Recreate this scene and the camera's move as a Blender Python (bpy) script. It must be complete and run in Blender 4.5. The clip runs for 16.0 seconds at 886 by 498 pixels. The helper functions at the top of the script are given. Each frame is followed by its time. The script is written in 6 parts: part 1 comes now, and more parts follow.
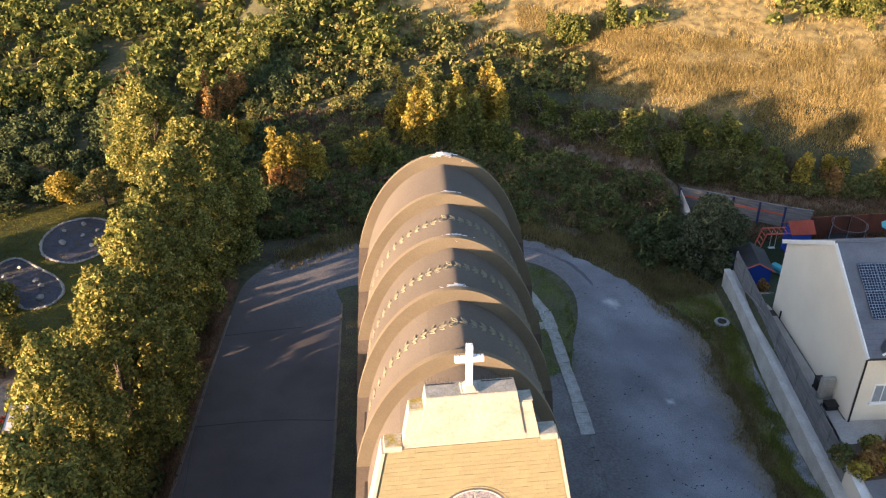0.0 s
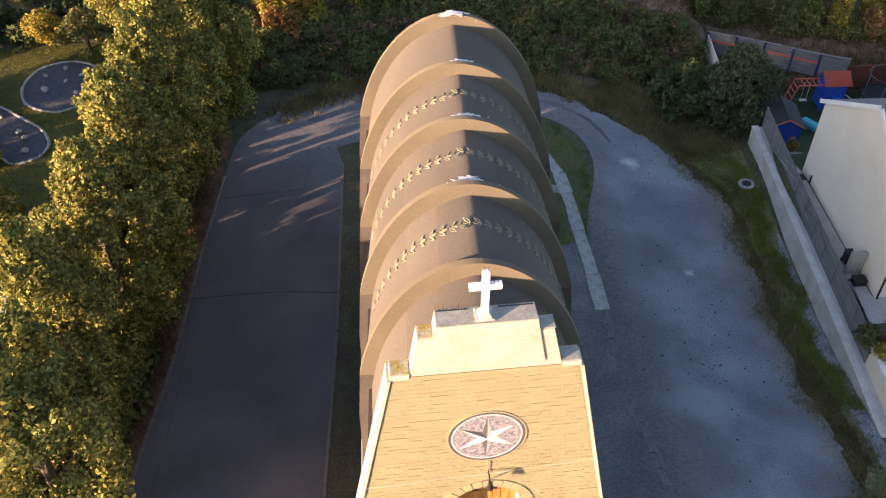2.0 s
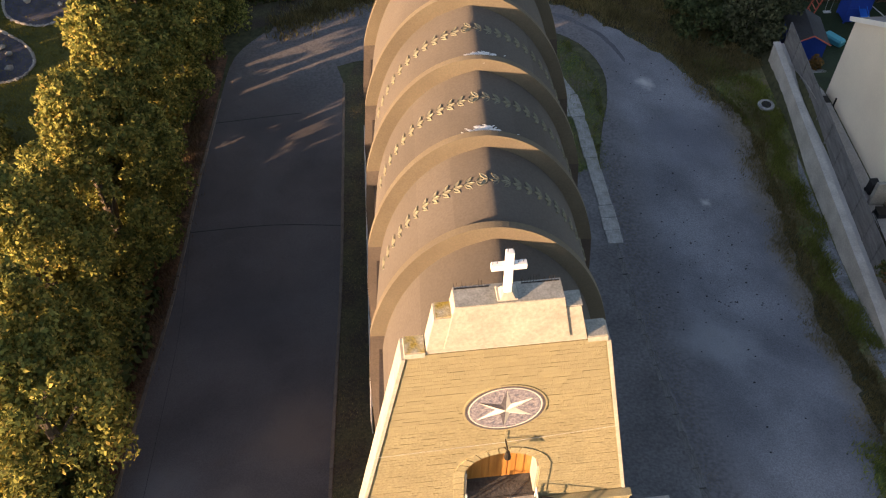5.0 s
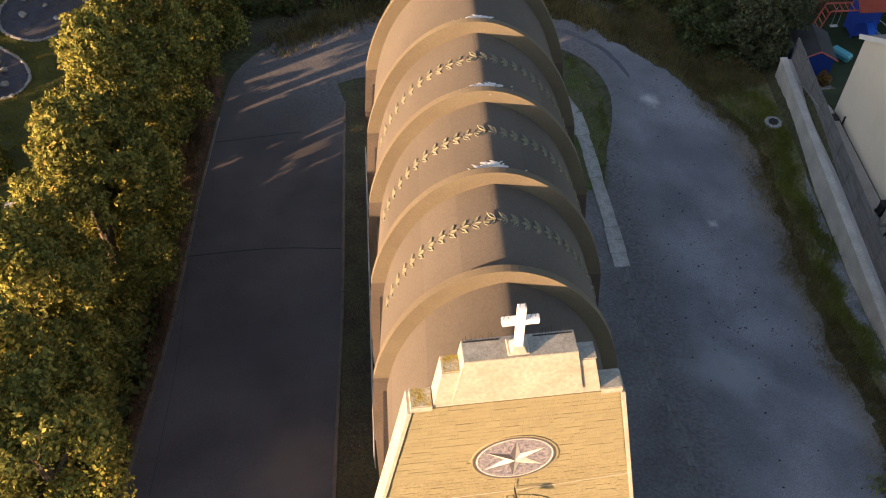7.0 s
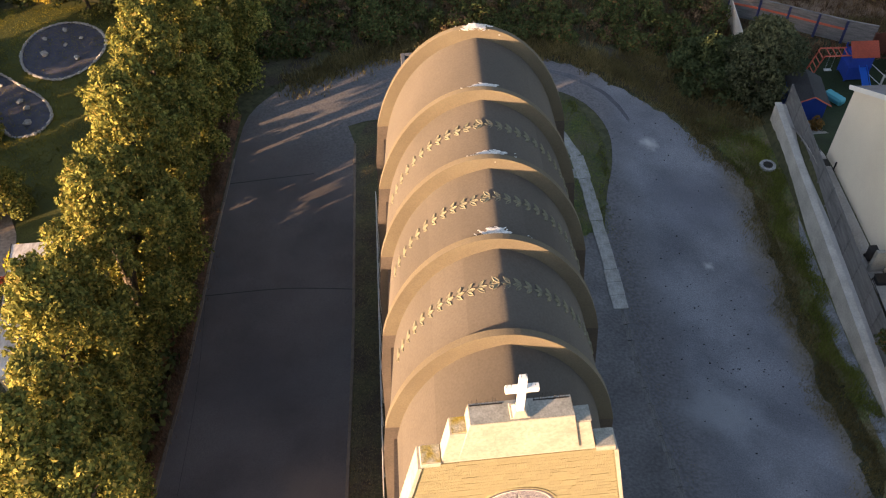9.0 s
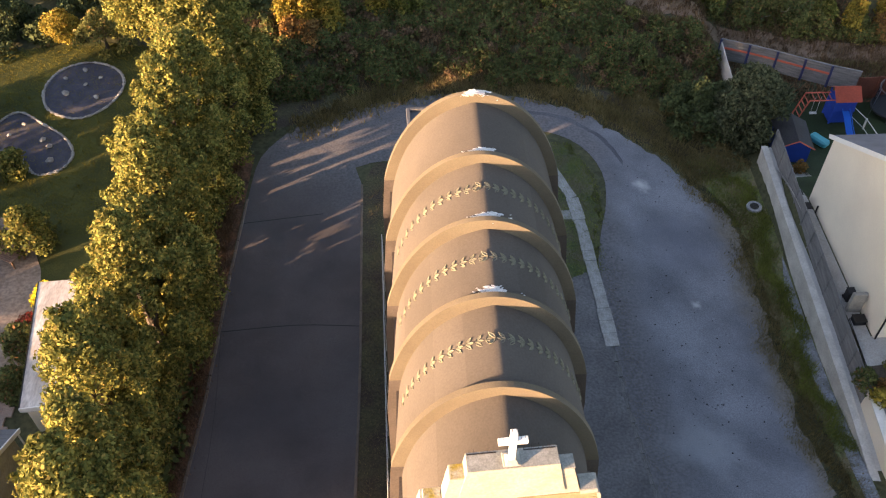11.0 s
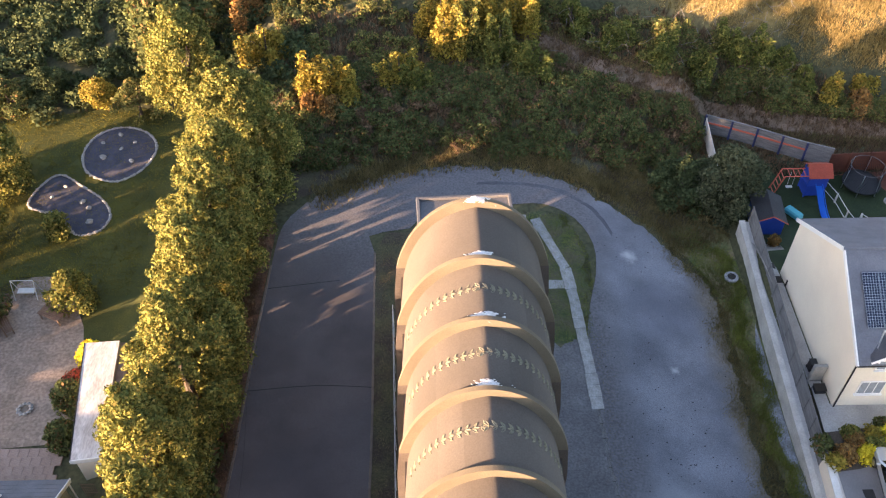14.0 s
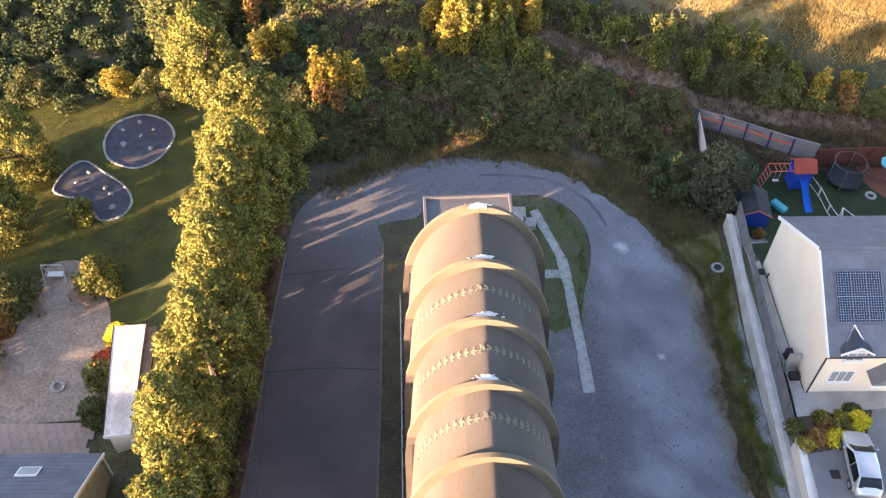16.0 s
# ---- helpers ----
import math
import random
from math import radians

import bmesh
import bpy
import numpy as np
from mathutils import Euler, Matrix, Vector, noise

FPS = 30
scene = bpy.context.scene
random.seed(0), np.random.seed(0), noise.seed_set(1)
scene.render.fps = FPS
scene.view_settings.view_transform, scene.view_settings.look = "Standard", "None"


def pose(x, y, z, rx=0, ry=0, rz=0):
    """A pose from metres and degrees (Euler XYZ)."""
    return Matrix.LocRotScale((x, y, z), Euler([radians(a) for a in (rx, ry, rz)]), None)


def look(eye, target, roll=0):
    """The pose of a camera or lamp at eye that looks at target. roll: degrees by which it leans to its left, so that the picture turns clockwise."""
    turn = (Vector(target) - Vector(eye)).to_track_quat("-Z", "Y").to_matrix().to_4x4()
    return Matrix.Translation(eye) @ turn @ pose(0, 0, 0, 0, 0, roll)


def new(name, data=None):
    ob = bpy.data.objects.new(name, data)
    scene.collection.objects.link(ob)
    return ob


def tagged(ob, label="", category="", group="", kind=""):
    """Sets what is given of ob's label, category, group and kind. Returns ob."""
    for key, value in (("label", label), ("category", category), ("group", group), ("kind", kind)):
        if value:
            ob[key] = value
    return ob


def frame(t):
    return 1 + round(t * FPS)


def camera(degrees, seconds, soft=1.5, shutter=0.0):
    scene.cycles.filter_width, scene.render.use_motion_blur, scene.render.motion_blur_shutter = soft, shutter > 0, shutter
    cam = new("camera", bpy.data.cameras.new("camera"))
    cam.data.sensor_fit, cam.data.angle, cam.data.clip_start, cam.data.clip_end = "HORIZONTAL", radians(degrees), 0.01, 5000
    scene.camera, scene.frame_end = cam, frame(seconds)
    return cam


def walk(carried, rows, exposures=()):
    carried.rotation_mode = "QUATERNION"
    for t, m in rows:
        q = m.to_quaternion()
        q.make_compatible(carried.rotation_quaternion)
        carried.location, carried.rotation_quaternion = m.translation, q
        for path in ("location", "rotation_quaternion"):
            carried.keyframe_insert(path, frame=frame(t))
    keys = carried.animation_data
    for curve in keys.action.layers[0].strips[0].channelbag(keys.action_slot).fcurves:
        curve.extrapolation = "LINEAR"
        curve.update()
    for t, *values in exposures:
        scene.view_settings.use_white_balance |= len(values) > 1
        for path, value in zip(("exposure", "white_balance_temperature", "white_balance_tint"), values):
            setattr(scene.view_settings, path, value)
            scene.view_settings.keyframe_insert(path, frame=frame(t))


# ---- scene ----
cam = camera(52.9, 16.0, 1.2)
PATH = [
    (0, (-1.449, -18.293, 32.481), (-1.371, -16.595, 31.428), -0.4),
    (0.5, (-1.404, -17.006, 32.479), (-1.333, -15.35, 31.36), -0.4),
    (1, (-1.43, -15.908, 32.404), (-1.364, -14.306, 31.209), -0.4),
    (1.5, (-1.431, -15.006, 32.324), (-1.37, -13.466, 31.049), -0.4),
    (2, (-1.465, -14.347, 32.373), (-1.409, -12.889, 31.006), -0.4),
    (2.5, (-1.512, -13.838, 32.425), (-1.457, -12.451, 30.985), -0.4),
    (3, (-1.586, -13.447, 32.504), (-1.533, -12.119, 31.009), -0.3),
    (3.5, (-1.654, -13.094, 32.531), (-1.6, -11.803, 31.005), -0.3),
    (4, (-1.698, -12.715, 32.492), (-1.644, -11.425, 30.964), -0.4),
    (6.5, (-1.941, -10.766, 32.383), (-1.891, -9.478, 30.853), -0.5),
    (7, (-1.944, -10.535, 32.501), (-1.89, -9.245, 30.974), -0.5),
    (7.5, (-1.971, -10.485, 33.014), (-1.917, -9.187, 31.493), -0.5),
    (8, (-1.98, -10.518, 33.61), (-1.931, -9.212, 32.096), -0.5),
    (8.5, (-2.021, -10.581, 34.195), (-1.974, -9.273, 32.683), -0.5),
    (9, (-2.055, -10.712, 34.811), (-2.009, -9.398, 33.304), -0.5),
    (11.5, (-1.998, -11.695, 38.666), (-1.961, -10.355, 37.182), -0.5),
    (12, (-1.911, -11.948, 39.57), (-1.879, -10.604, 38.089), -0.6),
    (12.5, (-1.863, -12.139, 40.483), (-1.833, -10.791, 39.006), -0.6),
    (13, (-1.82, -12.408, 41.575), (-1.794, -11.054, 40.103), -0.6),
    (13.5, (-1.918, -12.486, 42.769), (-1.889, -11.13, 41.299), -0.4),
    (14, (-1.965, -12.73, 44.078), (-1.938, -11.369, 42.613), -0.2),
    (14.5, (-2.009, -12.984, 45.261), (-1.983, -11.618, 43.8), -0.1),
    (15, (-1.973, -13.248, 46.301), (-1.951, -11.875, 44.847), -0.2),
    (15.5, (-2.039, -13.53, 47.342), (-2.017, -12.155, 45.89), -0.2),
    (16, (-2.21, -13.836, 48.232), (-2.186, -12.539, 46.71), 0.3),
]
EXPOSURES = [(0.0, 2.24, 5850, 20), (0.5, 2.24, 5800, 22), (1.0, 2.34, 5810, 23), (2.0, 2.23, 5850, 23), (3.0, 1.96, 6150, 21), (4.0, 1.88, 6350, 22), (6.5, 1.87, 6600, 22), (8.0, 2.0, 6650, 21), (9.0, 2.11, 6600, 21), (11.5, 2.53, 6400, 24), (14.0, 2.89, 6160, 25), (16.0, 3.11, 6020, 26)]
walk(cam, [(t, look(eye, target, roll)) for t, eye, target, roll in PATH], EXPOSURES)

# ---- light ----
SUN_AZ = radians(59.5)      # the way the light travels, from +y towards +x
SUN_EL = radians(9.0)
world = bpy.data.worlds.new("world")
scene.world = world
world.use_nodes = True
wn = world.node_tree
sky = wn.nodes.new("ShaderNodeTexSky")
sky.sky_type, sky.sun_disc = "NISHITA", False
sky.sun_elevation, sky.sun_rotation = SUN_EL, SUN_AZ + math.pi
sky.dust_density, sky.air_density, sky.ozone_density = 1.2, 1.0, 0.55
wn.links.new(sky.outputs[0], wn.nodes["Background"].inputs[0])
wn.nodes["Background"].inputs[1].default_value = 0.096
sun = new("sun", bpy.data.lights.new("sun", "SUN"))
sun.data.energy, sun.data.angle, sun.data.color = 4.8, radians(0.6), (1.0, 0.67, 0.37)
light_way = Vector((math.sin(SUN_AZ) * math.cos(SUN_EL), math.cos(SUN_AZ) * math.cos(SUN_EL), -math.sin(SUN_EL)))
sun.matrix_world = Matrix.Translation((-60, -40, 60)) @ light_way.to_track_quat("-Z", "Y").to_matrix().to_4x4()


# ---- materials ----
def material(name, colour, rough=0.8, second=None, scale=1.0, fine=12.0, bump=0.3, spread=0.25, metal=0.0,
             random_from="", spec=0.3, translucent=0.0, stretch=(1, 1, 1), gritty=0.0):
    """A surface with a broad and a fine variation, a fine relief and, on demand, a change from piece to piece."""
    m = bpy.data.materials.new(name)
    m.use_nodes = True
    nt = m.node_tree
    n, l = nt.nodes, nt.links
    b = n["Principled BSDF"]
    b.inputs["Roughness"].default_value, b.inputs["Metallic"].default_value = rough, metal
    b.inputs["Specular IOR Level"].default_value = spec
    b.inputs["Diffuse Roughness"].default_value = gritty
    co = n.new("ShaderNodeTexCoord")
    mp = n.new("ShaderNodeMapping")
    mp.inputs["Scale"].default_value = stretch
    l.new(co.outputs["Object"], mp.inputs[0])
    broad, small = n.new("ShaderNodeTexNoise"), n.new("ShaderNodeTexNoise")
    broad.inputs["Scale"].default_value, small.inputs["Scale"].default_value = scale, fine
    broad.inputs["Detail"].default_value, small.inputs["Detail"].default_value = 5, 4
    for t in (broad, small):
        l.new(mp.outputs[0], t.inputs["Vector"])
    ramp = n.new("ShaderNodeValToRGB")
    second = second or tuple(c * (1 - spread) for c in colour)
    ramp.color_ramp.elements[0].position, ramp.color_ramp.elements[1].position = 0.35, 0.65
    ramp.color_ramp.elements[0].color, ramp.color_ramp.elements[1].color = (*second, 1), (*colour, 1)
    l.new(broad.outputs[0], ramp.inputs[0])
    vary = n.new("ShaderNodeMapRange")
    vary.inputs[1].default_value, vary.inputs[2].default_value = 0.3, 0.7
    vary.inputs[3].default_value, vary.inputs[4].default_value = 1 - spread, 1 + spread * 0.6
    l.new(small.outputs[0], vary.inputs[0])
    mul = n.new("ShaderNodeVectorMath")
    mul.operation = "SCALE"
    l.new(ramp.outputs[0], mul.inputs[0])
    l.new(vary.outputs[0], mul.inputs[3])
    last = mul.outputs[0]
    if random_from:
        src = n.new("ShaderNodeObjectInfo").outputs["Random"] if random_from == "object" else n.new("ShaderNodeNewGeometry").outputs["Random Per Island"]
        rnd = n.new("ShaderNodeMapRange")
        rnd.inputs[3].default_value, rnd.inputs[4].default_value = 0.93, 1.05
        l.new(src, rnd.inputs[0])
        m2 = n.new("ShaderNodeVectorMath")
        m2.operation = "SCALE"
        l.new(last, m2.inputs[0])
        l.new(rnd.outputs[0], m2.inputs[3])
        last = m2.outputs[0]
    l.new(last, b.inputs["Base Color"])
    if bump:
        bp = n.new("ShaderNodeBump")
        bp.inputs["Strength"].default_value, bp.inputs["Distance"].default_value = bump, 0.05
        l.new(small.outputs[0], bp.inputs["Height"])
        l.new(bp.outputs[0], b.inputs["Normal"])
    if translucent:
        tr = n.new("ShaderNodeBsdfTranslucent")
        l.new(last, tr.inputs["Color"])
        mix = n.new("ShaderNodeMixShader")
        mix.inputs[0].default_value = translucent
        l.new(b.outputs[0], mix.inputs[1])
        l.new(tr.outputs[0], mix.inputs[2])
        l.new(mix.outputs[0], n["Material Output"].inputs[0])
    return m


def leaf_material(name, dark, light, warm=None):
    """Foliage: each leaf cluster takes its own shade between dark and light, a few of them a warm one."""
    m = material(name, light, 0.85, bump=0, spread=0.15, translucent=0.22, spec=0.06)
    nt = m.node_tree
    n, l = nt.nodes, nt.links
    geo = n.new("ShaderNodeNewGeometry")
    ramp = n.new("ShaderNodeValToRGB")
    e = ramp.color_ramp.elements
    e[0].color, e[1].color = (*dark, 1), (*light, 1)
    e[1].position = 0.85
    if warm:
        w = e.new(0.97)
        w.color = (*warm, 1)
    l.new(geo.outputs["Random Per Island"], ramp.inputs[0])
    co, broad = n.new("ShaderNodeTexCoord"), n.new("ShaderNodeTexNoise")
    broad.inputs["Scale"].default_value = 0.45
    l.new(co.outputs["Object"], broad.inputs["Vector"])
    mr = n.new("ShaderNodeMapRange")
    mr.inputs[1].default_value, mr.inputs[2].default_value, mr.inputs[3].default_value, mr.inputs[4].default_value = 0.3, 0.7, 0.7, 1.25
    l.new(broad.outputs[0], mr.inputs[0])
    sc = n.new("ShaderNodeVectorMath")
    sc.operation = "SCALE"
    l.new(ramp.outputs[0], sc.inputs[0])
    l.new(mr.outputs[0], sc.inputs[3])
    l.new(sc.outputs[0], n["Principled BSDF"].inputs["Base Color"])
    for q in n:
        if q.type == "BSDF_TRANSLUCENT":
            l.new(sc.outputs[0], q.inputs["Color"])
    return m


M = {}
M["asphalt"] = material("asphalt", (0.130, 0.117, 0.115), 0.85, (0.082, 0.074, 0.074), 0.22, 26, 0.18, 0.32, gritty=1.0)
M["gravel"] = material("gravel", (0.262, 0.267, 0.287), 0.9, (0.152, 0.155, 0.171), 0.28, 16, 0.3, 0.3, gritty=1.0)
M["track"] = material("track", (0.165, 0.158, 0.158), 0.9, (0.105, 0.10, 0.10), 0.4, 8, 0.5, 0.3)
M["concrete"] = material("concrete", (0.33, 0.32, 0.29), 0.85, (0.22, 0.21, 0.19), 0.8, 15, 0.3, 0.2)
M["grass"] = material("grass", (0.105, 0.135, 0.040), 0.9, (0.22, 0.175, 0.10), 0.8, 6, 0.8, 0.4)
M["lawn"] = material("lawn", (0.082, 0.084, 0.016), 0.9, (0.048, 0.056, 0.014), 0.5, 10, 0.6, 0.25)
M["felt"] = material("felt", (0.12, 0.105, 0.0882), 0.85, (0.102, 0.0897, 0.076), 0.35, 14, 0.15, 0.12, spec=0.1, gritty=1.0)
M["fin"] = material("fin", (0.166, 0.141, 0.0988), 0.8, (0.138, 0.116, 0.0826), 0.5, 20, 0.15, 0.12, spec=0.1, gritty=1.0)
M["stone"] = material("stone", (0.280, 0.250, 0.146), 0.85, (0.245, 0.215, 0.124), 0.9, 14, 0.5, 0.2, random_from="object")
M["mortar"] = material("mortar", (0.275, 0.246, 0.146), 0.9, None, 2.0, 30, 0.4, 0.2)
M["white_render"] = material("white_render", (0.404, 0.385, 0.329), 0.85, (0.329, 0.305, 0.254), 1.3, 9, 0.3, 0.16)
M["wall_render"] = material("wall_render", (0.74, 0.71, 0.64), 0.85, (0.64, 0.61, 0.54), 0.5, 12, 0.2, 0.1)
M["house_render"] = material("house_render", (0.788, 0.712, 0.58), 0.85, (0.731, 0.655, 0.532), 0.4, 14, 0.2, 0.06)
M["slate"] = material("slate", (0.15, 0.16, 0.185), 0.6, (0.11, 0.12, 0.14), 1.0, 12, 0.2, 0.15, random_from="object")
M["bark"] = material("bark", (0.10, 0.08, 0.06), 0.95, None, 2.0, 10, 0.8, 0.3)
M["white"] = material("white_paint", (0.80, 0.79, 0.76), 0.5, None, 1.0, 8, 0.05, 0.05)


# ---- mesh helpers ----
def part(name, bm, mat, parent=None, label="", smooth=False):
    me = bpy.data.meshes.new(name)
    bmesh.ops.recalc_face_normals(bm, faces=bm.faces)
    for f in bm.faces:
        f.smooth = smooth
    bm.to_mesh(me)
    bm.free()
    me.materials.append(mat)
    ob = new(name, me)
    if parent:
        ob.parent = parent
    if label:
        tagged(ob, label)
    return ob


def thing(name, label, category, group="", kind="", at=None):
    ob = tagged(new(name), label, category, group, kind)
    ob.empty_display_size = 0.2
    if at is not None:
        ob.matrix_world = at
    return ob


def add_box(bm, x0, x1, y0, y1, z0, z1, bevel=0.0):
    geo = bmesh.ops.create_cube(bm, size=1.0)
    vs = geo["verts"]
    bmesh.ops.scale(bm, vec=(x1 - x0, y1 - y0, z1 - z0), verts=vs)
    bmesh.ops.translate(bm, vec=((x0 + x1) / 2, (y0 + y1) / 2, (z0 + z1) / 2), verts=vs)
    if bevel:
        es = list({e for v in vs for e in v.link_edges})
        bmesh.ops.bevel(bm, geom=es, offset=bevel, segments=1, affect="EDGES", profile=0.5)
    return bm


def box(x0, x1, y0, y1, z0, z1, bevel=0.0):
    return add_box(bmesh.new(), x0, x1, y0, y1, z0, z1, bevel)


def add_bar(bm, a, b, r, sides=6, r2=None):
    a, b = Vector(a), Vector(b)
    d = b - a
    m = Matrix.Translation((a + b) / 2) @ d.to_track_quat("Z", "Y").to_matrix().to_4x4()
    bmesh.ops.create_cone(bm, cap_ends=True, segments=sides, radius1=r, radius2=r if r2 is None else r2, depth=d.length, matrix=m)
    return bm


def bar(a, b, r, sides=6, r2=None):
    return add_bar(bmesh.new(), a, b, r, sides, r2)


def add_prism(bm, outline, y0, y1):
    """An outline in x and z, drawn out along y."""
    front = [bm.verts.new((x, y0, z)) for x, z in outline]
    back = [bm.verts.new((x, y1, z)) for x, z in outline]
    bm.faces.new(front)
    bm.faces.new(back[::-1])
    k = len(outline)
    for i in range(k):
        bm.faces.new((front[i], back[i], back[(i + 1) % k], front[(i + 1) % k]))
    return bm


def prism(outline, y0, y1):
    return add_prism(bmesh.new(), outline, y0, y1)


def slab(outline, z0, z1):
    """An outline in x and y, drawn out upwards."""
    bm = bmesh.new()
    lo = [bm.verts.new((x, y, z0)) for x, y in outline]
    hi = [bm.verts.new((x, y, z1)) for x, y in outline]
    bm.faces.new(lo[::-1])
    bm.faces.new(hi)
    k = len(outline)
    for i in range(k):
        bm.faces.new((lo[i], lo[(i + 1) % k], hi[(i + 1) % k], hi[i]))
    return bm


def smooth_line(points, n=4, closed=False):
    """More points along a soft curve through the given ones."""
    out, k = [], len(points)
    for i in range(k if closed else k - 1):
        p = [Vector(points[(i + j) % k] if closed else points[max(0, min(k - 1, i + j))]) for j in (-1, 0, 1, 2)]
        for s in range(n):
            t = s / n
            out.append(tuple(0.5 * (2 * p[1] + (p[2] - p[0]) * t + (2 * p[0] - 5 * p[1] + 4 * p[2] - p[3]) * t * t + (3 * p[1] - p[0] - 3 * p[2] + p[3]) * t ** 3)))
    if not closed:
        out.append(tuple(points[-1]))
    return out


# ---- the lie of the land ----
def ease(a, b, v):
    t = np.clip((v - a) / (b - a), 0, 1)
    return t * t * (3 - 2 * t)


OUTER = Matrix.Translation((-0.104, -0.65, 2.23)) @ Matrix.Scale(0.95, 4)   # scales and shifts the outer plots to fit the camera's views


def outer_land(x, y):
    """The outer plots: gardens on both sides and the hillside."""
    x, y = np.asarray(x, float), np.asarray(y, float)
    mid = np.interp(y, [-60, -10, -3, 2, 5, 7.5, 10, 12.5, 16, 20, 30, 37, 45, 55, 65, 80, 110, 180, 400],
                    [5.0, 4.2, 3.5, 2.8, 2.1, 1.5, 0.9, 0.4, 0.1, 0, -0.1, -0.4, -1.2, -0.8, 1.6, 6, 14.5, 28, 42])
    low = np.interp(y, [-60, 0, 12, 18, 30, 36, 44, 52, 62, 75, 100, 180, 400], [-2, -3.6, -4.2, -4.4, -5.3, -6.2, -5.9, -5.6, -4.0, 0, 8, 22, 40])
    z = mid + (low - mid) * ease(-14.0, -24.0, x)
    z = z - 1.45 * ease(7, 19, x) * (1 - ease(45, 60, y))
    z = z - 2.7 * ease(19.6, 22, x) * ease(26, 35, y) * (1 - ease(46, 60, y))
    z = z - np.maximum(mid - 0.2, 0) * 0.8 * ease(17, 22, x) * (1 - ease(40, 60, y))
    # unseen rise, added to shade the garden; its notches let strips of sun through
    shade_rise = 2.2 - 3.2 * np.exp(-((y - 9.3) / 1.3) ** 2) - 3.6 * np.exp(-((y - 23.4) / 1.7) ** 2) - 2.6 * np.exp(-((y - 16) / 0.6) ** 2)
    z = z + 1.3 * ease(14, 26, x) * ease(48, 56, y)
    z = z + (shade_rise - z) * ease(-58, -88, x) * (1 - ease(45, 75, y))
    return z


def yard_land(x, y):
    """The church yard, rising to the street in front."""
    mid = np.interp(y, [-60, -10, -3, 2, 5, 7.5, 10, 12.5, 16, 20, 30, 37, 45], [5.0, 4.2, 3.5, 2.8, 2.1, 1.5, 0.9, 0.4, 0.1, 0, -0.1, -0.4, -0.4])
    return mid - 1.45 * ease(7, 19, x)


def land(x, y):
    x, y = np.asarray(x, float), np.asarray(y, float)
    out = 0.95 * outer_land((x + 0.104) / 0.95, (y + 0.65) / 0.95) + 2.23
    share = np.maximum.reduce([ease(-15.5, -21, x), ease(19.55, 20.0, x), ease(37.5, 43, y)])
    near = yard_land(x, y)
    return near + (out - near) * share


GROUND = [land]


def height(x, y):
    return float(GROUND[0](x, y))


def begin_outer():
    """What is built from here on is later scaled and shifted by OUTER to fit the camera's views."""
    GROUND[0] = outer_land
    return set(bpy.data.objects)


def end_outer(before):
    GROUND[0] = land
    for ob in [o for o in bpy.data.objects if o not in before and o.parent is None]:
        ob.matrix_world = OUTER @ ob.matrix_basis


def drape(name, outline, mat, lift, step=1.0, parent=None, label="", category="", kind="structure"):
    """A flat sheet cut to the outline and laid over the land."""
    bm = bmesh.new()
    bm.faces.new([bm.verts.new((x, y, 0)) for x, y in outline])
    xs, ys = [p[0] for p in outline], [p[1] for p in outline]
    for lo, hi, axis in ((min(xs), max(xs), Vector((1, 0, 0))), (min(ys), max(ys), Vector((0, 1, 0)))):
        c = math.floor(lo / step) * step + step
        while c < hi:
            bmesh.ops.bisect_plane(bm, geom=bm.verts[:] + bm.edges[:] + bm.faces[:], plane_co=axis * c, plane_no=axis)
            c += step
    for v in bm.verts:
        v.co.z = height(v.co.x, v.co.y) + lift
    bmesh.ops.recalc_face_normals(bm, faces=bm.faces)
    if sum(f.normal.z for f in bm.faces) < 0:
        bmesh.ops.reverse_faces(bm, faces=bm.faces)
    me = bpy.data.meshes.new(name)
    bm.to_mesh(me)
    bm.free()
    me.materials.append(mat)
    me.shade_smooth()
    ob = new(name, me)
    if parent:
        ob.parent = parent
    return tagged(ob, label, category, "", kind)


def quick_mesh(name, verts, faces_n, mat, parent=None):
    """A mesh from an array of corners, every faces_n of them one face."""
    verts = np.ascontiguousarray(verts, dtype=np.float32).reshape(-1, 3)
    k = len(verts)
    me = bpy.data.meshes.new(name)
    me.vertices.add(k)
    me.vertices.foreach_set("co", verts.ravel())
    me.loops.add(k)
    me.loops.foreach_set("vertex_index", np.arange(k, dtype=np.int32))
    me.polygons.add(k // faces_n)
    me.polygons.foreach_set("loop_start", np.arange(0, k, faces_n, dtype=np.int32))
    me.update(calc_edges=True)
    me.materials.append(mat)
    ob = new(name, me)
    if parent:
        ob.parent = parent
    return ob


def leaves(rng, at, out, size, unrest=0.85):
    """Leaf clusters: a pointed card at each place, turned about and leaning outwards."""
    k = len(at)
    nrm = out + rng.normal(0, unrest, (k, 3))
    nrm /= np.linalg.norm(nrm, axis=1)[:, None] + 1e-9
    a = np.cross(nrm, rng.normal(0, 1, (k, 3)))
    a /= np.linalg.norm(a, axis=1)[:, None] + 1e-9
    b = np.cross(nrm, a)
    s = size * rng.uniform(0.6, 1.35, (k, 1))
    w = s * rng.uniform(0.45, 0.75, (k, 1))
    return np.stack([at - a * s, at - b * w + nrm * s * 0.15, at + a * s, at + b * w + nrm * s * 0.15], 1)


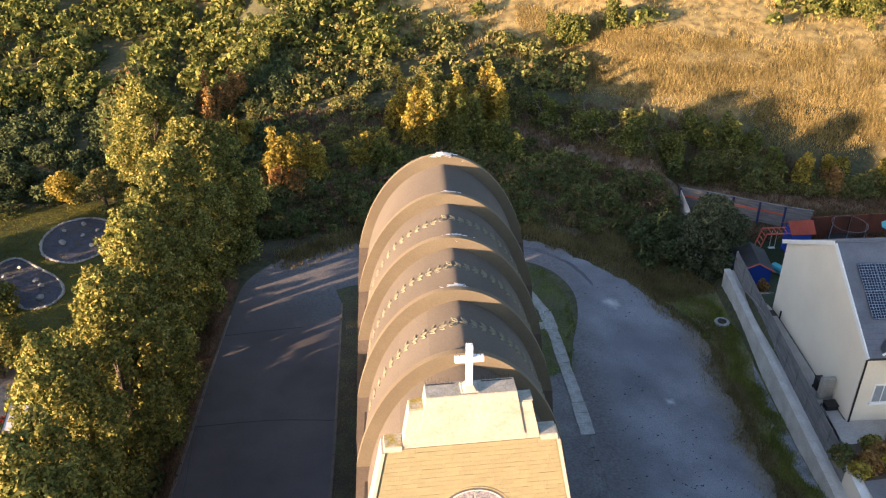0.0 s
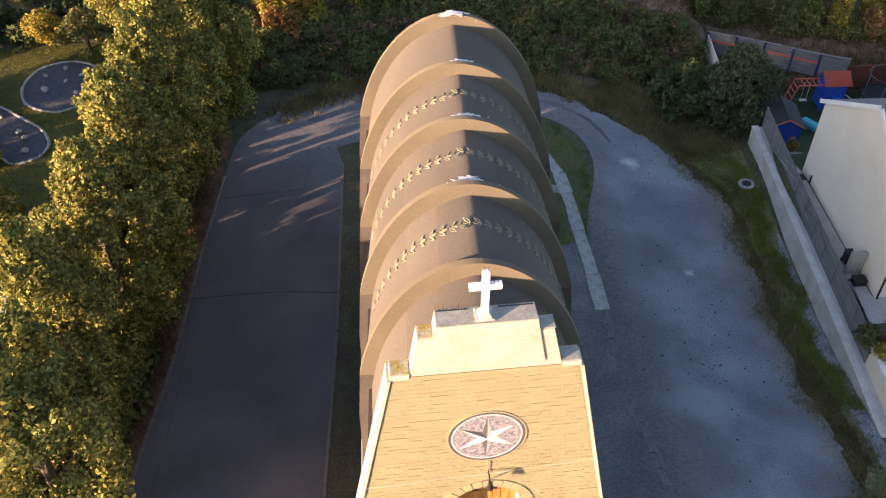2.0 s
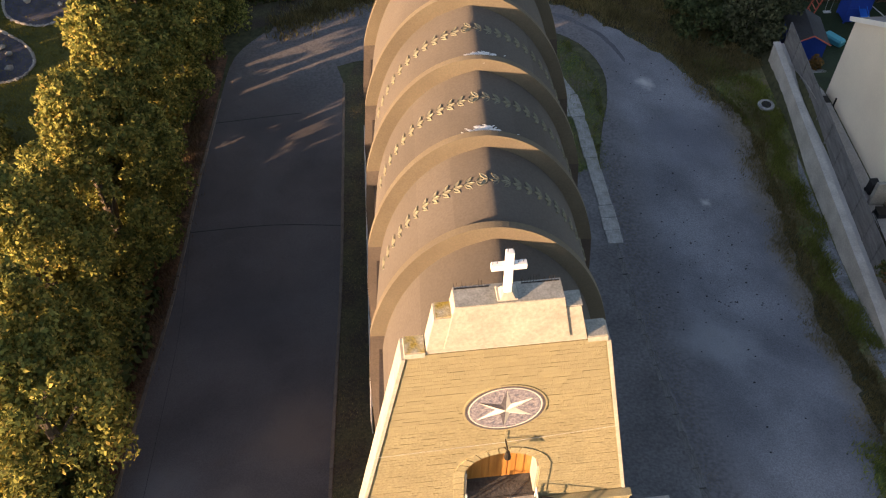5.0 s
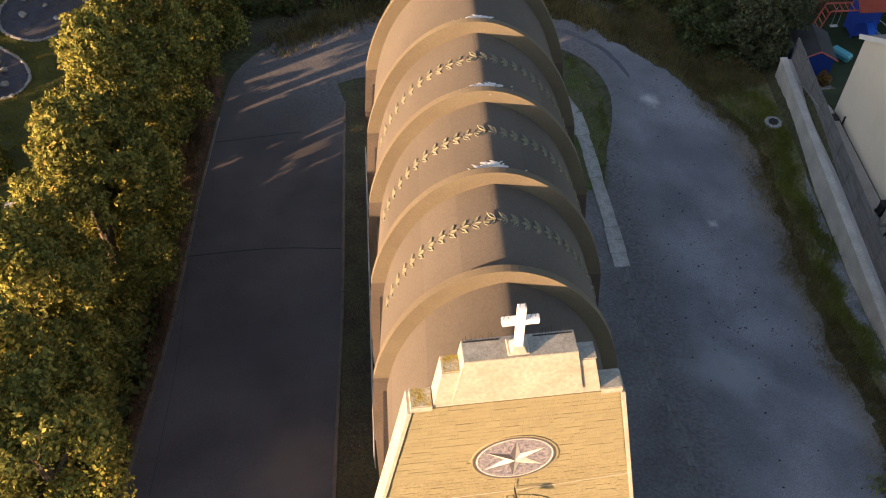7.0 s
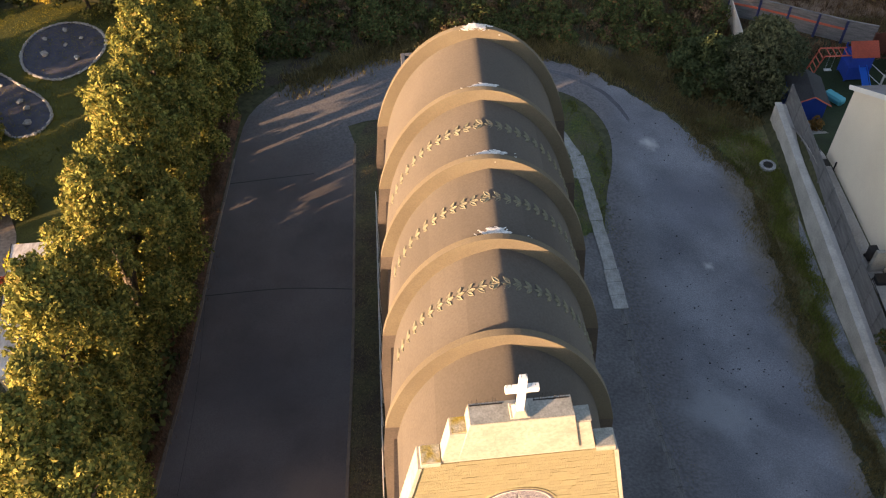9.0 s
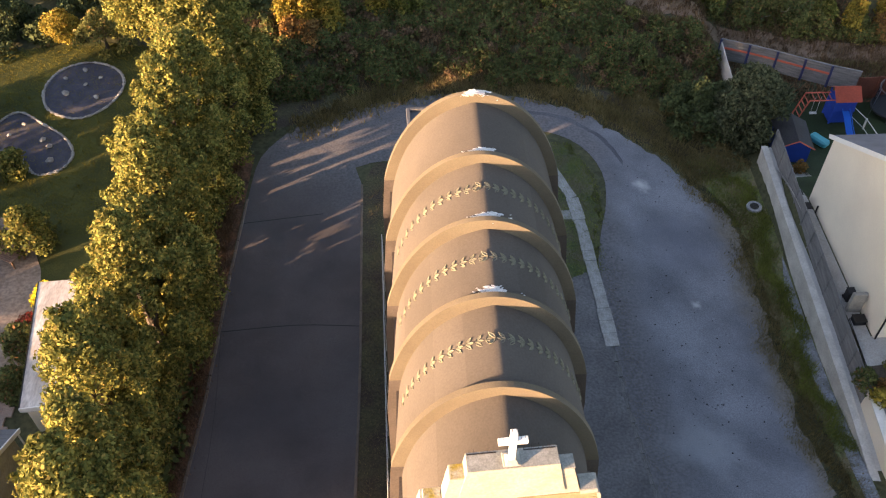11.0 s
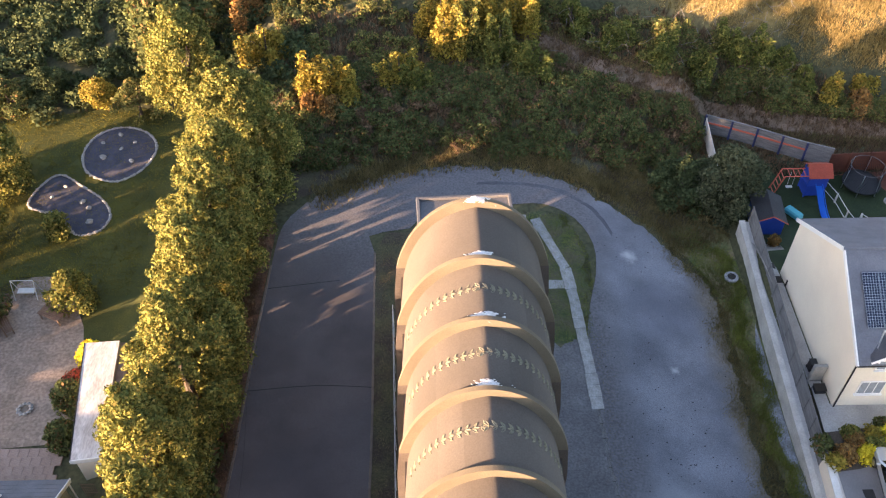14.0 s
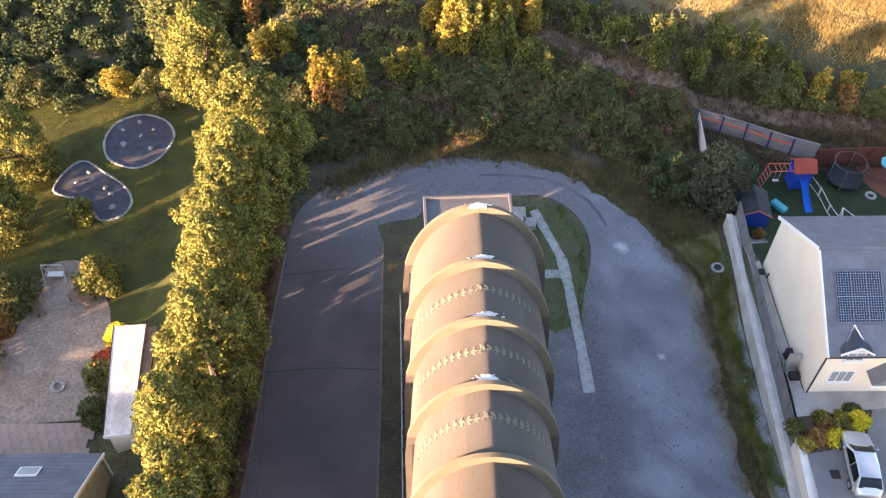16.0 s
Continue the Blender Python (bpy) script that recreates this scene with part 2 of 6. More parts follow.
def crown_points(rng, blobs, size, cover=1.0):
    """Places and ways out on the lumpy skin of many overlapping balls (x, y, z, r)."""
    blobs = np.asarray(blobs, float)
    pts, outs = [], []
    for bx, by, bz, r in blobs:
        k = int(cover * 4 * math.pi * r * r / (size * size * 1.3)) + 3
        d = rng.normal(0, 1, (k, 3))
        d /= np.linalg.norm(d, axis=1)[:, None]
        d[:, 2] = np.where(d[:, 2] < -0.55, -d[:, 2], d[:, 2])
        p = np.array([bx, by, bz]) + d * (r * rng.uniform(0.5, 1.22, (k, 1)))
        inside = np.zeros(k, bool)
        near = blobs[np.abs(blobs[:, :3] - (bx, by, bz)).max(1) < 2 * r + 1.5]
        for cx, cy, cz, cr in near:
            inside |= ((p - (cx, cy, cz)) ** 2).sum(1) < (0.62 * cr) ** 2
        pts.append(p[~inside])
        outs.append(d[~inside])
    return np.concatenate(pts), np.concatenate(outs)


def tree_blobs(rng, height_, wide, low=0.2, count=26, lump=(0.75, 1.25), taper=0.75):
    """Lumps on an egg-shaped crown over the origin."""
    out = []
    for _ in range(count):
        u = rng.uniform(0, 1)
        z = height_ * (low + (1 - low) * u)
        w = wide * math.sqrt(max(0.05, 1 - (2 * max(u, 0.12) - 0.75) ** 2 / 1.7)) * (1 if u < 0.6 else 1 - taper * (u - 0.6) / 0.4)
        a, q = rng.uniform(0, 2 * math.pi), rng.uniform(0.35, 1) ** 0.6
        out.append((w * q * math.cos(a), w * q * math.sin(a), z, rng.uniform(*lump)))
    return out


def bush_blobs(rng, tall, wide, stems):
    """Lumps along several upright stems of uneven height."""
    out = []
    for _ in range(stems):
        sx, sy, h = rng.normal(0, wide * 0.45), rng.normal(0, wide * 0.45), tall * rng.uniform(0.5, 1.0)
        dx, dy = rng.normal(0, 0.25), rng.normal(0, 0.25)
        k = int(3 + h * 2.0)
        for i in range(k):
            f = (i + 0.5) / k
            out.append((sx + dx * f * h * 0.5 + rng.normal(0, 0.16), sy + dy * f * h * 0.5 + rng.normal(0, 0.16), h * f, (0.62 - 0.36 * f) * rng.uniform(0.75, 1.2)))
    return out


def make_tree(name, x, y, tall, wide, mat, seed, label, size=0.26, group="", low=0.18, count=30, lump=(0.8, 1.3), lean=(0, 0), base=None, cover=1.0, stems=0, taper=0.75):
    rng = np.random.default_rng(seed)
    z0 = height(x, y) - 0.1 if base is None else base
    root = thing(name, label, "tree" if "tree" in name else "bush", group, at=Matrix.Translation((x, y, z0)))
    blobs = bush_blobs(rng, tall, wide, stems) if stems else tree_blobs(rng, tall - lump[0] * 0.8, wide, low, count, lump, taper)
    for bx, by, bz, r in list(blobs) if tall > 6 else ():
        if bz > 0.45 * tall:
            for _ in range(3):
                a, u = rng.uniform(0, 2 * math.pi), rng.uniform(0.3, 1.0)
                blobs.append((bx + r * u * math.cos(a), by + r * u * math.sin(a), bz + r * rng.uniform(0.75, 1.3), rng.uniform(0.16, 0.28)))
    bm = bmesh.new()
    r0 = 0.03 * tall + 0.05
    top = Vector((lean[0] * 0.6, lean[1] * 0.6, tall * 0.8))
    pts = [Vector((0, 0, 0)), Vector((0.05 * r0, 0, tall * 0.3)), top * 0.65, top]
    for i in range(3):
        add_bar(bm, pts[i], pts[i + 1], r0 * (1 - 0.3 * i), 7, r0 * (1 - 0.3 * (i + 1)))
    for bx, by, bz, r in blobs[:10]:
        f = min(0.85, max(0.2, bz / tall * 0.75))
        add_bar(bm, top * f, (bx + lean[0] * bz / tall, by + lean[1] * bz / tall, bz), r0 * 0.32, 5, r0 * 0.08)
    part("trunk", bm, M["bark"], root)
    blobs = [(bx + lean[0] * bz / tall, by + lean[1] * bz / tall, bz, r) for bx, by, bz, r in blobs]
    p, d = crown_points(rng, blobs, size, cover)
    quick_mesh("crown", leaves(rng, p, d, size), 4, mat, root)
    return root

# ---- ground ----
LANE = [(4.0, 53.0), (6.5, 51.2), (8.8, 49.7), (11.3, 47.8), (14.1, 46.6), (17.3, 45.8), (20.8, 45.4), (24.0, 44.9), (28.6, 43.9), (34.0, 43.3), (46.0, 42.6)]


def lane_y(x):
    return np.interp(x, [p[0] for p in LANE], [p[1] for p in LANE])


def ground_sheet():
    fine_x, fine_y = np.arange(-45, 46, 1.0), np.arange(-30, 66, 1.0)
    xs = np.concatenate([[-1500, -800, -400, -300, -220], np.arange(-160, -45, 5.0), fine_x, np.arange(50, 160, 5.0), [220, 300, 400, 800, 1500]])
    ys = np.concatenate([[-1500, -800, -400, -200, -120, -80, -60, -50, -40, -35], fine_y, np.arange(68, 130, 3.0), np.arange(135, 220, 8.0), [260, 340, 400, 800, 1500]])
    gx, gy = np.meshgrid(xs, ys)
    gz = land(gx, gy)
    rough = np.array([[noise.noise((x * 0.35, y * 0.35, 0)) + 0.5 * noise.noise((x, y, 3)) for x in xs] for y in ys])
    wild = np.clip((gy - 38) / 5, 0, 1) * np.where(gx < -18, np.clip((gy - 51) / 4, 0, 1), 1) * np.where((gx > 18) & (gy < 46), 0, 1)
    wild = wild * np.clip(np.abs(gy - lane_y(gx)) / 1.5 - 1.4, 0, 1)
    gz = gz + rough * 0.35 * wild
    verts = np.stack([gx, gy, gz], -1).reshape(-1, 3)
    w = len(xs)
    faces = [(j * w + i, j * w + i + 1, (j + 1) * w + i + 1, (j + 1) * w + i) for j in range(len(ys) - 1) for i in range(w - 1)]
    me = bpy.data.meshes.new("ground")
    me.from_pydata(verts.tolist(), [], faces)
    me.materials.append(M["ground"])
    me.shade_smooth()
    return tagged(new("ground", me), "rough grass and scrub ground rising to a dry straw-coloured hillside", "ground", "", "structure")


def ground_material():
    m = material("ground", (0.092, 0.088, 0.042), 0.95, (0.06, 0.062, 0.03), 0.3, 3.5, 0.8, 0.4)
    nt = m.node_tree
    n, l = nt.nodes, nt.links
    b = n["Principled BSDF"]
    old = b.inputs["Base Color"].links[0].from_socket
    co = n.new("ShaderNodeTexCoord")
    sep = n.new("ShaderNodeSeparateXYZ")
    l.new(co.outputs["Object"], sep.inputs[0])
    wob = n.new("ShaderNodeTexNoise")
    wob.inputs["Scale"].default_value, wob.inputs["Detail"].default_value = 0.07, 6
    l.new(co.outputs["Object"], wob.inputs["Vector"])
    # the dry field: uphill and towards +x
    a = n.new("ShaderNodeMath")
    a.operation = "MULTIPLY_ADD"
    a.inputs[1].default_value = 0.5
    l.new(sep.outputs[0], a.inputs[0])
    l.new(sep.outputs[1], a.inputs[2])
    c = n.new("ShaderNodeMath")
    c.operation = "MULTIPLY_ADD"
    c.inputs[1].default_value = 34
    l.new(wob.outputs[0], c.inputs[0])
    l.new(a.outputs[0], c.inputs[2])
    mr = n.new("ShaderNodeMapRange")
    mr.inputs[1].default_value, mr.inputs[2].default_value = 80, 86
    l.new(c.outputs[0], mr.inputs[0])
    straw = n.new("ShaderNodeTexNoise")
    straw.inputs["Scale"].default_value, straw.inputs["Detail"].default_value = 1.2, 8
    l.new(co.outputs["Object"], straw.inputs["Vector"])
    ramp = n.new("ShaderNodeValToRGB")
    e = ramp.color_ramp.elements
    e[0].position, e[1].position = 0.35, 0.62
    e[0].color, e[1].color = (0.14, 0.105, 0.044, 1), (0.34, 0.26, 0.10, 1)
    l.new(straw.outputs[0], ramp.inputs[0])
    mix = n.new("ShaderNodeMix")
    mix.data_type = "RGBA"
    l.new(mr.outputs[0], mix.inputs[0])
    l.new(old, mix.inputs[6])
    l.new(ramp.outputs[0], mix.inputs[7])
    l.new(mix.outputs[2], b.inputs["Base Color"])
    return m


def worn_into(m, colour, normal, offset, a, b, wobble):
    """Lets a surface wear into another colour along a line on the ground, with a ragged change."""
    nt = m.node_tree
    n, l = nt.nodes, nt.links
    base = n["Principled BSDF"].inputs["Base Color"]
    old = base.links[0].from_socket
    co, rag, dot, add, mr, mix = (n.new(k) for k in ("ShaderNodeTexCoord", "ShaderNodeTexNoise", "ShaderNodeVectorMath", "ShaderNodeMath", "ShaderNodeMapRange", "ShaderNodeMix"))
    rag.inputs["Scale"].default_value, rag.inputs["Detail"].default_value = 0.6, 6
    dot.operation, add.operation, mix.data_type = "DOT_PRODUCT", "MULTIPLY_ADD", "RGBA"
    dot.inputs[1].default_value = (*normal, 0)
    l.new(co.outputs["Object"], dot.inputs[0])
    l.new(co.outputs["Object"], rag.inputs["Vector"])
    add.inputs[1].default_value = wobble
    l.new(rag.outputs[0], add.inputs[0])
    l.new(dot.outputs["Value"], add.inputs[2])
    mr.interpolation_type = "SMOOTHSTEP"
    mr.inputs[1].default_value, mr.inputs[2].default_value = a + offset + wobble / 2, b + offset + wobble / 2
    l.new(add.outputs[0], mr.inputs[0])
    l.new(mr.outputs[0], mix.inputs[0])
    l.new(old, mix.inputs[6])
    grain = n.new("ShaderNodeVectorMath")
    grain.operation = "SCALE"
    grain.inputs[0].default_value = colour
    fine = n.new("ShaderNodeTexNoise")
    fine.inputs["Scale"].default_value = 7
    l.new(co.outputs["Object"], fine.inputs["Vector"])
    f2 = n.new("ShaderNodeMapRange")
    f2.inputs[1].default_value, f2.inputs[2].default_value, f2.inputs[3].default_value, f2.inputs[4].default_value = 0.3, 0.7, 0.75, 1.25
    l.new(fine.outputs[0], f2.inputs[0])
    l.new(f2.outputs[0], grain.inputs[3])
    l.new(grain.outputs[0], mix.inputs[7])
    l.new(mix.outputs[2], base)


# gravel thins out towards the asphalt, the path and the verge
worn_into(M["gravel"], (0.155, 0.150, 0.155), (-1, 0), -9.2, -1.4, 0.9, 2.0)
worn_into(M["gravel"], (0.150, 0.143, 0.143), (-1, 0), 0, 1.0, 6.0, 4.0)
worn_into(M["gravel"], (0.19, 0.165, 0.13), (1, 0), 16.2, -1.5, 0.3, 2.4)
worn_into(M["asphalt"], (0.150, 0.143, 0.143), (0.586, 0.81), 0.586 * -8.5 + 0.81 * 31.3, -6.0, 0.5, 3.0)


def ragged(line, amount, seed):
    """The same line with uneven bays and tongues."""
    return [(x + amount * (noise.noise((x * 0.9, y * 0.9, seed)) + 0.6 * noise.noise((x * 2.6, y * 2.6, seed))),
             y + amount * (noise.noise((x * 0.9, y * 0.9, seed + 5)) + 0.6 * noise.noise((x * 2.6, y * 2.6, seed + 5)))) for x, y in line]


M["ground"] = ground_material()
ground_sheet()

KERB_X = [(-5.75, 28.0), (-5.5, 15.2), (-5.4, 7.5), (-5.3, 1.2)]
asphalt_edge = smooth_line([(-13.2, -6), (-13.0, 2), (-13.0, 8), (-13.0, 15), (-12.9, 21), (-12.6, 27), (-12.2, 30.8), (-10.9, 33)], 3)
drape("car_park", asphalt_edge + [(-8.4, 31.6), (-6.2, 29.6)] + KERB_X + [(-6.0, -1.5), (-6.0, -6)], M["asphalt"], 0.04,
      label="dark worn asphalt car park beside the church", category="car park")
outer = smooth_line([(-10.9, 33), (-8.5, 34.8), (-5, 36.1), (-2.4, 36.7), (0.8, 36.9), (3.9, 36.6), (6, 36), (8.1, 34.8), (10.1, 33.1), (12.1, 31.7), (13.8, 29.7), (15.2, 27.6),
                     (16.6, 25.4), (16.6, 21.5), (16.5, 17.4), (16.3, 12.8), (16.1, 8.8), (15.8, 4.3), (15.2, 2.4), (14.6, 0.0), (14.3, -3.0), (14.0, -7.0)], 10)
outer = outer[:1] + ragged(outer[1:], 0.5, 2)
inner = smooth_line([(8.3, -7), (8.1, -1), (7.85, 4), (7.7, 8.4), (7.6, 15.2), (7.55, 20), (8.2, 23.4), (8.9, 25.9), (9.1, 28.6), (8.1, 31.1), (6.1, 32.6), (3.8, 32.6)], 3)
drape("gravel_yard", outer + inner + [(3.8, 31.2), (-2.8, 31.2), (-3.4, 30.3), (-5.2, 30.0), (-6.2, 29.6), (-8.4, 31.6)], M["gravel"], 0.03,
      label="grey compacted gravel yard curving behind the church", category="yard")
drape("side_passage", [(3.6, -1.5), (7.8, -1.5), (7.5, 8.4), (7.4, 15.2), (7.1, 20.5), (3.6, 20.5)], M["track"], 0.045, label="dark gritty passage between church wall and path", category="passage")

# ---- church ----
FINS = [3.2, 6.62, 10.02, 13.42, 17.0]
APEX, SPRING = 15.52, 8.92
M["timber_door"] = material("timber_door", (0.425, 0.204, 0.051), 0.5, (0.323, 0.145, 0.034), 1.5, 20, 0.2, 0.15, stretch=(6, 1, 0.4))
M["mosaic"] = material("mosaic", (0.10, 0.105, 0.15), 0.5, (0.33, 0.31, 0.33), 9, 28, 0.2, 0.5)
M["mosaic_dark"] = material("mosaic_dark", (0.09, 0.085, 0.10), 0.5, None, 9, 28, 0.2, 0.4)
M["star_white"] = material("star_white", (0.637, 0.612, 0.544), 0.5, None, 3, 20, 0.1, 0.1)
M["lichen"] = material("lichen", (0.297, 0.216, 0.027), 0.95, (0.378, 0.351, 0.270), 3.5, 16, 0.4, 0.3)
M["cap"] = material("weathered_cap", (0.342, 0.332, 0.294), 0.9, (0.228, 0.228, 0.199), 3.0, 20, 0.12, 0.25)
M["dropping"] = material("dropping", (0.72, 0.70, 0.66), 0.8, None, 8, 30, 0.2, 0.2)
M["dark_metal"] = material("dark_metal", (0.05, 0.045, 0.04), 0.5, None, 3, 20, 0.1, 0.2, metal=0.6)
M["rail_white"] = material("rail_white", (0.62, 0.60, 0.55), 0.5, None, 3, 20, 0.1, 0.15)
M["relief"] = material("relief", (0.20, 0.19, 0.13), 0.7, (0.15, 0.14, 0.10), 2, 20, 0.1, 0.12)
M["step"] = material("step", (0.10, 0.095, 0.09), 0.9, (0.06, 0.055, 0.05), 1.5, 14, 0.3, 0.3)
M["nosing"] = material("nosing", (0.40, 0.38, 0.34), 0.85, (0.28, 0.265, 0.24), 2, 14, 0.2, 0.2)
M["flat_roof"] = material("flat_roof", (0.13, 0.13, 0.135), 0.8, (0.09, 0.09, 0.095), 0.5, 12, 0.2, 0.2)
# buttress tone set darker, standing in for the trees' shade below the ribs
M["buttress"] = material("buttress", (0.095, 0.078, 0.066), 0.7, (0.07, 0.058, 0.05), 0.6, 14, 0.2, 0.2)


def wide_at(y):
    return 3.64 + 0.34 * (y - 3.0) / 13.7


def arch(apex, wide, n=40, low=10.92):
    """Half an ellipse from springing to springing, as x and z; its feet stand at the height low."""
    end = math.acos(min(1.0, max(0.0, (low - SPRING) / (apex - SPRING))))
    return [(wide * math.sin(-end + 2 * end * i / n), SPRING + (apex - SPRING) * math.cos(-end + 2 * end * i / n)) for i in range(n + 1)]


def folded(line):
    """The same arch with a slight fold along the ridge, shaped to sharpen the edge between sun and shade."""
    return [(x, z - 0.34 * (math.hypot(x - 0.08, 0.13) - 0.1) * math.exp(-abs(x) / 1.1)) for x, z in line]


def vault(o0, i0, o1, i1, y0, y1):
    """A curved shell between two arches with an outer and an inner line each."""
    bm = bmesh.new()
    a, b, c, d = ([bm.verts.new((x, y, z)) for x, z in line] for line, y in ((o0, y0), (i0, y0), (o1, y1), (i1, y1)))
    for k in range(len(a) - 1):
        bm.faces.new((a[k], a[k + 1], b[k + 1], b[k]))
        bm.faces.new((c[k + 1], c[k], d[k], d[k + 1]))
        bm.faces.new((a[k + 1], a[k], c[k], c[k + 1]))
        bm.faces.new((b[k], b[k + 1], d[k + 1], d[k]))
    for k in (0, -1):
        bm.faces.new((a[k], b[k], d[k], c[k]))
    bm.normal_update()
    for e in bm.edges:
        e.smooth = e.calc_face_angle(0) < 0.75
    return bm


def shell(y, fall=0.42):
    return APEX - fall, wide_at(y) - fall


def leaf_sprig():
    """One pointed leaf, 1 long along +x, with a raised rim round a hollow."""
    bm = bmesh.new()
    rim = [(0, 0), (0.3, 0.19), (0.65, 0.17), (1, 0), (0.65, -0.17), (0.3, -0.19)]
    foot = [bm.verts.new((x, y, 0)) for x, y in rim]
    top = [bm.verts.new((0.5 + (x - 0.5) * 0.9, y * 0.8, 0.11)) for x, y in rim]
    dip = [bm.verts.new((0.5 + (x - 0.5) * 0.6, y * 0.25, 0.02)) for x, y in rim]
    for i in range(6):
        j = (i + 1) % 6
        bm.faces.new((foot[i], foot[j], top[j], top[i]))
        bm.faces.new((top[i], top[j], dip[j], dip[i]))
    bm.faces.new(dip)
    bmesh.ops.recalc_face_normals(bm, faces=bm.faces)
    me = bpy.data.meshes.new("leaf")
    bm.to_mesh(me)
    bm.free()
    me.materials.append(M["relief"])
    return me


def splat(rng, w, d):
    """Bird droppings: a ragged patch with spots and runs about it."""
    bm = bmesh.new()
    for k in range(170):
        wide = k % 3 == 0
        cx, cy = rng.gauss(0, w * (0.42 if wide else 0.26)), rng.gauss(0, d * (0.42 if wide else 0.28))
        r = rng.uniform(0.010, 0.026) if wide else rng.uniform(0.03, 0.065)
        m = Matrix.Translation((cx, cy, 0.004 + 0.0003 * k - 0.217 * cx * cx - 0.12 * abs(cx))) @ Matrix.Rotation(rng.gauss(0, 0.35), 4, "Z") @ Matrix.Diagonal((rng.uniform(1.2, 3.2), 1, 0.18, 1))
        bmesh.ops.create_icosphere(bm, subdivisions=1, radius=r, matrix=m)
    return bm


def felt_sheets(m):
    """Each length of felt has weathered a little differently."""
    nt = m.node_tree
    n, l = nt.nodes, nt.links
    base = n["Principled BSDF"].inputs["Base Color"]
    old = base.links[0].from_socket
    co, snap, white, mr, sc = (n.new(k) for k in ("ShaderNodeTexCoord", "ShaderNodeVectorMath", "ShaderNodeTexWhiteNoise", "ShaderNodeMapRange", "ShaderNodeVectorMath"))
    snap.operation, sc.operation = "SNAP", "SCALE"
    snap.inputs[1].default_value = (0.98, 3.39, 50.0)
    l.new(co.outputs["Object"], snap.inputs[0])
    l.new(snap.outputs[0], white.inputs["Vector"])
    mr.inputs[3].default_value, mr.inputs[4].default_value = 0.93, 1.08
    l.new(white.outputs["Value"], mr.inputs[0])
    l.new(old, sc.inputs[0])
    l.new(mr.outputs[0], sc.inputs[3])
    l.new(sc.outputs[0], base)


felt_sheets(M["felt"])


def build_church():
    church = thing("church", "barrel-vaulted church with brown felt roof, arched ribs and flat-roofed chancel", "church", at=Matrix.Translation((0.1, 0, 0)))
    leaf_mesh = leaf_sprig()
    ends = [0.3] + FINS
    for k in range(len(ends) - 1):
        y0, y1 = ends[k] + (0.01 if k else 0), ends[k + 1] - 0.15
        (a0, w0), (a1, w1) = shell(y0, 0.16 if k else 0.42), shell(y1)
        roof = part("roof", vault(folded(arch(a0, w0, 64, 10.32)), arch(a0 - 0.3, w0 - 0.2, 64, 10.12), folded(arch(a1, w1, 64, 10.32)), arch(a1 - 0.3, w1 - 0.2, 64, 10.12), y0, y1),
                    M["felt"], church, "smooth brown felt vault between two ribs", True)
        for side in (-1, 1):
            part("side_wall", box(side * (w1 - 0.1) - 0.12, side * (w1 - 0.1) + 0.12, y0, y1, -2.5, 10.22), M["buttress"], church)
        if 1 <= k <= 3:
            # the garland in relief
            yc = y0 + (y1 - y0) * 0.56
            a, w = shell(yc, 0.306)
            for s in range(-14, 15):
                ang = s * 0.093
                px, pz = folded([(w * math.sin(ang), SPRING + (a - SPRING) * math.cos(ang))])[0]
                t = Vector((w * math.cos(ang), 0, -(a - SPRING) * math.sin(ang))).normalized()
                nn = t.cross(Vector((0, 1, 0))) * -1
                if nn.z < 0 and abs(ang) < 1.2:
                    nn = -nn
                base = Matrix((( *t, 0), (0, 1, 0, 0), (*nn, 0), (0, 0, 0, 1))).transposed()
                base.translation = Vector((px, yc, pz)) + nn * 0.006
                way = 1 if s < 0 else -1
                for turn_, size in ((0.0, 0.30), (0.8, 0.33), (-0.8, 0.33)):
                    if s == 0 and turn_ == 0:
                        continue
                    leaf = new("leaf", leaf_mesh)
                    leaf.parent = roof
                    leaf.matrix_basis = base @ Matrix.Rotation((0 if way > 0 else math.pi) + turn_ * way, 4, "Z") @ Matrix.Diagonal((size, size * 1.0, size * 0.9, 1))
    rng = random.Random(11)
    for k, y in enumerate(FINS):
        w = wide_at(y)
        rib = part("roof_rib", vault(arch(APEX, w, 48), arch(APEX - 0.55, w - 0.62, 48), arch(APEX, w, 48), arch(APEX - 0.55, w - 0.62, 48), y - 0.19, y + 0.03),
                   M["fin"], church, "raised arched rib standing proud of the roof")
        for side in (-1, 1):
            foot = part("buttress", prism([(side * (w - 0.62), -2.5), (side * (w + 0.12), -2.5), (side * (w - 0.02), 8.92), (side * (w * 0.953), 10.91), (side * (w * 0.953 - 0.6), 10.91)], y - 0.18, y + 0.02), M["buttress"], church)
        if k:
            stain = part("bird_dropping", splat(rng, 0.95, 0.26), M["dropping"], rib, "white bird droppings")
            tagged(stain, "white bird droppings", "", "", "stuff")
            stain.location = (0.1, y + 0.16, APEX - 0.17) if k < 4 else (0.05, y - 0.08, APEX + 0.01)
    # chancel behind the vault
    chancel = part("chancel", box(-2.55, 2.6, 16.9, 22.9, -2.5, 9.75), M["wall_render"], church)
    chancel.matrix_basis = Matrix.Translation((0, 17, 0)) @ Matrix.Rotation(radians(2.4), 4, "Z") @ Matrix.Translation((0, -17, 0))
    part("flat_roof", box(-2.45, 2.5, 16.95, 22.8, 9.75, 9.9), M["flat_roof"], chancel)
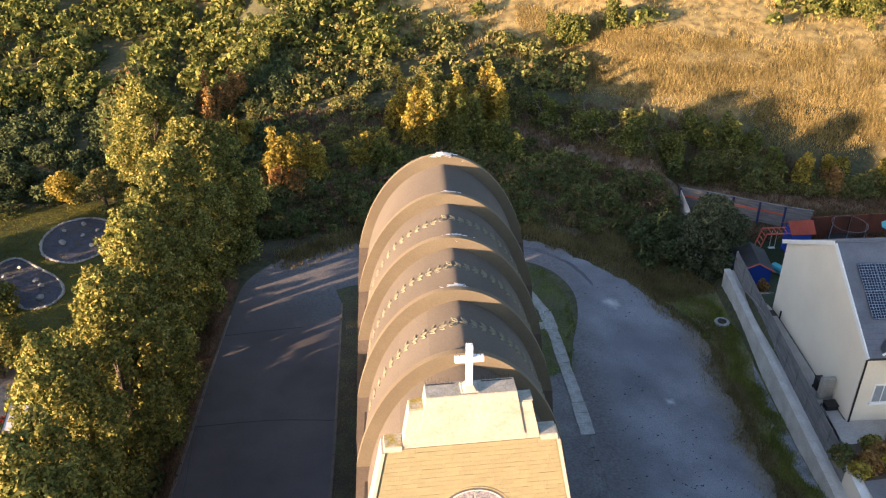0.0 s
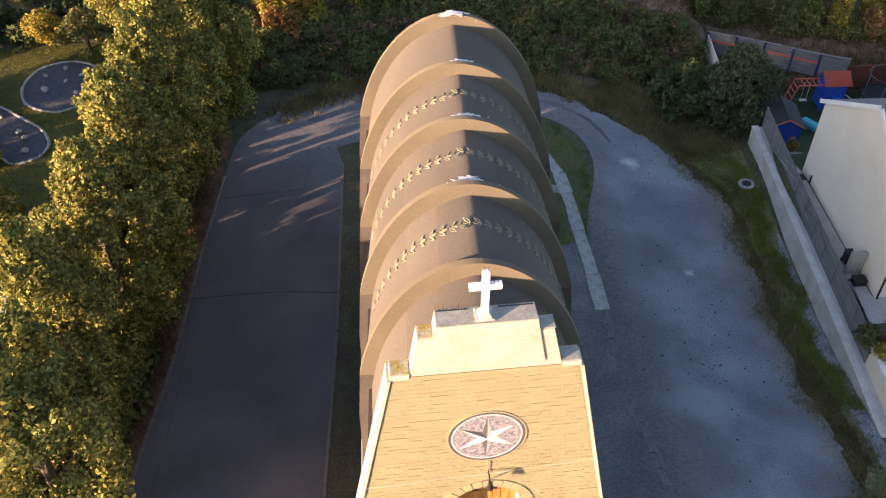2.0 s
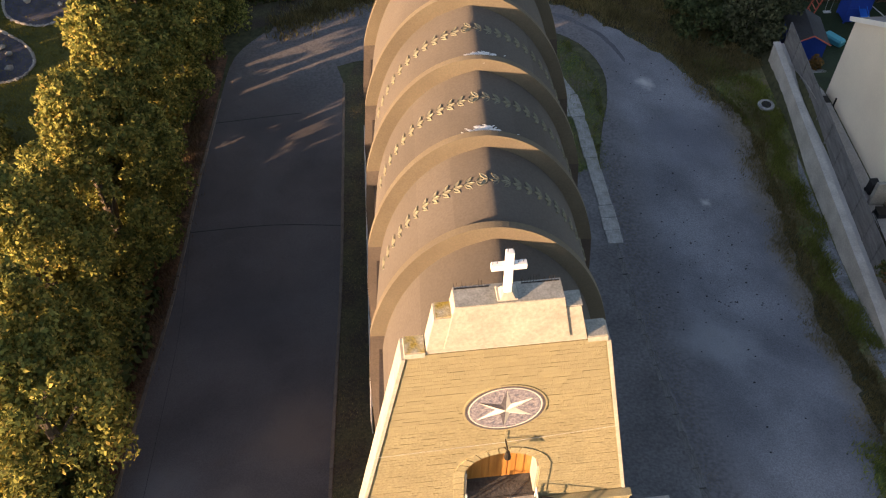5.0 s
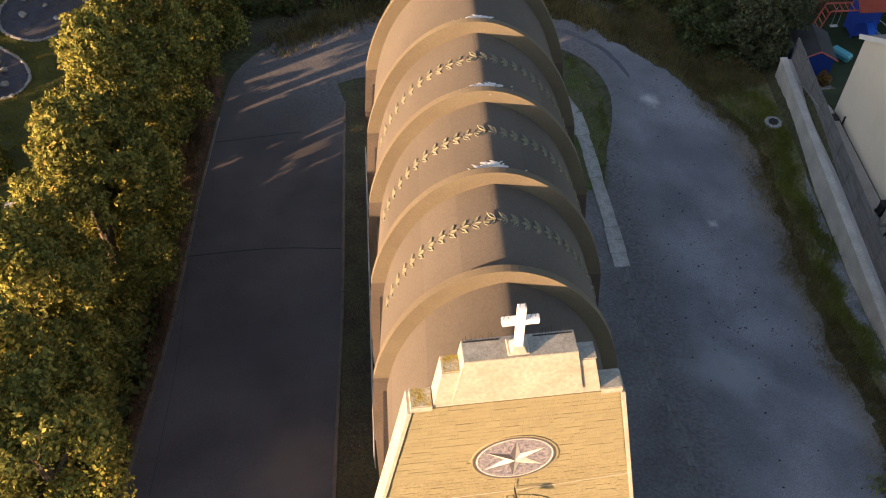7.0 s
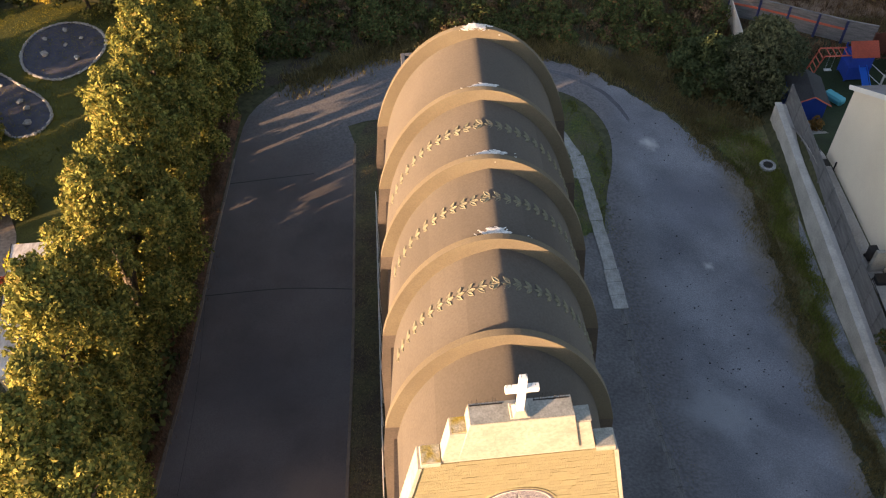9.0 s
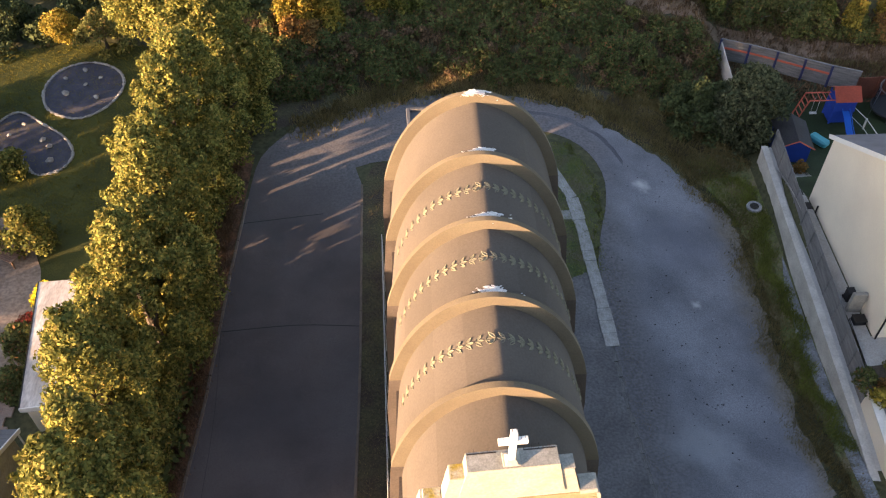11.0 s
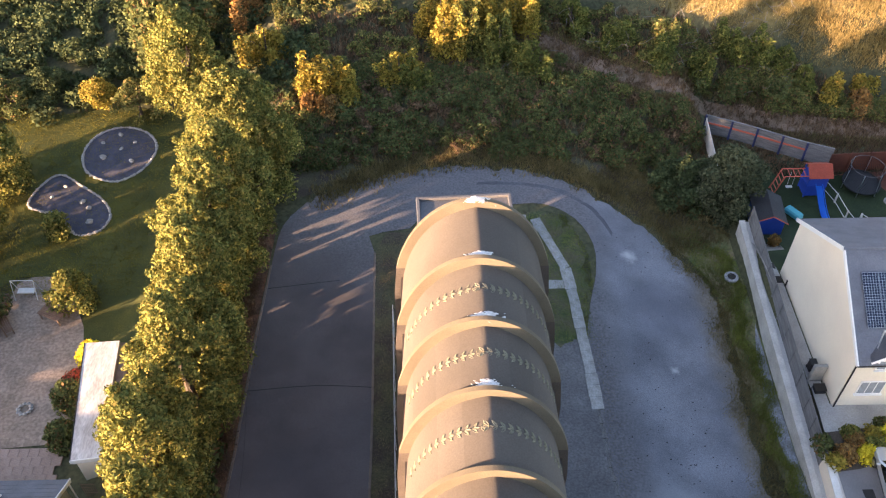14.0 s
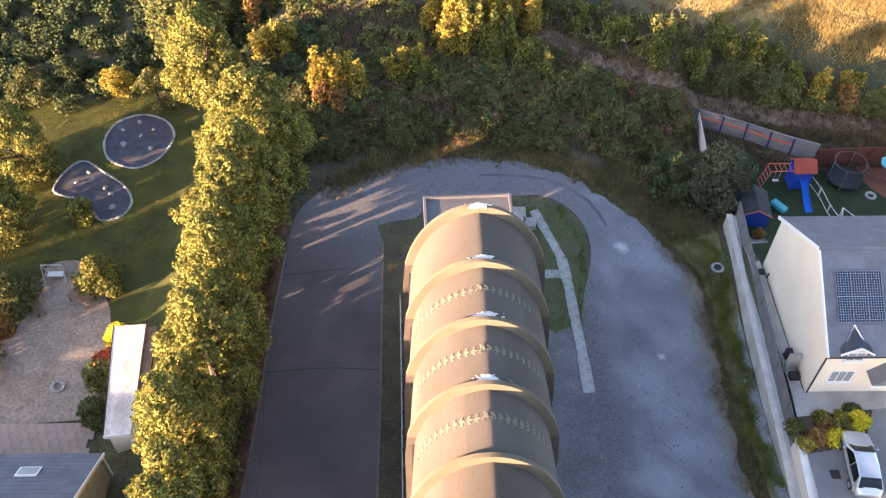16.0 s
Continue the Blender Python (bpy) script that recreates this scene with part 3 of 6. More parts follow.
    for x0, x1, yy0, yy1 in ((-2.6, -2.42, 16.9, 22.95), (2.47, 2.65, 16.9, 22.95), (-2.42, 2.47, 22.77, 22.95)):
        part("coping", box(x0, x1, yy0, yy1, 9.7, 10.05, 0.02), M["flat_roof"], chancel)
    part("rear_wall", prism([(-3.3, -2.5), (3.3, -2.5)] + arch(APEX - 0.5, 3.4, 24, 9.12)[::-1], FINS[-1] + 0.19, FINS[-1] + 0.4), M["wall_render"], church)
    return church


church = build_church()

# the front: a tapering wall, its arched doorway and parapet
FC = 0.14


def front_half(z):
    return 4.12 - (z - 6.3) * (4.12 - 2.47) / (14.6 - 6.3)


FRONT = Matrix.Translation((0.14, -0.27, 0.25)) @ Matrix.Rotation(radians(3.6), 4, "Z") @ Matrix.Diagonal((0.972, 1, 1, 1)) @ Matrix.Translation((-0.14, 0, 0))
front = thing("facade", "tapering honey-coloured stone front with arched doorway and white stepped parapet", "church", at=FRONT)
DOOR_X, DOOR_HALF, DOOR_LOW, DOOR_SPRING = 0.33, 1.12, 6.6, 8.25


def door_arc(half, n=14):
    return [(DOOR_X + half * math.cos(math.pi * i / n), DOOR_SPRING + half * 0.98 * math.sin(math.pi * i / n)) for i in range(n + 1)]


arc = door_arc(DOOR_HALF)
bm = bmesh.new()
left_side = [(FC - front_half(6.3) - 0.15, 1.0), (FC - front_half(6.3), 6.3), (FC - front_half(14.6), 14.6), (DOOR_X, 14.6), *arc[7:], (DOOR_X - DOOR_HALF, 1.0)]
right_side = [(FC + front_half(6.3) + 0.15, 1.0), (DOOR_X + DOOR_HALF, 1.0), *arc[:8], (DOOR_X, 14.6), (FC + front_half(14.6), 14.6), (FC + front_half(6.3), 6.3)]
add_prism(bm, left_side[::-1], 0.05, 0.6)
add_prism(bm, right_side[::-1], 0.05, 0.6)
wall = part("wall", bm, M["mortar"], front, "stone wall face with lime joints")
for side in (-1, 1):
    xs = [(FC + side * front_half(6.3), 6.3), (FC + side * front_half(14.6), 14.6), (FC + side * (front_half(14.6) + 0.1), 14.6), (FC + side * (front_half(6.3) + 0.1), 6.3)]
    part("side_return", prism(xs, 0.0, 0.62), M["white_render"], front, "white rendered side of the front")
    part("plinth", prism([(FC + side * 1.6, 4.0), (FC + side * 4.35, 4.0), (FC + side * 4.35, 6.18), (FC + side * 1.6, 6.18)], -0.22, 0.05), M["mortar"], front)
    part("plinth_cap", box(min(FC + side * 1.6, FC + side * 4.42), max(FC + side * 1.6, FC + side * 4.42), -0.24, 0.04, 6.18, 6.24, 0.02), M["mortar"], front)
# parapet
part("parapet", prism([(FC - 1.99, 14.6), (FC + 2.0, 14.6), (FC + 1.68, 16.02), (FC - 1.75, 16.02)], 0.06, 0.52), M["white_render"], front, "white rendered shoulder of the parapet")
part("parapet_block", prism([(FC - 1.52, 14.9), (FC + 1.52, 14.9), (FC + 1.24, 16.45), (FC - 1.28, 16.45)], 0.02, 0.56), M["white_render"], front, "white rendered middle block of the parapet")
part("parapet_cap", box(FC - 1.27, FC + 1.23, 0.0, 0.56, 16.452, 16.49), M["cap"], front, "weathered grey top of the parapet")
for side in (-1, 1):
    part("shoulder_cap", box(FC + side * 1.51 - 0.2, FC + side * 1.51 + 0.2, 0.08, 0.5, 16.022, 16.06), M["lichen" if side < 0 else "cap"], front, "yellow lichen on the shoulder")
    part("end_block", prism([(FC + side * 2.0, 14.6), (FC + side * 2.5, 14.6), (FC + side * 2.48, 14.78), (FC + side * 1.98, 14.78)], 0.02, 0.54), M["white_render"], front)
    part("end_cap", box(FC + side * 2.23 - 0.24, FC + side * 2.23 + 0.24, 0.04, 0.52, 14.782, 14.81), M["lichen" if side < 0 else "cap"], front)
# doorway
part("reveal", prism([(DOOR_X - DOOR_HALF - 0.02, DOOR_LOW), (DOOR_X - DOOR_HALF + 0.06, DOOR_LOW), (DOOR_X - DOOR_HALF + 0.06, DOOR_SPRING), (DOOR_X - DOOR_HALF - 0.02, DOOR_SPRING)], 0.06, 0.75), M["white_render"], front, "pale plastered side of the doorway")
part("reveal", prism([(DOOR_X + DOOR_HALF - 0.06, DOOR_LOW), (DOOR_X + DOOR_HALF + 0.02, DOOR_LOW), (DOOR_X + DOOR_HALF + 0.02, DOOR_SPRING), (DOOR_X + DOOR_HALF - 0.06, DOOR_SPRING)], 0.06, 0.75), M["white_render"], front)
for side in (-1, 1):
    leaf_out = [(DOOR_X, DOOR_LOW), (DOOR_X + side * (DOOR_HALF - 0.06), DOOR_LOW)] + [(DOOR_X + side * (DOOR_HALF - 0.06) * math.cos(a * math.pi / 16), DOOR_SPRING + DOOR_HALF * math.sin(a * math.pi / 16)) for a in range(9)]
    leaf_door = part("door_leaf", prism(leaf_out, 0.68, 0.78), M["timber_door"], front, "orange-brown varnished timber door leaf")
    for kk in range(1, 4):
        part("board", box(DOOR_X + side * (0.06 + 0.26 * (kk - 1)), DOOR_X + side * (0.28 + 0.26 * (kk - 1)), 0.655, 0.68, DOOR_LOW + 0.05, 8.15), M["timber_door"], leaf_door)
    part("glazing", box(DOOR_X + side * 0.3 - 0.14, DOOR_X + side * 0.3 + 0.14, 0.635, 0.66, 8.2, 8.5), M["dark_metal"], leaf_door, "dark glazed panel")
part("threshold", box(DOOR_X - 1.1, DOOR_X + 1.1, 0.0, 0.75, 6.1, 6.6), M["step"], front)
for i in range(13):
    a0, a1 = math.pi * i / 13 + 0.012, math.pi * (i + 1) / 13 - 0.012
    pts_ = [(DOOR_X + r * math.cos(a), DOOR_SPRING + r * 0.98 * math.sin(a)) for r, a in ((1.14, a0), (1.46, a0), (1.46, a1), (1.14, a1))]
    part("voussoir", prism(pts_, 0.018, 0.06), M["stone"], front)
for side in (-1, 1):
    for i in range(5):
        z0 = DOOR_LOW + 0.38 * i
        part("jamb_stone", box(DOOR_X + side * 1.3 - 0.16, DOOR_X + side * 1.3 + 0.16, 0.016, 0.06, z0 + 0.01, z0 + 0.37, 0.008), M["stone"], front)

# star roundel
SX, SZ, SR = 0.24, 11.86, 1.13


def disc(r0, r1, y, n=48):
    bm = bmesh.new()
    for i in range(n):
        a, b = 2 * math.pi * i / n, 2 * math.pi * (i + 1) / n
        p = [(SX + r * math.cos(c), y, SZ + r * math.sin(c)) for r, c in ((r0, a), (r1, a), (r1, b), (r0, b))]
        vs = [bm.verts.new(q) for q in (p if r0 > 0 else p[1:3] + [(SX, y, SZ)])]
        f = bm.faces.new(vs)
    ext = bmesh.ops.extrude_face_region(bm, geom=bm.faces[:])
    bmesh.ops.translate(bm, vec=(0, 0.05, 0), verts=[v for v in ext["geom"] if isinstance(v, bmesh.types.BMVert)])
    bmesh.ops.remove_doubles(bm, verts=bm.verts, dist=1e-5)
    return bm


roundel = part("roundel", disc(0, SR, -0.004), M["mosaic"], front, "round blue and grey mosaic panel")
roundel.location.y = 0.02
part("ring", disc(1.02, 1.09, -0.008), M["mosaic_dark"], roundel, "dark mosaic ring")
part("ring", disc(0.97, 1.0, -0.008), M["star_white"], roundel)
part("ring", disc(1.09, 1.14, -0.008), M["stone"], roundel)
for i in range(6):
    ang = math.pi / 2 + i * math.pi / 3
    long_ = 0.93 if i % 3 == 0 else 0.88
    tip = (SX + long_ * math.cos(ang), SZ + long_ * math.sin(ang))
    for side in (-1, 1):
        ia = ang + side * math.pi / 6
        inr = (SX + 0.27 * math.cos(ia), SZ + 0.27 * math.sin(ia))
        bm = bmesh.new()
        a, b, c = (bm.verts.new(q) for q in ((SX, -0.07, SZ), (tip[0], -0.012, tip[1]), (inr[0], -0.012, inr[1])))
        d = bm.verts.new((SX, -0.005, SZ))
        for f in ((a, b, c), (a, b, d), (a, c, d), (b, c, d)):
            bm.faces.new(f)
        dark = (i == 0 and side == 1) or (i == 3 and side == -1) or (i == 1 and side == -1)
        part("star_ray", bm, M["mosaic_dark" if dark else "star_white"], roundel)
# lantern over the door
lantern = thing("lantern", "dark wrought-iron bracket lamp above the church door", "wall lamp", at=FRONT)
part("bracket", bar((0.32, 0.0, 10.2), (0.32, -0.45, 10.35), 0.025), M["dark_metal"], lantern)
part("stay", bar((0.32, 0.0, 9.75), (0.32, -0.4, 10.3), 0.018), M["dark_metal"], lantern)
part("lamp", bar((0.32, -0.42, 10.3), (0.32, -0.42, 10.0), 0.05, 8, 0.11), M["dark_metal"], lantern)
part("conduit", bar((0.30, -0.012, 10.2), (0.30, -0.012, 10.75), 0.014), M["mortar"], lantern)

cable = thing("cable", "thin pale cable strung across the stone front", "cable", at=FRONT)
wire = [(-3.35, 9.9), (-1.6, 9.98), (0.3, 10.06), (2.0, 10.2), (3.5, 10.36)]
for (x0, z0), (x1, z1) in zip(wire, wire[1:]):
    part("cable_length", bar((x0, 0.0, z0), (x1, 0.0, z1), 0.006, 5), M["rail_white"], cable)


def build_cross():
    cross = thing("cross", "white painted cross standing on the church parapet", "cross", at=FRONT)
    bm = bmesh.new()
    add_box(bm, -0.17, 0.31, 0.04, 0.46, 16.49, 16.54, 0.015)
    bmesh.ops.create_cone(bm, cap_ends=True, segments=4, radius1=0.25, radius2=0.14, depth=0.16, matrix=Matrix.Translation((0.07, 0.22, 16.62)) @ Matrix.Rotation(math.pi / 4, 4, "Z"))
    part("plinth", bm, M["white_render"], cross, "tapered plinth tinged with lichen")
    part("upright", box(-0.02, 0.16, 0.12, 0.28, 16.68, 18.0, 0.012), M["white"], cross)
    part("arm", box(-0.33, 0.46, 0.123, 0.277, 17.46, 17.62, 0.012), M["white"], cross)
    for x in (-0.3, -0.2, 0.27, 0.37):
        part("spike", bar((x, 0.2, 17.62), (x + 0.02, 0.2, 17.78), 0.006, 4), M["dark_metal"], cross)
    for x in (0.02, 0.13):
        part("spike", bar((x, 0.2, 17.98), (x, 0.2, 18.16), 0.006, 4), M["dark_metal"], cross)
    return cross


build_cross()
spikes = thing("bird_spikes", "rows of thin metal bird spikes along the parapet top", "bird spikes", at=FRONT)
rs = random.Random(3)
for x0, x1, yy in ((-1.1, -0.3, 0.5), (0.45, 1.33, 0.5)):
    bm = bmesh.new()
    add_box(bm, x0, x1, yy - 0.015, yy + 0.015, 16.488, 16.5)
    for i in range(int((x1 - x0) / 0.07)):
        x = x0 + 0.07 * i
        add_bar(bm, (x, yy, 16.49), (x + rs.uniform(-0.04, 0.04), yy + rs.uniform(-0.05, 0.08), 16.68), 0.006, 4)
    part("spike_strip", bm, M["dark_metal"], spikes)

# ---- steps before the door ----
steps = thing("entrance_steps", "double flight of dark stone steps with pale edges and iron rails", "steps", at=FRONT)
part("landing", box(-1.0, 1.6, -4.6, -0.70, 2.0, 6.1), M["step"], steps, "dark worn landing")
for i in range(3):
    part("door_step", box(-0.85, 1.5, -0.75 + 0.3 * i, 0.02, 5.9, 6.27 + 0.165 * i), M["step"], steps)
    part("step_edge", box(-0.85, 1.5, -0.78 + 0.3 * i, -0.66 + 0.3 * i, 6.22 + 0.165 * i, 6.276 + 0.165 * i), M["nosing"], steps)
part("landing_edge", box(-1.0, -0.9, -4.6, -0.9, 6.1, 6.13), M["nosing"], steps)
part("landing_edge", box(1.5, 1.6, -4.6, -0.9, 6.1, 6.13), M["nosing"], steps)
for side, x0 in ((-1, -1.0), (1, 1.6)):
    x, z = x0, 6.1
    for i in range(15):
        run = 0.29 if i != 6 else 0.95
        z -= 0.165
        xa, xb = sorted((x, x + side * run))
        part("tread", box(xa, xb, -2.6, -0.3, z - 1.2, z), M["step"], steps)
        xe = sorted((x + side * (run - 0.07), x + side * run))
        part("step_edge", box(xe[0], xe[1], -2.6, -0.42, z, z + 0.012), M["nosing"], steps)
        x += side * run
    part("string_wall", prism([(x0, 6.2), (x0, 3.0), (x + side * 0.4, 2.6), (x + side * 0.4, z + 0.15), (x0 + side * 2.7, 5.2), (x0 + side * 1.75, 5.2)], -0.42, -0.24), M["nosing"], steps, "pale coping of the flight")
    pr = None
    for f in (0.0, 0.2, 0.4, 0.6, 0.8, 1.0):
        px, pz = x0 + (x - x0) * f, 6.1 + (z - 6.1) * f
        part("baluster", bar((px, -0.36, pz), (px, -0.36, pz + 0.95), 0.022), M["dark_metal"], steps)
        if pr:
            part("handrail", bar((pr[0], -0.36, pr[1] + 0.95), (px, -0.36, pz + 0.95), 0.025), M["dark_metal"], steps)
        pr = (px, pz)
for x in (-0.75, 1.42):
    part("door_rail", bar((x, -1.0, 6.75), (x, -0.1, 7.2), 0.03, 8), M["rail_white"], steps, "pale painted handrail")
    for yy, zz in ((-1.0, 6.75), (-0.1, 7.2)):
        part("rail_post", bar((x, yy, 5.85), (x, yy, zz), 0.028, 8), M["rail_white"], steps)
for side, xx in ((-1, -5.9), (1, 6.2)):
    part("end_wall", box(min(FC + side * 4.36, xx), max(FC + side * 4.36, xx), -0.22, 0.25, 2.0, 4.6, 0.02), M["mortar"], steps, "low stone wall beside the steps")
    part("end_wall_cap", box(min(FC + side * 4.36, xx), max(FC + side * 4.36, xx), -0.27, 0.3, 4.6, 4.7, 0.02), M["nosing"], steps)

# railing along the church wall
railing = thing("railing", "thin grey metal railing along the church wall", "railing")
prev = None
for i in range(13):
    yy = 4.6 + 1.35 * i
    xx = -3.86 - 0.027 * (yy - 4.6)
    zz = 3.2
    part("post", bar((xx, yy, zz - 3.2 + height(xx, yy) - 0.1), (xx, yy, zz), 0.02), M["rail_white"], railing)
    if prev:
        for dz in (0.0, -0.5):
            part("rail", bar((prev[0], prev[1], zz + dz), (xx, yy, zz + dz), 0.018), M["rail_white"], railing)
    prev = (xx, yy)

# ---- edges of the yard ----
M["kerb"] = material("kerb", (0.20, 0.16, 0.12), 0.9, (0.13, 0.10, 0.08), 1.0, 12, 0.4, 0.25, random_from="object")
M["shade_grass"] = material("shade_grass", (0.060, 0.080, 0.026), 0.9, (0.115, 0.100, 0.060), 0.9, 7, 0.8, 0.35)
M["old_concrete"] = material("old_concrete", (0.20, 0.19, 0.185), 0.95, (0.10, 0.095, 0.092), 1.2, 10, 0.4, 0.35, random_from="object")
M["pebble"] = material("pebble", (0.30, 0.31, 0.33), 0.9, (0.17, 0.17, 0.16), 1.5, 12, 0.5, 0.4)
M["soil"] = material("soil", (0.10, 0.078, 0.055), 0.95, (0.065, 0.05, 0.036), 1.0, 10, 0.6, 0.3)
M["strip"] = material("strip_grass", (0.095, 0.088, 0.042), 0.95, (0.07, 0.052, 0.036), 0.8, 9, 0.8, 0.4)
M["stone_grey"] = material("stone_grey", (0.40, 0.39, 0.37), 0.9, (0.27, 0.26, 0.24), 2, 12, 0.4, 0.25, random_from="object")
drape("grass_strip", [(-5.35, 1.0), (-5.4, 7.5), (-5.5, 15.2), (-5.75, 28.0), (-5.0, 29.9), (-3.0, 29.9), (-3.0, 1.0)], M["strip"], 0.05, label="narrow strip of rough grass along the church wall", category="grass strip")
drape("grass_patch", ragged(smooth_line([(4.0, 30.6), (5.4, 32.0), (7.0, 30.9), (8.0, 28.7), (8.2, 26.4), (7.8, 23.6), (7.5, 20.6), (6.9, 20.4), (3.6, 20.4), (3.6, 26)], 6, True), 0.75, 4), M["shade_grass"], 0.05, label="patch of grass behind the church", category="grass patch")
drape("verge", ragged(smooth_line([(14.4, 30.2), (15.9, 27.6), (17.0, 25.4), (17.1, 21.5), (17.1, 17.4), (17.1, 12.8), (17.15, 8.8), (16.8, 4.5), (15.6, 2.5), (17.7, 1.5), (18.3, 9), (18.7, 15), (19.0, 22), (19.3, 29.8), (16, 31.5)], 6, True), 0.3, 12), M["grass"], 0.05,
      label="weedy grass verge along the boundary wall", category="verge")
drape("bank", ragged(smooth_line([(-11.5, 33.6), (-8.5, 35.2), (-5, 36.5), (-2.4, 37.1), (0.8, 37.3), (4, 37.0), (8.2, 35.2), (12.2, 32.1), (15.5, 31), (17, 33.5), (12, 36.5), (6, 39.2), (-2, 39.6), (-8, 38), (-12, 36)], 5, True), 0.4, 6), M["strip"], 0.05,
      label="rough yellowing grass bank behind the track", category="bank")


def kerb_line(name, label, pts, stone_len, w, h, mat, sunk=0.12, gap=0.012, rnd=5, rough=0.012):
    root = thing(name, label, "kerb")
    me = bpy.data.meshes.new("kerb_stone")
    bm = box(-0.5, 0.5, -0.5, 0.5, -0.5, 0.5)
    bmesh.ops.bevel(bm, geom=bm.edges[:], offset=0.04, segments=1, affect="EDGES")
    bm.to_mesh(me)
    bm.free()
    me.materials.append(mat)
    rk = random.Random(rnd)
    for a, b in zip(pts, pts[1:]):
        a, b = Vector((*a, height(*a))), Vector((*b, height(*b)))
        n = max(1, round((b - a).length / stone_len))
        for i in range(n):
            p, q = a.lerp(b, i / n), a.lerp(b, (i + 1) / n)
            ob = new("kerb_stone", me)
            ob.parent = root
            c = (p + q) / 2
            c.z = height(c.x, c.y) + h / 2 - sunk / 2 + rk.uniform(-0.012, 0.012)
            ob.matrix_basis = Matrix.Translation(c) @ (q - p).to_track_quat("X", "Z").to_matrix().to_4x4() @ Matrix.Rotation(rk.uniform(-rough, rough), 4, "Z") @ Matrix.Diagonal(((q - p).length - gap, w * rk.uniform(1.0 - 6 * rough, 1.05), h + sunk, 1))
    return root


drape("grass_corner", ragged(smooth_line([(14.6, 2.0), (15.6, 3.4), (16.6, 5.5), (17.9, 4.5), (17.6, 0.5), (17.2, -5.0), (14.9, -5.0), (14.5, -1.0)], 5, True), 0.4, 9), M["grass"], 0.06, label="bright green grass beside the gravel", category="grass patch")


kerb_line("car_park_kerb", "weathered kerb stones between car park and grass strip", [(-5.75, 28.0), (-5.62, 21), (-5.5, 15.2), (-5.45, 11), (-5.4, 7.5), (-5.3, 1.2)], 0.9, 0.14, 0.1, M["kerb"])
kerb_line("rear_kerb", "weathered kerb stones along the foot of the trees", [(-12.9, 1), (-13.0, 8), (-13.0, 15), (-12.9, 21), (-12.6, 27)], 0.9, 0.14, 0.1, M["kerb"], rnd=6)
kerb_line("stone_path", "pale stone slabs of the narrow path beside the church", [(5.3, 31.0), (6.0, 29.0), (6.9, 26.3), (7.15, 23.5), (7.25, 21.2), (7.4, 18.6), (7.5, 15.2)], 0.85, 0.74, 0.10, M["stone_grey"], rnd=7, rough=0.03, gap=0.01)
kerb_line("low_wall", "broken grey concrete edging between passage and yard", [(7.5, 15.2), (7.55, 11.2), (7.6, 8.4), (7.7, 4), (7.9, -1)], 0.9, 0.46, 0.03, M["old_concrete"], rnd=8, rough=0.04, gap=0.03)
kerb_line("side_path", "short slab path to the side door of the church", [(4.0, 24.9), (6.8, 24.9)], 0.8, 0.75, 0.06, M["stone_grey"], rnd=9)
blocks_ = thing("concrete_blocks", "rough concrete blocks and steps behind the church", "blocks")
for x0, x1, y0, y1, h in ((3.2, 4.6, 29.6, 30.6, 0.9), (4.5, 5.3, 29.0, 29.9, 0.5), (3.4, 4.3, 28.2, 29.3, 1.3)):
    part("block", box(x0, x1, y0, y1, height(x0, y0) - 0.3, height(x0, y0) + h, 0.03), M["concrete"], blocks_)
tank = thing("tank", "small white plastic tank behind the church", "tank", at=Matrix.Translation((4.2, 26.3, height(4.2, 26.3))))
part("tank_body", box(-0.4, 0.4, -0.5, 0.5, 0, 1.1, 0.1), M["white"], tank)

# joints and patches in the car park
M["tar"] = material("tar", (0.035, 0.035, 0.037), 0.7, None, 1, 20, 0.3, 0.2)
M["pale_grit"] = material("pale_grit", (0.414, 0.405, 0.396), 0.95, (0.297, 0.293, 0.288), 2, 10, 0.4, 0.3)
for pts in ([(-12.9, 17.0), (-9, 17.3), (-5.6, 17.1)], [(-12.9, 17.1), (-12.3, 10), (-11.9, 2)], [(-12.6, 25), (-8, 25.6)]):
    ln = smooth_line(pts, 4)
    drape("tar_joint", [(x, y + 0.03) for x, y in ln] + [(x + 0.02, y - 0.03) for x, y in ln[::-1]], M["tar"], 0.046, label="dark tar joint in the asphalt", category="joint")


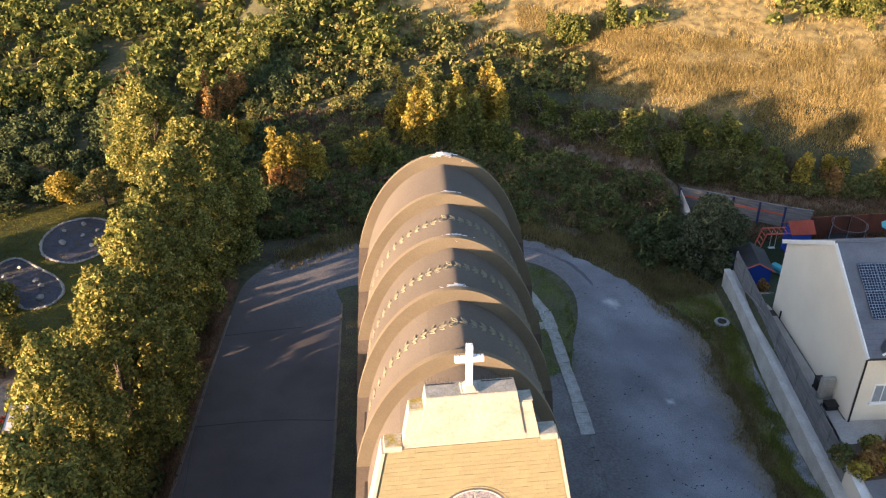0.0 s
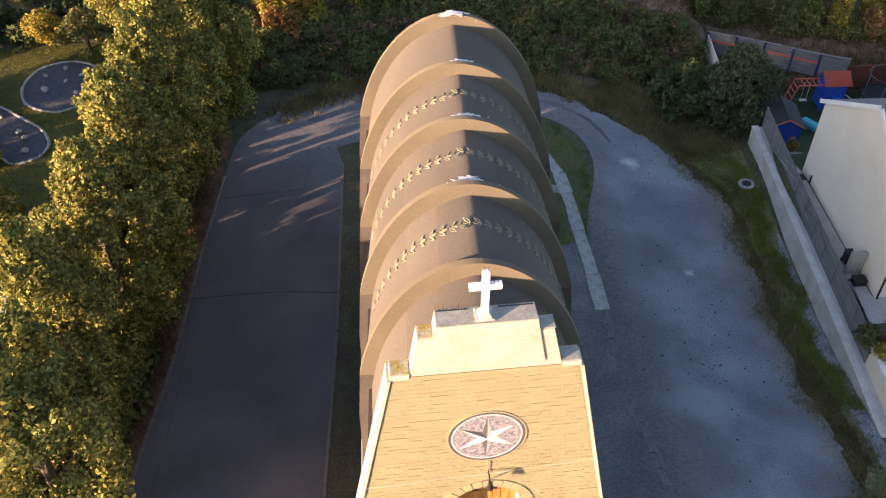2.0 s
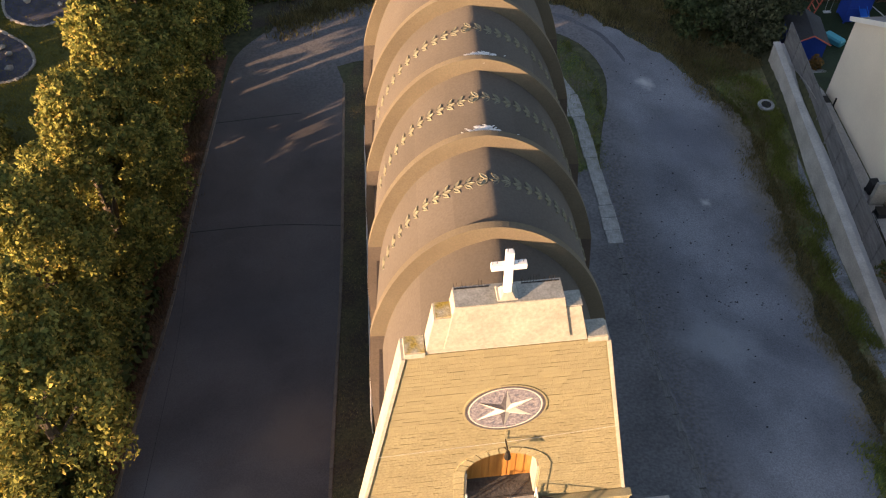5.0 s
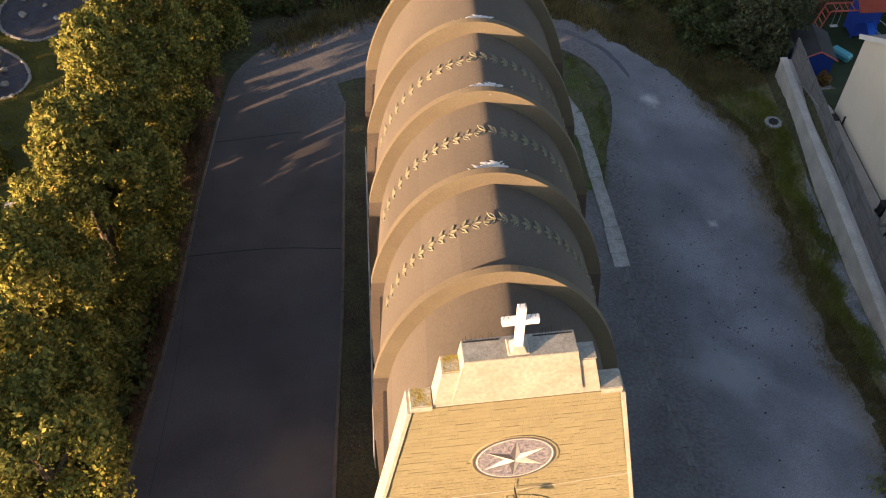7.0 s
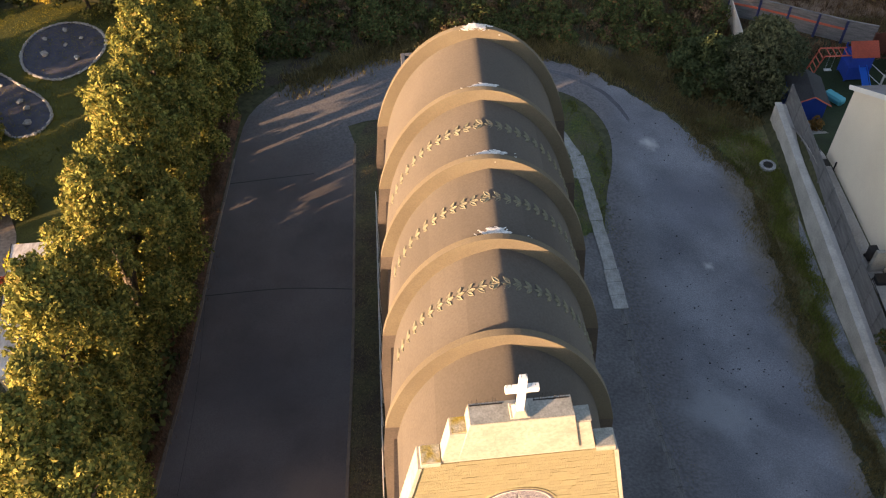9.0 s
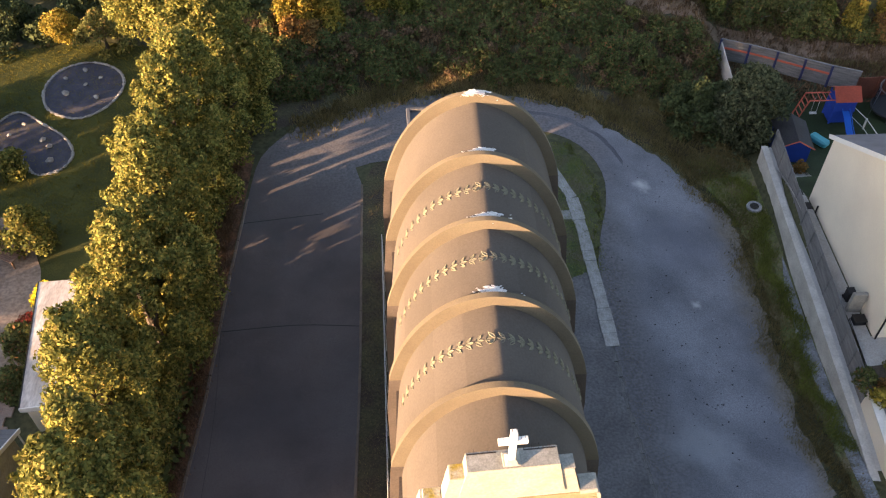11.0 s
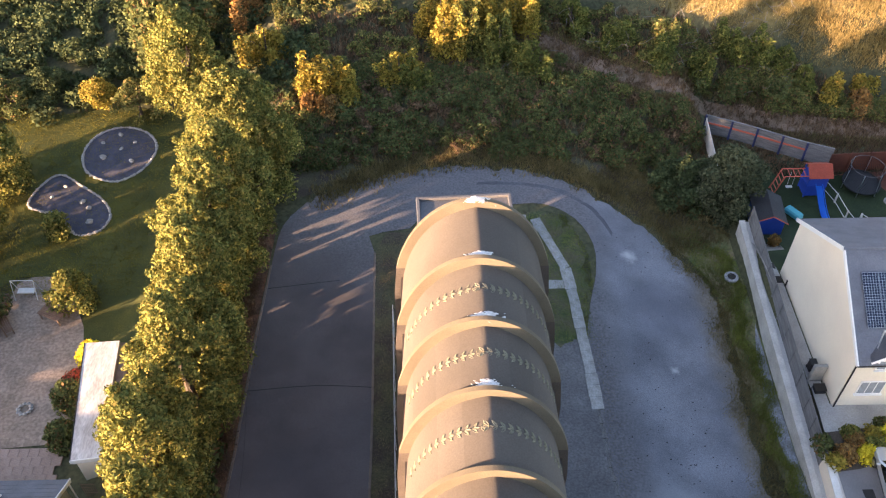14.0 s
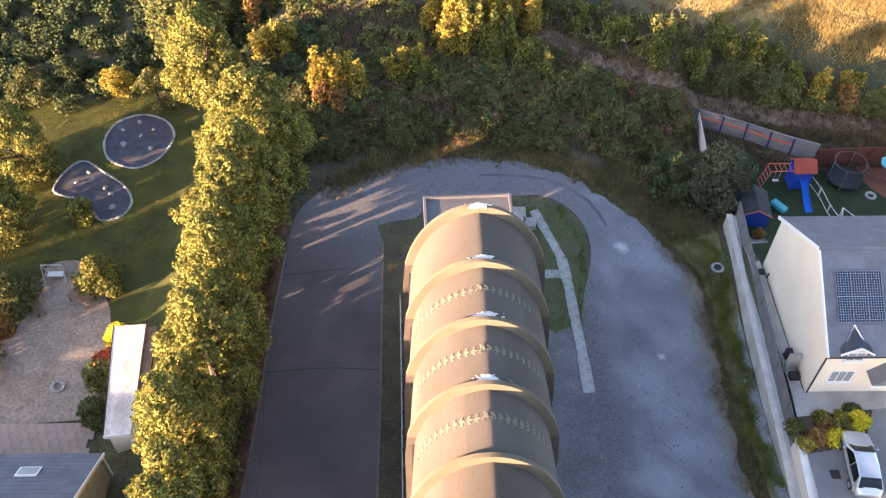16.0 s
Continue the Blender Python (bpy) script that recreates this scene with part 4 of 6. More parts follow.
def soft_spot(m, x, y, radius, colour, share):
    """A patch of another tone with a soft, ragged rim, laid over what the surface had."""
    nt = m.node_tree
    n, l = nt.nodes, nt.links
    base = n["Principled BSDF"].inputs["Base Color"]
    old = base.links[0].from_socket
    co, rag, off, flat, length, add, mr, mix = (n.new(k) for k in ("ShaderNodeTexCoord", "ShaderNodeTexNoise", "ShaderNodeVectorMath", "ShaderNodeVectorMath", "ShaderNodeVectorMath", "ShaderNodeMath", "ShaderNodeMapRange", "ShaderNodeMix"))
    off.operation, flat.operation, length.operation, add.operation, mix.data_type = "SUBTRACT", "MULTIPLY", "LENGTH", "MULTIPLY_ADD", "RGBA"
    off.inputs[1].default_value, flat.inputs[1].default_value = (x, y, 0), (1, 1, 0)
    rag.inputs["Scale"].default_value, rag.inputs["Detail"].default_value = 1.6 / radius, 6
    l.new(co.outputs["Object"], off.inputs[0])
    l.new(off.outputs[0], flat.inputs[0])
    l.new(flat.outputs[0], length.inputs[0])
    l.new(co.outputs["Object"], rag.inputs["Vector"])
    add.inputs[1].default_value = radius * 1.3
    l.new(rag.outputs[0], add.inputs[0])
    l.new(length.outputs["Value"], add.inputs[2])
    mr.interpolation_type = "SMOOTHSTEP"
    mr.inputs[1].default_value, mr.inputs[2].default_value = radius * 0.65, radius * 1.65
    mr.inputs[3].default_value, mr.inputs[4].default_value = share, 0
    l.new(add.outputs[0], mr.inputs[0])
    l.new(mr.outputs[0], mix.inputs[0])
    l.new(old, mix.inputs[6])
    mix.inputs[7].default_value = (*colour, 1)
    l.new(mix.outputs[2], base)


soft_spot(M["gravel"], 11.45, 27.7, 0.75, (0.50, 0.49, 0.48), 0.9)
soft_spot(M["gravel"], 12.7, 18.35, 0.42, (0.46, 0.45, 0.44), 0.9)
# a broad darker, bluer patch in the middle of the yard
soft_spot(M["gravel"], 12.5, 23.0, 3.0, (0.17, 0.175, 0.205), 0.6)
soft_spot(M["gravel"], 10.5, 9.0, 2.6, (0.33, 0.34, 0.35), 0.5)
soft_spot(M["asphalt"], -7.0, 5.0, 2.6, (0.165, 0.132, 0.112), 0.75)
soft_spot(M["asphalt"], -8.6, 0.5, 2.4, (0.175, 0.145, 0.125), 0.7)
soft_spot(M["asphalt"], -9.6, 11.5, 3.4, (0.080, 0.076, 0.080), 0.5)
soft_spot(M["asphalt"], -11.4, 2.5, 1.8, (0.155, 0.155, 0.160), 0.5)
# wheel rut
rut = smooth_line([(1.5, 35.0), (4.35, 34.87), (5.7, 34.6), (7.4, 34.0), (8.6, 33.0), (9.5, 32.1), (10.1, 31.0), (10.6, 29.6)], 4)
M["rut"] = material("rut", (0.125, 0.128, 0.14), 0.9, (0.09, 0.092, 0.10), 0.5, 9, 0.5, 0.3)
drape("wheel_rut", ragged([(x + 0.08, y + 0.16) for x, y in rut], 0.12, 21) + ragged([(x - 0.08, y - 0.16) for x, y in rut[::-1]], 0.12, 22), M["rut"], 0.037, label="dark wheel rut in the gravel track", category="rut")
rg = random.Random(8)
bm = bmesh.new()
for i in range(170):
    x, y = rg.uniform(8.3, 16.4), rg.uniform(2, 30)
    if rg.random() < 0.5:
        x, y = rg.gauss(11.8, 1.6), rg.gauss(12.5, 2.4)
    bmesh.ops.create_icosphere(bm, subdivisions=1, radius=rg.uniform(0.012, 0.045), matrix=Matrix.Translation((x, y, height(x, y) + 0.05)) @ Matrix.Diagonal((1.3, 1, 0.6, 1)))
tagged(part("loose_stones", bm, M["tar"]), "loose dark stones scattered over the gravel yard", "stones", "", "stuff")
manhole = thing("manhole", "round drain cover in a pale concrete collar", "manhole", at=Matrix.Translation((19.0, 26.4, height(17.6, 26.4) + 0.02)))
bm = bmesh.new()
bmesh.ops.create_cone(bm, cap_ends=True, segments=24, radius1=0.5, radius2=0.46, depth=0.12)
part("collar", bm, M["pale_grit"], manhole)
bm = bmesh.new()
bmesh.ops.create_cone(bm, cap_ends=True, segments=24, radius1=0.28, radius2=0.28, depth=0.16)
part("cover", bm, M["dark_metal"], manhole)
manhole.location = (18.3, 26.4, height(18.3, 26.4) + 0.16)

# ---- boundary wall and fence ----
M["fence_wood"] = material("fence_wood", (0.23, 0.225, 0.22), 0.9, (0.15, 0.147, 0.145), 1.0, 14, 0.3, 0.25, random_from="object", stretch=(1, 1, 6))
M["red_wood"] = material("red_wood", (0.66, 0.15, 0.09), 0.6, None, 1, 12, 0.1, 0.15)
M["red_deck"] = material("red_deck", (0.16, 0.055, 0.033), 0.8, (0.11, 0.04, 0.025), 1, 12, 0.2, 0.2)
M["blue_paint"] = material("blue_paint", (0.03, 0.08, 0.42), 0.5, None, 1, 10, 0.1, 0.1)
M["post_blue"] = material("post_blue", (0.04, 0.05, 0.13), 0.7, None, 1, 10, 0.1, 0.15)
M["blue_plastic"] = material("blue_plastic", (0.03, 0.22, 0.80), 0.35, None, 1, 10, 0.0, 0.05)
M["teal"] = material("teal_plastic", (0.08, 0.38, 0.42), 0.4, None, 1, 10, 0.0, 0.08)
M["black"] = material("black_net", (0.02, 0.02, 0.022), 0.7, None, 1, 20, 0.0, 0.1)
M["steel"] = material("steel", (0.55, 0.55, 0.55), 0.35, None, 2, 20, 0.05, 0.1, metal=0.9)
M["concrete_pale"] = material("concrete_pale", (0.60, 0.575, 0.53), 0.85, (0.50, 0.48, 0.44), 0.6, 12, 0.2, 0.12)
M["drive"] = material("driveway", (0.225, 0.215, 0.21), 0.85, (0.17, 0.165, 0.162), 0.5, 16, 0.3, 0.15)
M["boundary_render"] = material("boundary_render", (0.60, 0.57, 0.51), 0.9, (0.46, 0.43, 0.38), 0.9, 12, 0.3, 0.16)
WALL = [(19.5, 30.3), (19.2, 25), (18.95, 20), (18.7, 15), (18.5, 11), (18.2, 7), (17.8, 3)]
bwall = thing("boundary_wall", "long white rendered boundary wall with flat coping", "wall")
for (x0, y0), (x1, y1) in zip(WALL, WALL[1:]):
    d = Vector((x1 - x0, y1 - y0, 0)).normalized()
    z0, z1 = min(height(x0 - 1, y0), height(x1 - 1, y1)) - 0.5, 0.05
    o = [(x0, y0), (x1, y1), (x1 + 0.3, y1), (x0 + 0.3, y0)]
    part("wall_length", slab(o[::-1], z0, z1), M["boundary_render"], bwall)
    o = [(x0 - 0.06, y0), (x1 - 0.06, y1), (x1 + 0.36, y1), (x0 + 0.36, y0)]
    part("coping", slab(o[::-1], z1, z1 + 0.08), M["boundary_render"], bwall, "pale flat coping")
for (x0, y0), (x1, y1) in zip(WALL[:-1], WALL[1:]):
    part("inner_wall", slab([(x0 + 0.36, y0), (x0 + 0.64, y0), (x1 + 0.64, y1), (x1 + 0.36, y1)][::-1], -3.0, -0.02), M["concrete_pale"], bwall, "grey concrete top behind the coping")
drape("pebble_strip", [(18.9, 22.5), (18.65, 15), (18.45, 11), (18.15, 7), (17.8, 3.2), (17.2, 3.0), (17.5, 8), (17.9, 12), (17.85, 16), (18.3, 20)], M["pebble"], 0.06, label="grey pebbles along the foot of the boundary wall", category="pebbles")
fence = thing("side_fence", "weathered grey timber fence behind the boundary wall", "fence")
for (x0, y0), (x1, y1) in zip(WALL[:4], WALL[1:5]):
    n = 3
    for i in range(n):
        a, b = Vector((x0, y0, 0)).lerp(Vector((x1, y1, 0)), i / n), Vector((x0, y0, 0)).lerp(Vector((x1, y1, 0)), (i + 1) / n)
        part("post", box(a.x + 0.62, a.x + 0.72, a.y - 0.05, a.y + 0.05, -1.5, 1.46), M["fence_wood"], fence)
        for j in range(8):
            zz = -0.28 + 0.22 * j
            o = [(a.x + 0.66, a.y), (b.x + 0.66, b.y), (b.x + 0.69, b.y), (a.x + 0.69, a.y)]
            part("board", slab(o[::-1], zz, zz + 0.21), M["fence_wood"], fence)
bwall2 = thing("front_wall", "low cream rendered wall beside the driveway", "wall")
part("wall_length", slab([(19.15, 11.4), (18.75, 6), (18.3, 3), (18.7, 3), (19.15, 6), (19.7, 11.4)], -2.5, 1.1), M["house_render"], bwall2)
part("coping", slab([(19.1, 11.45), (18.7, 6), (18.25, 3), (18.75, 3), (19.2, 6), (19.75, 11.45)], 1.1, 1.18), M["wall_render"], bwall2)
mesh_rail = thing("gate_rail", "dark metal mesh rail on top of the boundary wall", "railing")
for i in range(5):
    y = 11.6 + 1.0 * i
    x = 19.4 + 0.05 * i
    part("post", bar((x, y, -1.0), (x, y, 1.4), 0.025), M["dark_metal"], mesh_rail)
    if i:
        for zz in (1.35, 1.0, 0.6):
            part("rail", bar((x - 0.05, y - 1.0, zz), (x, y, zz), 0.02), M["dark_metal"], mesh_rail)

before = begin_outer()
M["yard_concrete"] = material("yard_concrete", (0.43, 0.40, 0.36), 0.9, (0.33, 0.31, 0.28), 0.7, 12, 0.25, 0.2)
drape("side_yard", [(23.3, 32.5), (21.0, 32.6), (20.95, 29.5), (20.95, 20), (20.9, 15.9), (20.7, 14.2), (33, 15.4), (33, 16.2), (21.7, 16.2), (21.7, 29.8), (23.3, 30.0)], M["yard_concrete"], 0.05, label="pale concrete yard round the house", category="yard")
drape("flower_bed_ground", [(20.7, 14.2), (25.6, 14.7), (24.6, 12.6), (22.0, 11.8), (20.6, 11.6)], M["soil"], 0.05, label="dark soil of the front flower bed", category="flower bed")
drape("driveway", [(20.6, 11.6), (22.0, 11.8), (24.6, 12.6), (25.7, 14.7), (33, 15.3), (33, 0), (19.9, 2)], M["drive"], 0.045, label="grey tarmac driveway before the house", category="driveway")
M["back_grass"] = material("back_grass", (0.030, 0.046, 0.016), 0.95, (0.018, 0.03, 0.011), 0.6, 12, 0.6, 0.35)
drape("back_lawn", [(21.15, 30.3), (21.8, 27.2), (36, 28), (40, 40), (28.5, 41), (25, 43.2), (21.4, 44.8), (21.0, 36)], M["back_grass"], 0.05, label="dark green back lawn with play equipment", category="lawn")
drape("deck_area", [(30.4, 40.1), (33.4, 39.9), (34.4, 37.2), (36.6, 34.4), (40, 34), (40, 40.9)], M["red_deck"], 0.06, label="reddish bark play surface behind the house", category="play surface")

# ---- house ----
M["panel_blue"] = material("solar_cell", (0.015, 0.02, 0.045), 0.25, None, 4, 12, 0, 0.15, spec=0.6)
# pane colour kept pale to stand in for reflected sky
M["pane"] = material("window_pane", (0.30, 0.33, 0.36), 0.05, None, 1, 4, 0, 0.1, spec=0.9)
house = thing("house", "two-storey cream rendered house with dark slate roof", "house")
HX0, HX1, HY0, HY1, HB, HE, HR = 21.8, 33.0, 16.1, 26.9, -3.6, 3.3, 6.5
RY = 21.45
gab = [(HY0, HB), (HY1, HB), (HY1, HE), (RY, HR), (HY0, HE)]
bm = bmesh.new()
a = [bm.verts.new((HX0, yy, zz)) for yy, zz in gab]
b = [bm.verts.new((HX1, yy, zz)) for yy, zz in gab]
bm.faces.new(a)
bm.faces.new(b[::-1])
for i in range(5):
    bm.faces.new((a[i], b[i], b[(i + 1) % 5], a[(i + 1) % 5]))
part("wall", bm, M["house_render"], house, "cream rendered wall")


def roof_plane(x0, x1, y0, z0, y1, z1, t=0.16):
    d = Vector((0, y1 - y0, z1 - z0)).normalized()
    nn = Vector((0, -d.z, d.y))
    if nn.z < 0:
        nn = -nn
    bm = bmesh.new()
    lo = [bm.verts.new(p) for p in ((x0, y0, z0), (x1, y0, z0), (x1, y1, z1), (x0, y1, z1))]
    hi = [bm.verts.new(v.co + nn * t) for v in lo]
    bm.faces.new(lo[::-1])
    bm.faces.new(hi)
    for i in range(4):
        bm.faces.new((lo[i], lo[(i + 1) % 4], hi[(i + 1) % 4], hi[i]))
    return bm


sl = (HR - HE) / (RY - HY0)
sb = (HR - HE) / (HY1 - RY)
roof_f = part("roof", roof_plane(HX0 - 0.1, HX1, HY0 - 0.3, HE - 0.3 * sl, RY, HR + 0.02), M["slate"], house, "dark slate roof slope")
part("roof", roof_plane(HX0 - 0.1, HX1, HY1 + 0.3, HE - 0.3 * sb, RY, HR + 0.02), M["slate"], house, "dark slate roof slope")
part("ridge", bar((HX0 - 0.1, RY, HR + 0.16), (HX1, RY, HR + 0.16), 0.11, 6), M["slate"], house)
for y0, z0, y1, z1 in ((HY0 - 0.3, HE - 0.3 * sl, RY, HR), (HY1 + 0.3, HE - 0.3 * sb, RY, HR)):
    part("barge_board", roof_plane(HX0 - 0.16, HX0 - 0.08, y0, z0 - 0.02, y1, z1, 0.24), M["white"], house, "white barge board")
part("gutter", bar((HX0 - 0.1, HY0 - 0.36, HE - 0.12), (HX1, HY0 - 0.36, HE - 0.12), 0.07, 8), M["dark_metal"], house)
part("downpipe", bar((HX0 + 0.06, HY0 - 0.07, HB), (HX0 + 0.06, HY0 - 0.07, HE - 0.15), 0.05, 8), M["dark_metal"], house)
part("downpipe", bar((HX0 - 0.06, 25.6, HB), (HX0 - 0.06, 25.6, -0.9), 0.05, 8), M["dark_metal"], house)
part("base_band", box(HX0, HX1, HY0 - 0.03, HY0 + 0.01, HB, -1.35), M["dark_metal"], house, "dark painted base of the wall")
nf = Vector((0, -sl, 1)).normalized()


def on_front(x, y, lift=0.0):
    return Vector((x, y, HE + (y - HY0) * sl)) + nf * (0.16 + lift)


# slates in courses, the lower part of each lapping the next
for k in range(1, 22):
    y = HY0 - 0.2 + k * 0.26
    if y < RY - 0.1:
        p0, p1 = on_front(HX0 - 0.08, y, 0.006), on_front(HX1, y, 0.006)
        part("slate_course", bar(p0, p1, 0.012, 3), M["slate"], roof_f)
array = thing("solar_array", "dark blue solar panels in pale frames on the house roof", "solar panels")
for r in range(2):
    for c in range(3):
        o = on_front(22.45 + 0.96 * c, 17.6 + 1.34 * r, 0.08)
        up = Vector((0, 1, sl)).normalized()
        rt = Vector((1, 0, 0))
        m = Matrix((( *rt, 0), (*up, 0), (*nf, 0), (0, 0, 0, 1))).transposed()
        m.translation = o
        pan = part("panel", box(0, 0.93, 0, 1.6, 0, 0.04), M["panel_blue"], array)
        pan.matrix_basis = m
        for gx in range(7):
            part("cell_line", box(gx * 0.152, gx * 0.152 + 0.018, 0.0, 1.6, 0.04, 0.046), M["steel"], pan)
        for gy in range(11):
            part("cell_line", box(0, 0.93, gy * 0.158, gy * 0.158 + 0.018, 0.04, 0.046), M["steel"], pan)


def window(parent, x0, x1, z0, z1, y, panes):
    w = part("window", box(x0, x1, y - 0.06, y + 0.02, z0, z1), M["white"], parent, "white framed window")
    part("sill", box(x0 - 0.08, x1 + 0.08, y - 0.16, y, z0 - 0.1, z0), M["white"], w)
    d = (x1 - x0 - 0.06) / panes
    for i in range(panes):
        part("pane", box(x0 + 0.06 + d * i, x0 + d * (i + 1), y - 0.075, y - 0.05, z0 + 0.07, z1 - 0.07), M["pane"], w)
    return w


window(house, 22.72, 24.2, 0.0, 1.2, HY0, 3)
window(house, 22.85, 23.95, 2.75, 3.6, HY0 - 0.24, 2)
window(house, 27.2, 28.6, 2.0, 3.1, HY0, 2)
# little gable over the upper window
GX, GH, GT, GL = 23.4, 0.98, 4.1, 3.45
bm = bmesh.new()
for side in (-1, 1):
    vs = [bm.verts.new(p) for p in ((GX, HY0 - 0.35, GT), (GX + side * GH, HY0 - 0.35, GL), (GX + side * GH, HY0 + 0.2, GL + 0.1), (GX, 17.3, GT + 0.05))]
    bm.faces.new(vs)
bmesh.ops.solidify(bm, geom=bm.faces[:], thickness=0.12)
part("gablet_roof", bm, M["slate"], house)
part("gablet", prism([(GX - GH + 0.15, GL - 0.1), (GX + GH - 0.15, GL - 0.1), (GX, GT - 0.15)], HY0 - 0.2, HY0 + 1.0), M["house_render"], house)
for side in (-1, 1):
    part("gablet_board", bar((GX, HY0 - 0.38, GT + 0.06), (GX + side * (GH + 0.05), HY0 - 0.38, GL), 0.07, 4), M["white"], house)
    part("valley", bar(on_front(GX, 17.5, 0.05), on_front(GX + side * (GH - 0.05), HY0 - 0.2, 0.05), 0.05, 4), M["steel"], house, "pale lead valley")
part("porch_roof", prism([(24.9, 1.1), (29.5, 1.1), (28.6, 2.1), (25.8, 2.1)], HY0 - 1.1, HY0), M["slate"], house, "slate porch roof")
part("porch_fascia", box(24.85, 29.5, HY0 - 1.15, HY0 - 1.05, 0.95, 1.12), M["white"], house)
for i, x in enumerate((28.0, 29.3)):
    part("vent_cowl", bar((x, 23.7, 4.8), (x, 23.7, 5.25), 0.1, 8), M["white"], house)
lean = thing("side_gate_wall", "grey rendered screen wall across the side passage", "wall")
part("wall_length", box(20.95, 21.75, 17.9, 18.15, -3.0, 0.1, 0.02), M["concrete"], lean)
for x, y, c, nm in ((21.3, 18.75, "black", "black wheeled bin"),):
    bn = thing("wheeled_bin", nm + " standing in the side passage", "bin", "bins", at=Matrix.Translation((x, y, height(x, y) + 0.05)))
    part("bin_body", box(-0.2, 0.2, -0.24, 0.24, 0.08, 0.8, 0.04), M[c], bn)
    part("lid", box(-0.22, 0.22, -0.27, 0.25, 0.8, 0.86, 0.02), M[c], bn)
    for s in (-0.16, 0.16):
        part("wheel", bar((s - 0.03, 0.22, 0.1), (s + 0.03, 0.22, 0.1), 0.1, 12), M["black"], bn)
crate = thing("storage_box", "low black storage box beside the screen wall", "box", at=Matrix.Translation((21.35, 17.2, height(21.35, 17.2) + 0.05)))
part("box_body", box(-0.32, 0.32, -0.26, 0.26, 0, 0.3, 0.02), M["black"], crate)
part("lid", box(-0.35, 0.35, -0.29, 0.29, 0.3, 0.35, 0.015), M["dark_metal"], crate)
for x, y in ((21.4, 26.2), (21.35, 27.6), (21.9, 10.2)):
    tagged(part("drain_cover", box(x - 0.3, x + 0.3, y - 0.3, y + 0.3, height(x, y) + 0.02, height(x, y) + 0.075, 0.01), M["dark_metal"]), "square dark drain cover set in the paving", "drain cover")

# ---- play things behind the house ----
shed = thing("blue_shed", "small blue timber playhouse with grey felt roof and red trim", "shed", at=Matrix.Translation((23.05, 32.7, height(22.8, 33.5))) @ Matrix.Rotation(radians(-6), 4, "Z"))
zb = 1.7
bm = prism([(-1.0, 0), (1.0, 0), (1.0, zb), (0, zb + 0.55), (-1.0, zb)], 0, 2.6)
part("body", bm, M["blue_paint"], shed)
for side in (-1, 1):
    bm = bmesh.new()
    vs = [bm.verts.new(p) for p in ((0, -0.15, zb + 0.62), (side * 1.18, -0.15, zb - 0.03), (side * 1.18, 2.8, zb - 0.03), (0, 2.8, zb + 0.62))]
    bm.faces.new(vs)
    bmesh.ops.solidify(bm, geom=bm.faces[:], thickness=0.05)
    part("roof_slope", bm, M["flat_roof"], shed)
    part("trim", bar((0, -0.17, zb + 0.62), (side * 1.2, -0.17, zb - 0.04), 0.05, 4), M["red_wood"], shed, "red barge board")
gz = height(27.5, 37)
play = thing("climbing_frame", "red and blue climbing tower with monkey bars and blue slide", "climbing frame", at=Matrix.Translation((28.1, 38.0, gz)))
part("tower", box(-0.75, 0.75, -0.65, 0.65, 0.1, 2.0, 0.02), M["blue_paint"], play)
part("platform", box(-0.8, 0.8, -0.7, 0.7, 1.1, 1.2), M["blue_paint"], play)
for side in (-1, 1):
    bm = bmesh.new()
    vs = [bm.verts.new(p) for p in ((-0.95, 0, 2.85), (0.95, 0, 2.85), (0.95, side * 0.95, 2.15), (-0.95, side * 0.95, 2.15))]
    bm.faces.new(vs)
    bmesh.ops.solidify(bm, geom=bm.faces[:], thickness=0.06)
    part("canopy", bm, M["red_wood"], play, "red pitched canopy")
for sx in (-0.72, 0.72):
    for sy in (-0.62, 0.62):
        part("post", box(sx - 0.05, sx + 0.05, sy - 0.05, sy + 0.05, 0, 2.3), M["blue_paint"], play)
bm = bmesh.new()
prof = [(-0.65, 1.2), (-1.2, 1.0), (-2.0, 0.55), (-2.8, 0.25), (-3.4, 0.18)]
for (y0, z0), (y1, z1) in zip(prof, prof[1:]):
    for x0, x1, dz in ((-0.1, 0.4, 0.0), (-0.14, -0.08, 0.14), (0.38, 0.44, 0.14)):
        vs = [bm.verts.new(p) for p in ((x0, y0, z0 + dz), (x1, y0, z0 + dz), (x1, y1, z1 + dz), (x0, y1, z1 + dz))]
        bm.faces.new(vs)
bmesh.ops.solidify(bm, geom=bm.faces[:], thickness=0.05)
part("slide", bm, M["blue_plastic"], play, "bright blue plastic slide")
for s in (-0.45, 0.45):
    part("beam", bar((-0.8, s, 2.0), (-2.6, s, 2.0), 0.06, 4), M["red_wood"], play)
    part("ladder_rail", bar((-2.6, s, 2.0), (-3.1, s, 0), 0.06, 4), M["red_wood"], play)
for i in range(5):
    f = (i + 0.5) / 5
    part("rung", bar((-2.6 - 0.5 * f, -0.45, 2 - 2 * f), (-2.6 - 0.5 * f, 0.45, 2 - 2 * f), 0.035, 5), M["red_wood"], play)
for i in range(4):
    part("monkey_bar", bar((-1.0 - 0.4 * i, -0.45, 2.0), (-1.0 - 0.4 * i, 0.45, 2.0), 0.03, 5), M["red_wood"], play)
for s in (-0.2, 0.2):
    part("swing_rope", bar((-1.8 + s, 0, 2.0), (-1.8 + s, 0, 0.55), 0.015, 4), M["rail_white"], play)
part("swing_seat", box(-2.05, -1.55, -0.12, 0.12, 0.5, 0.54), M["rail_white"], play)
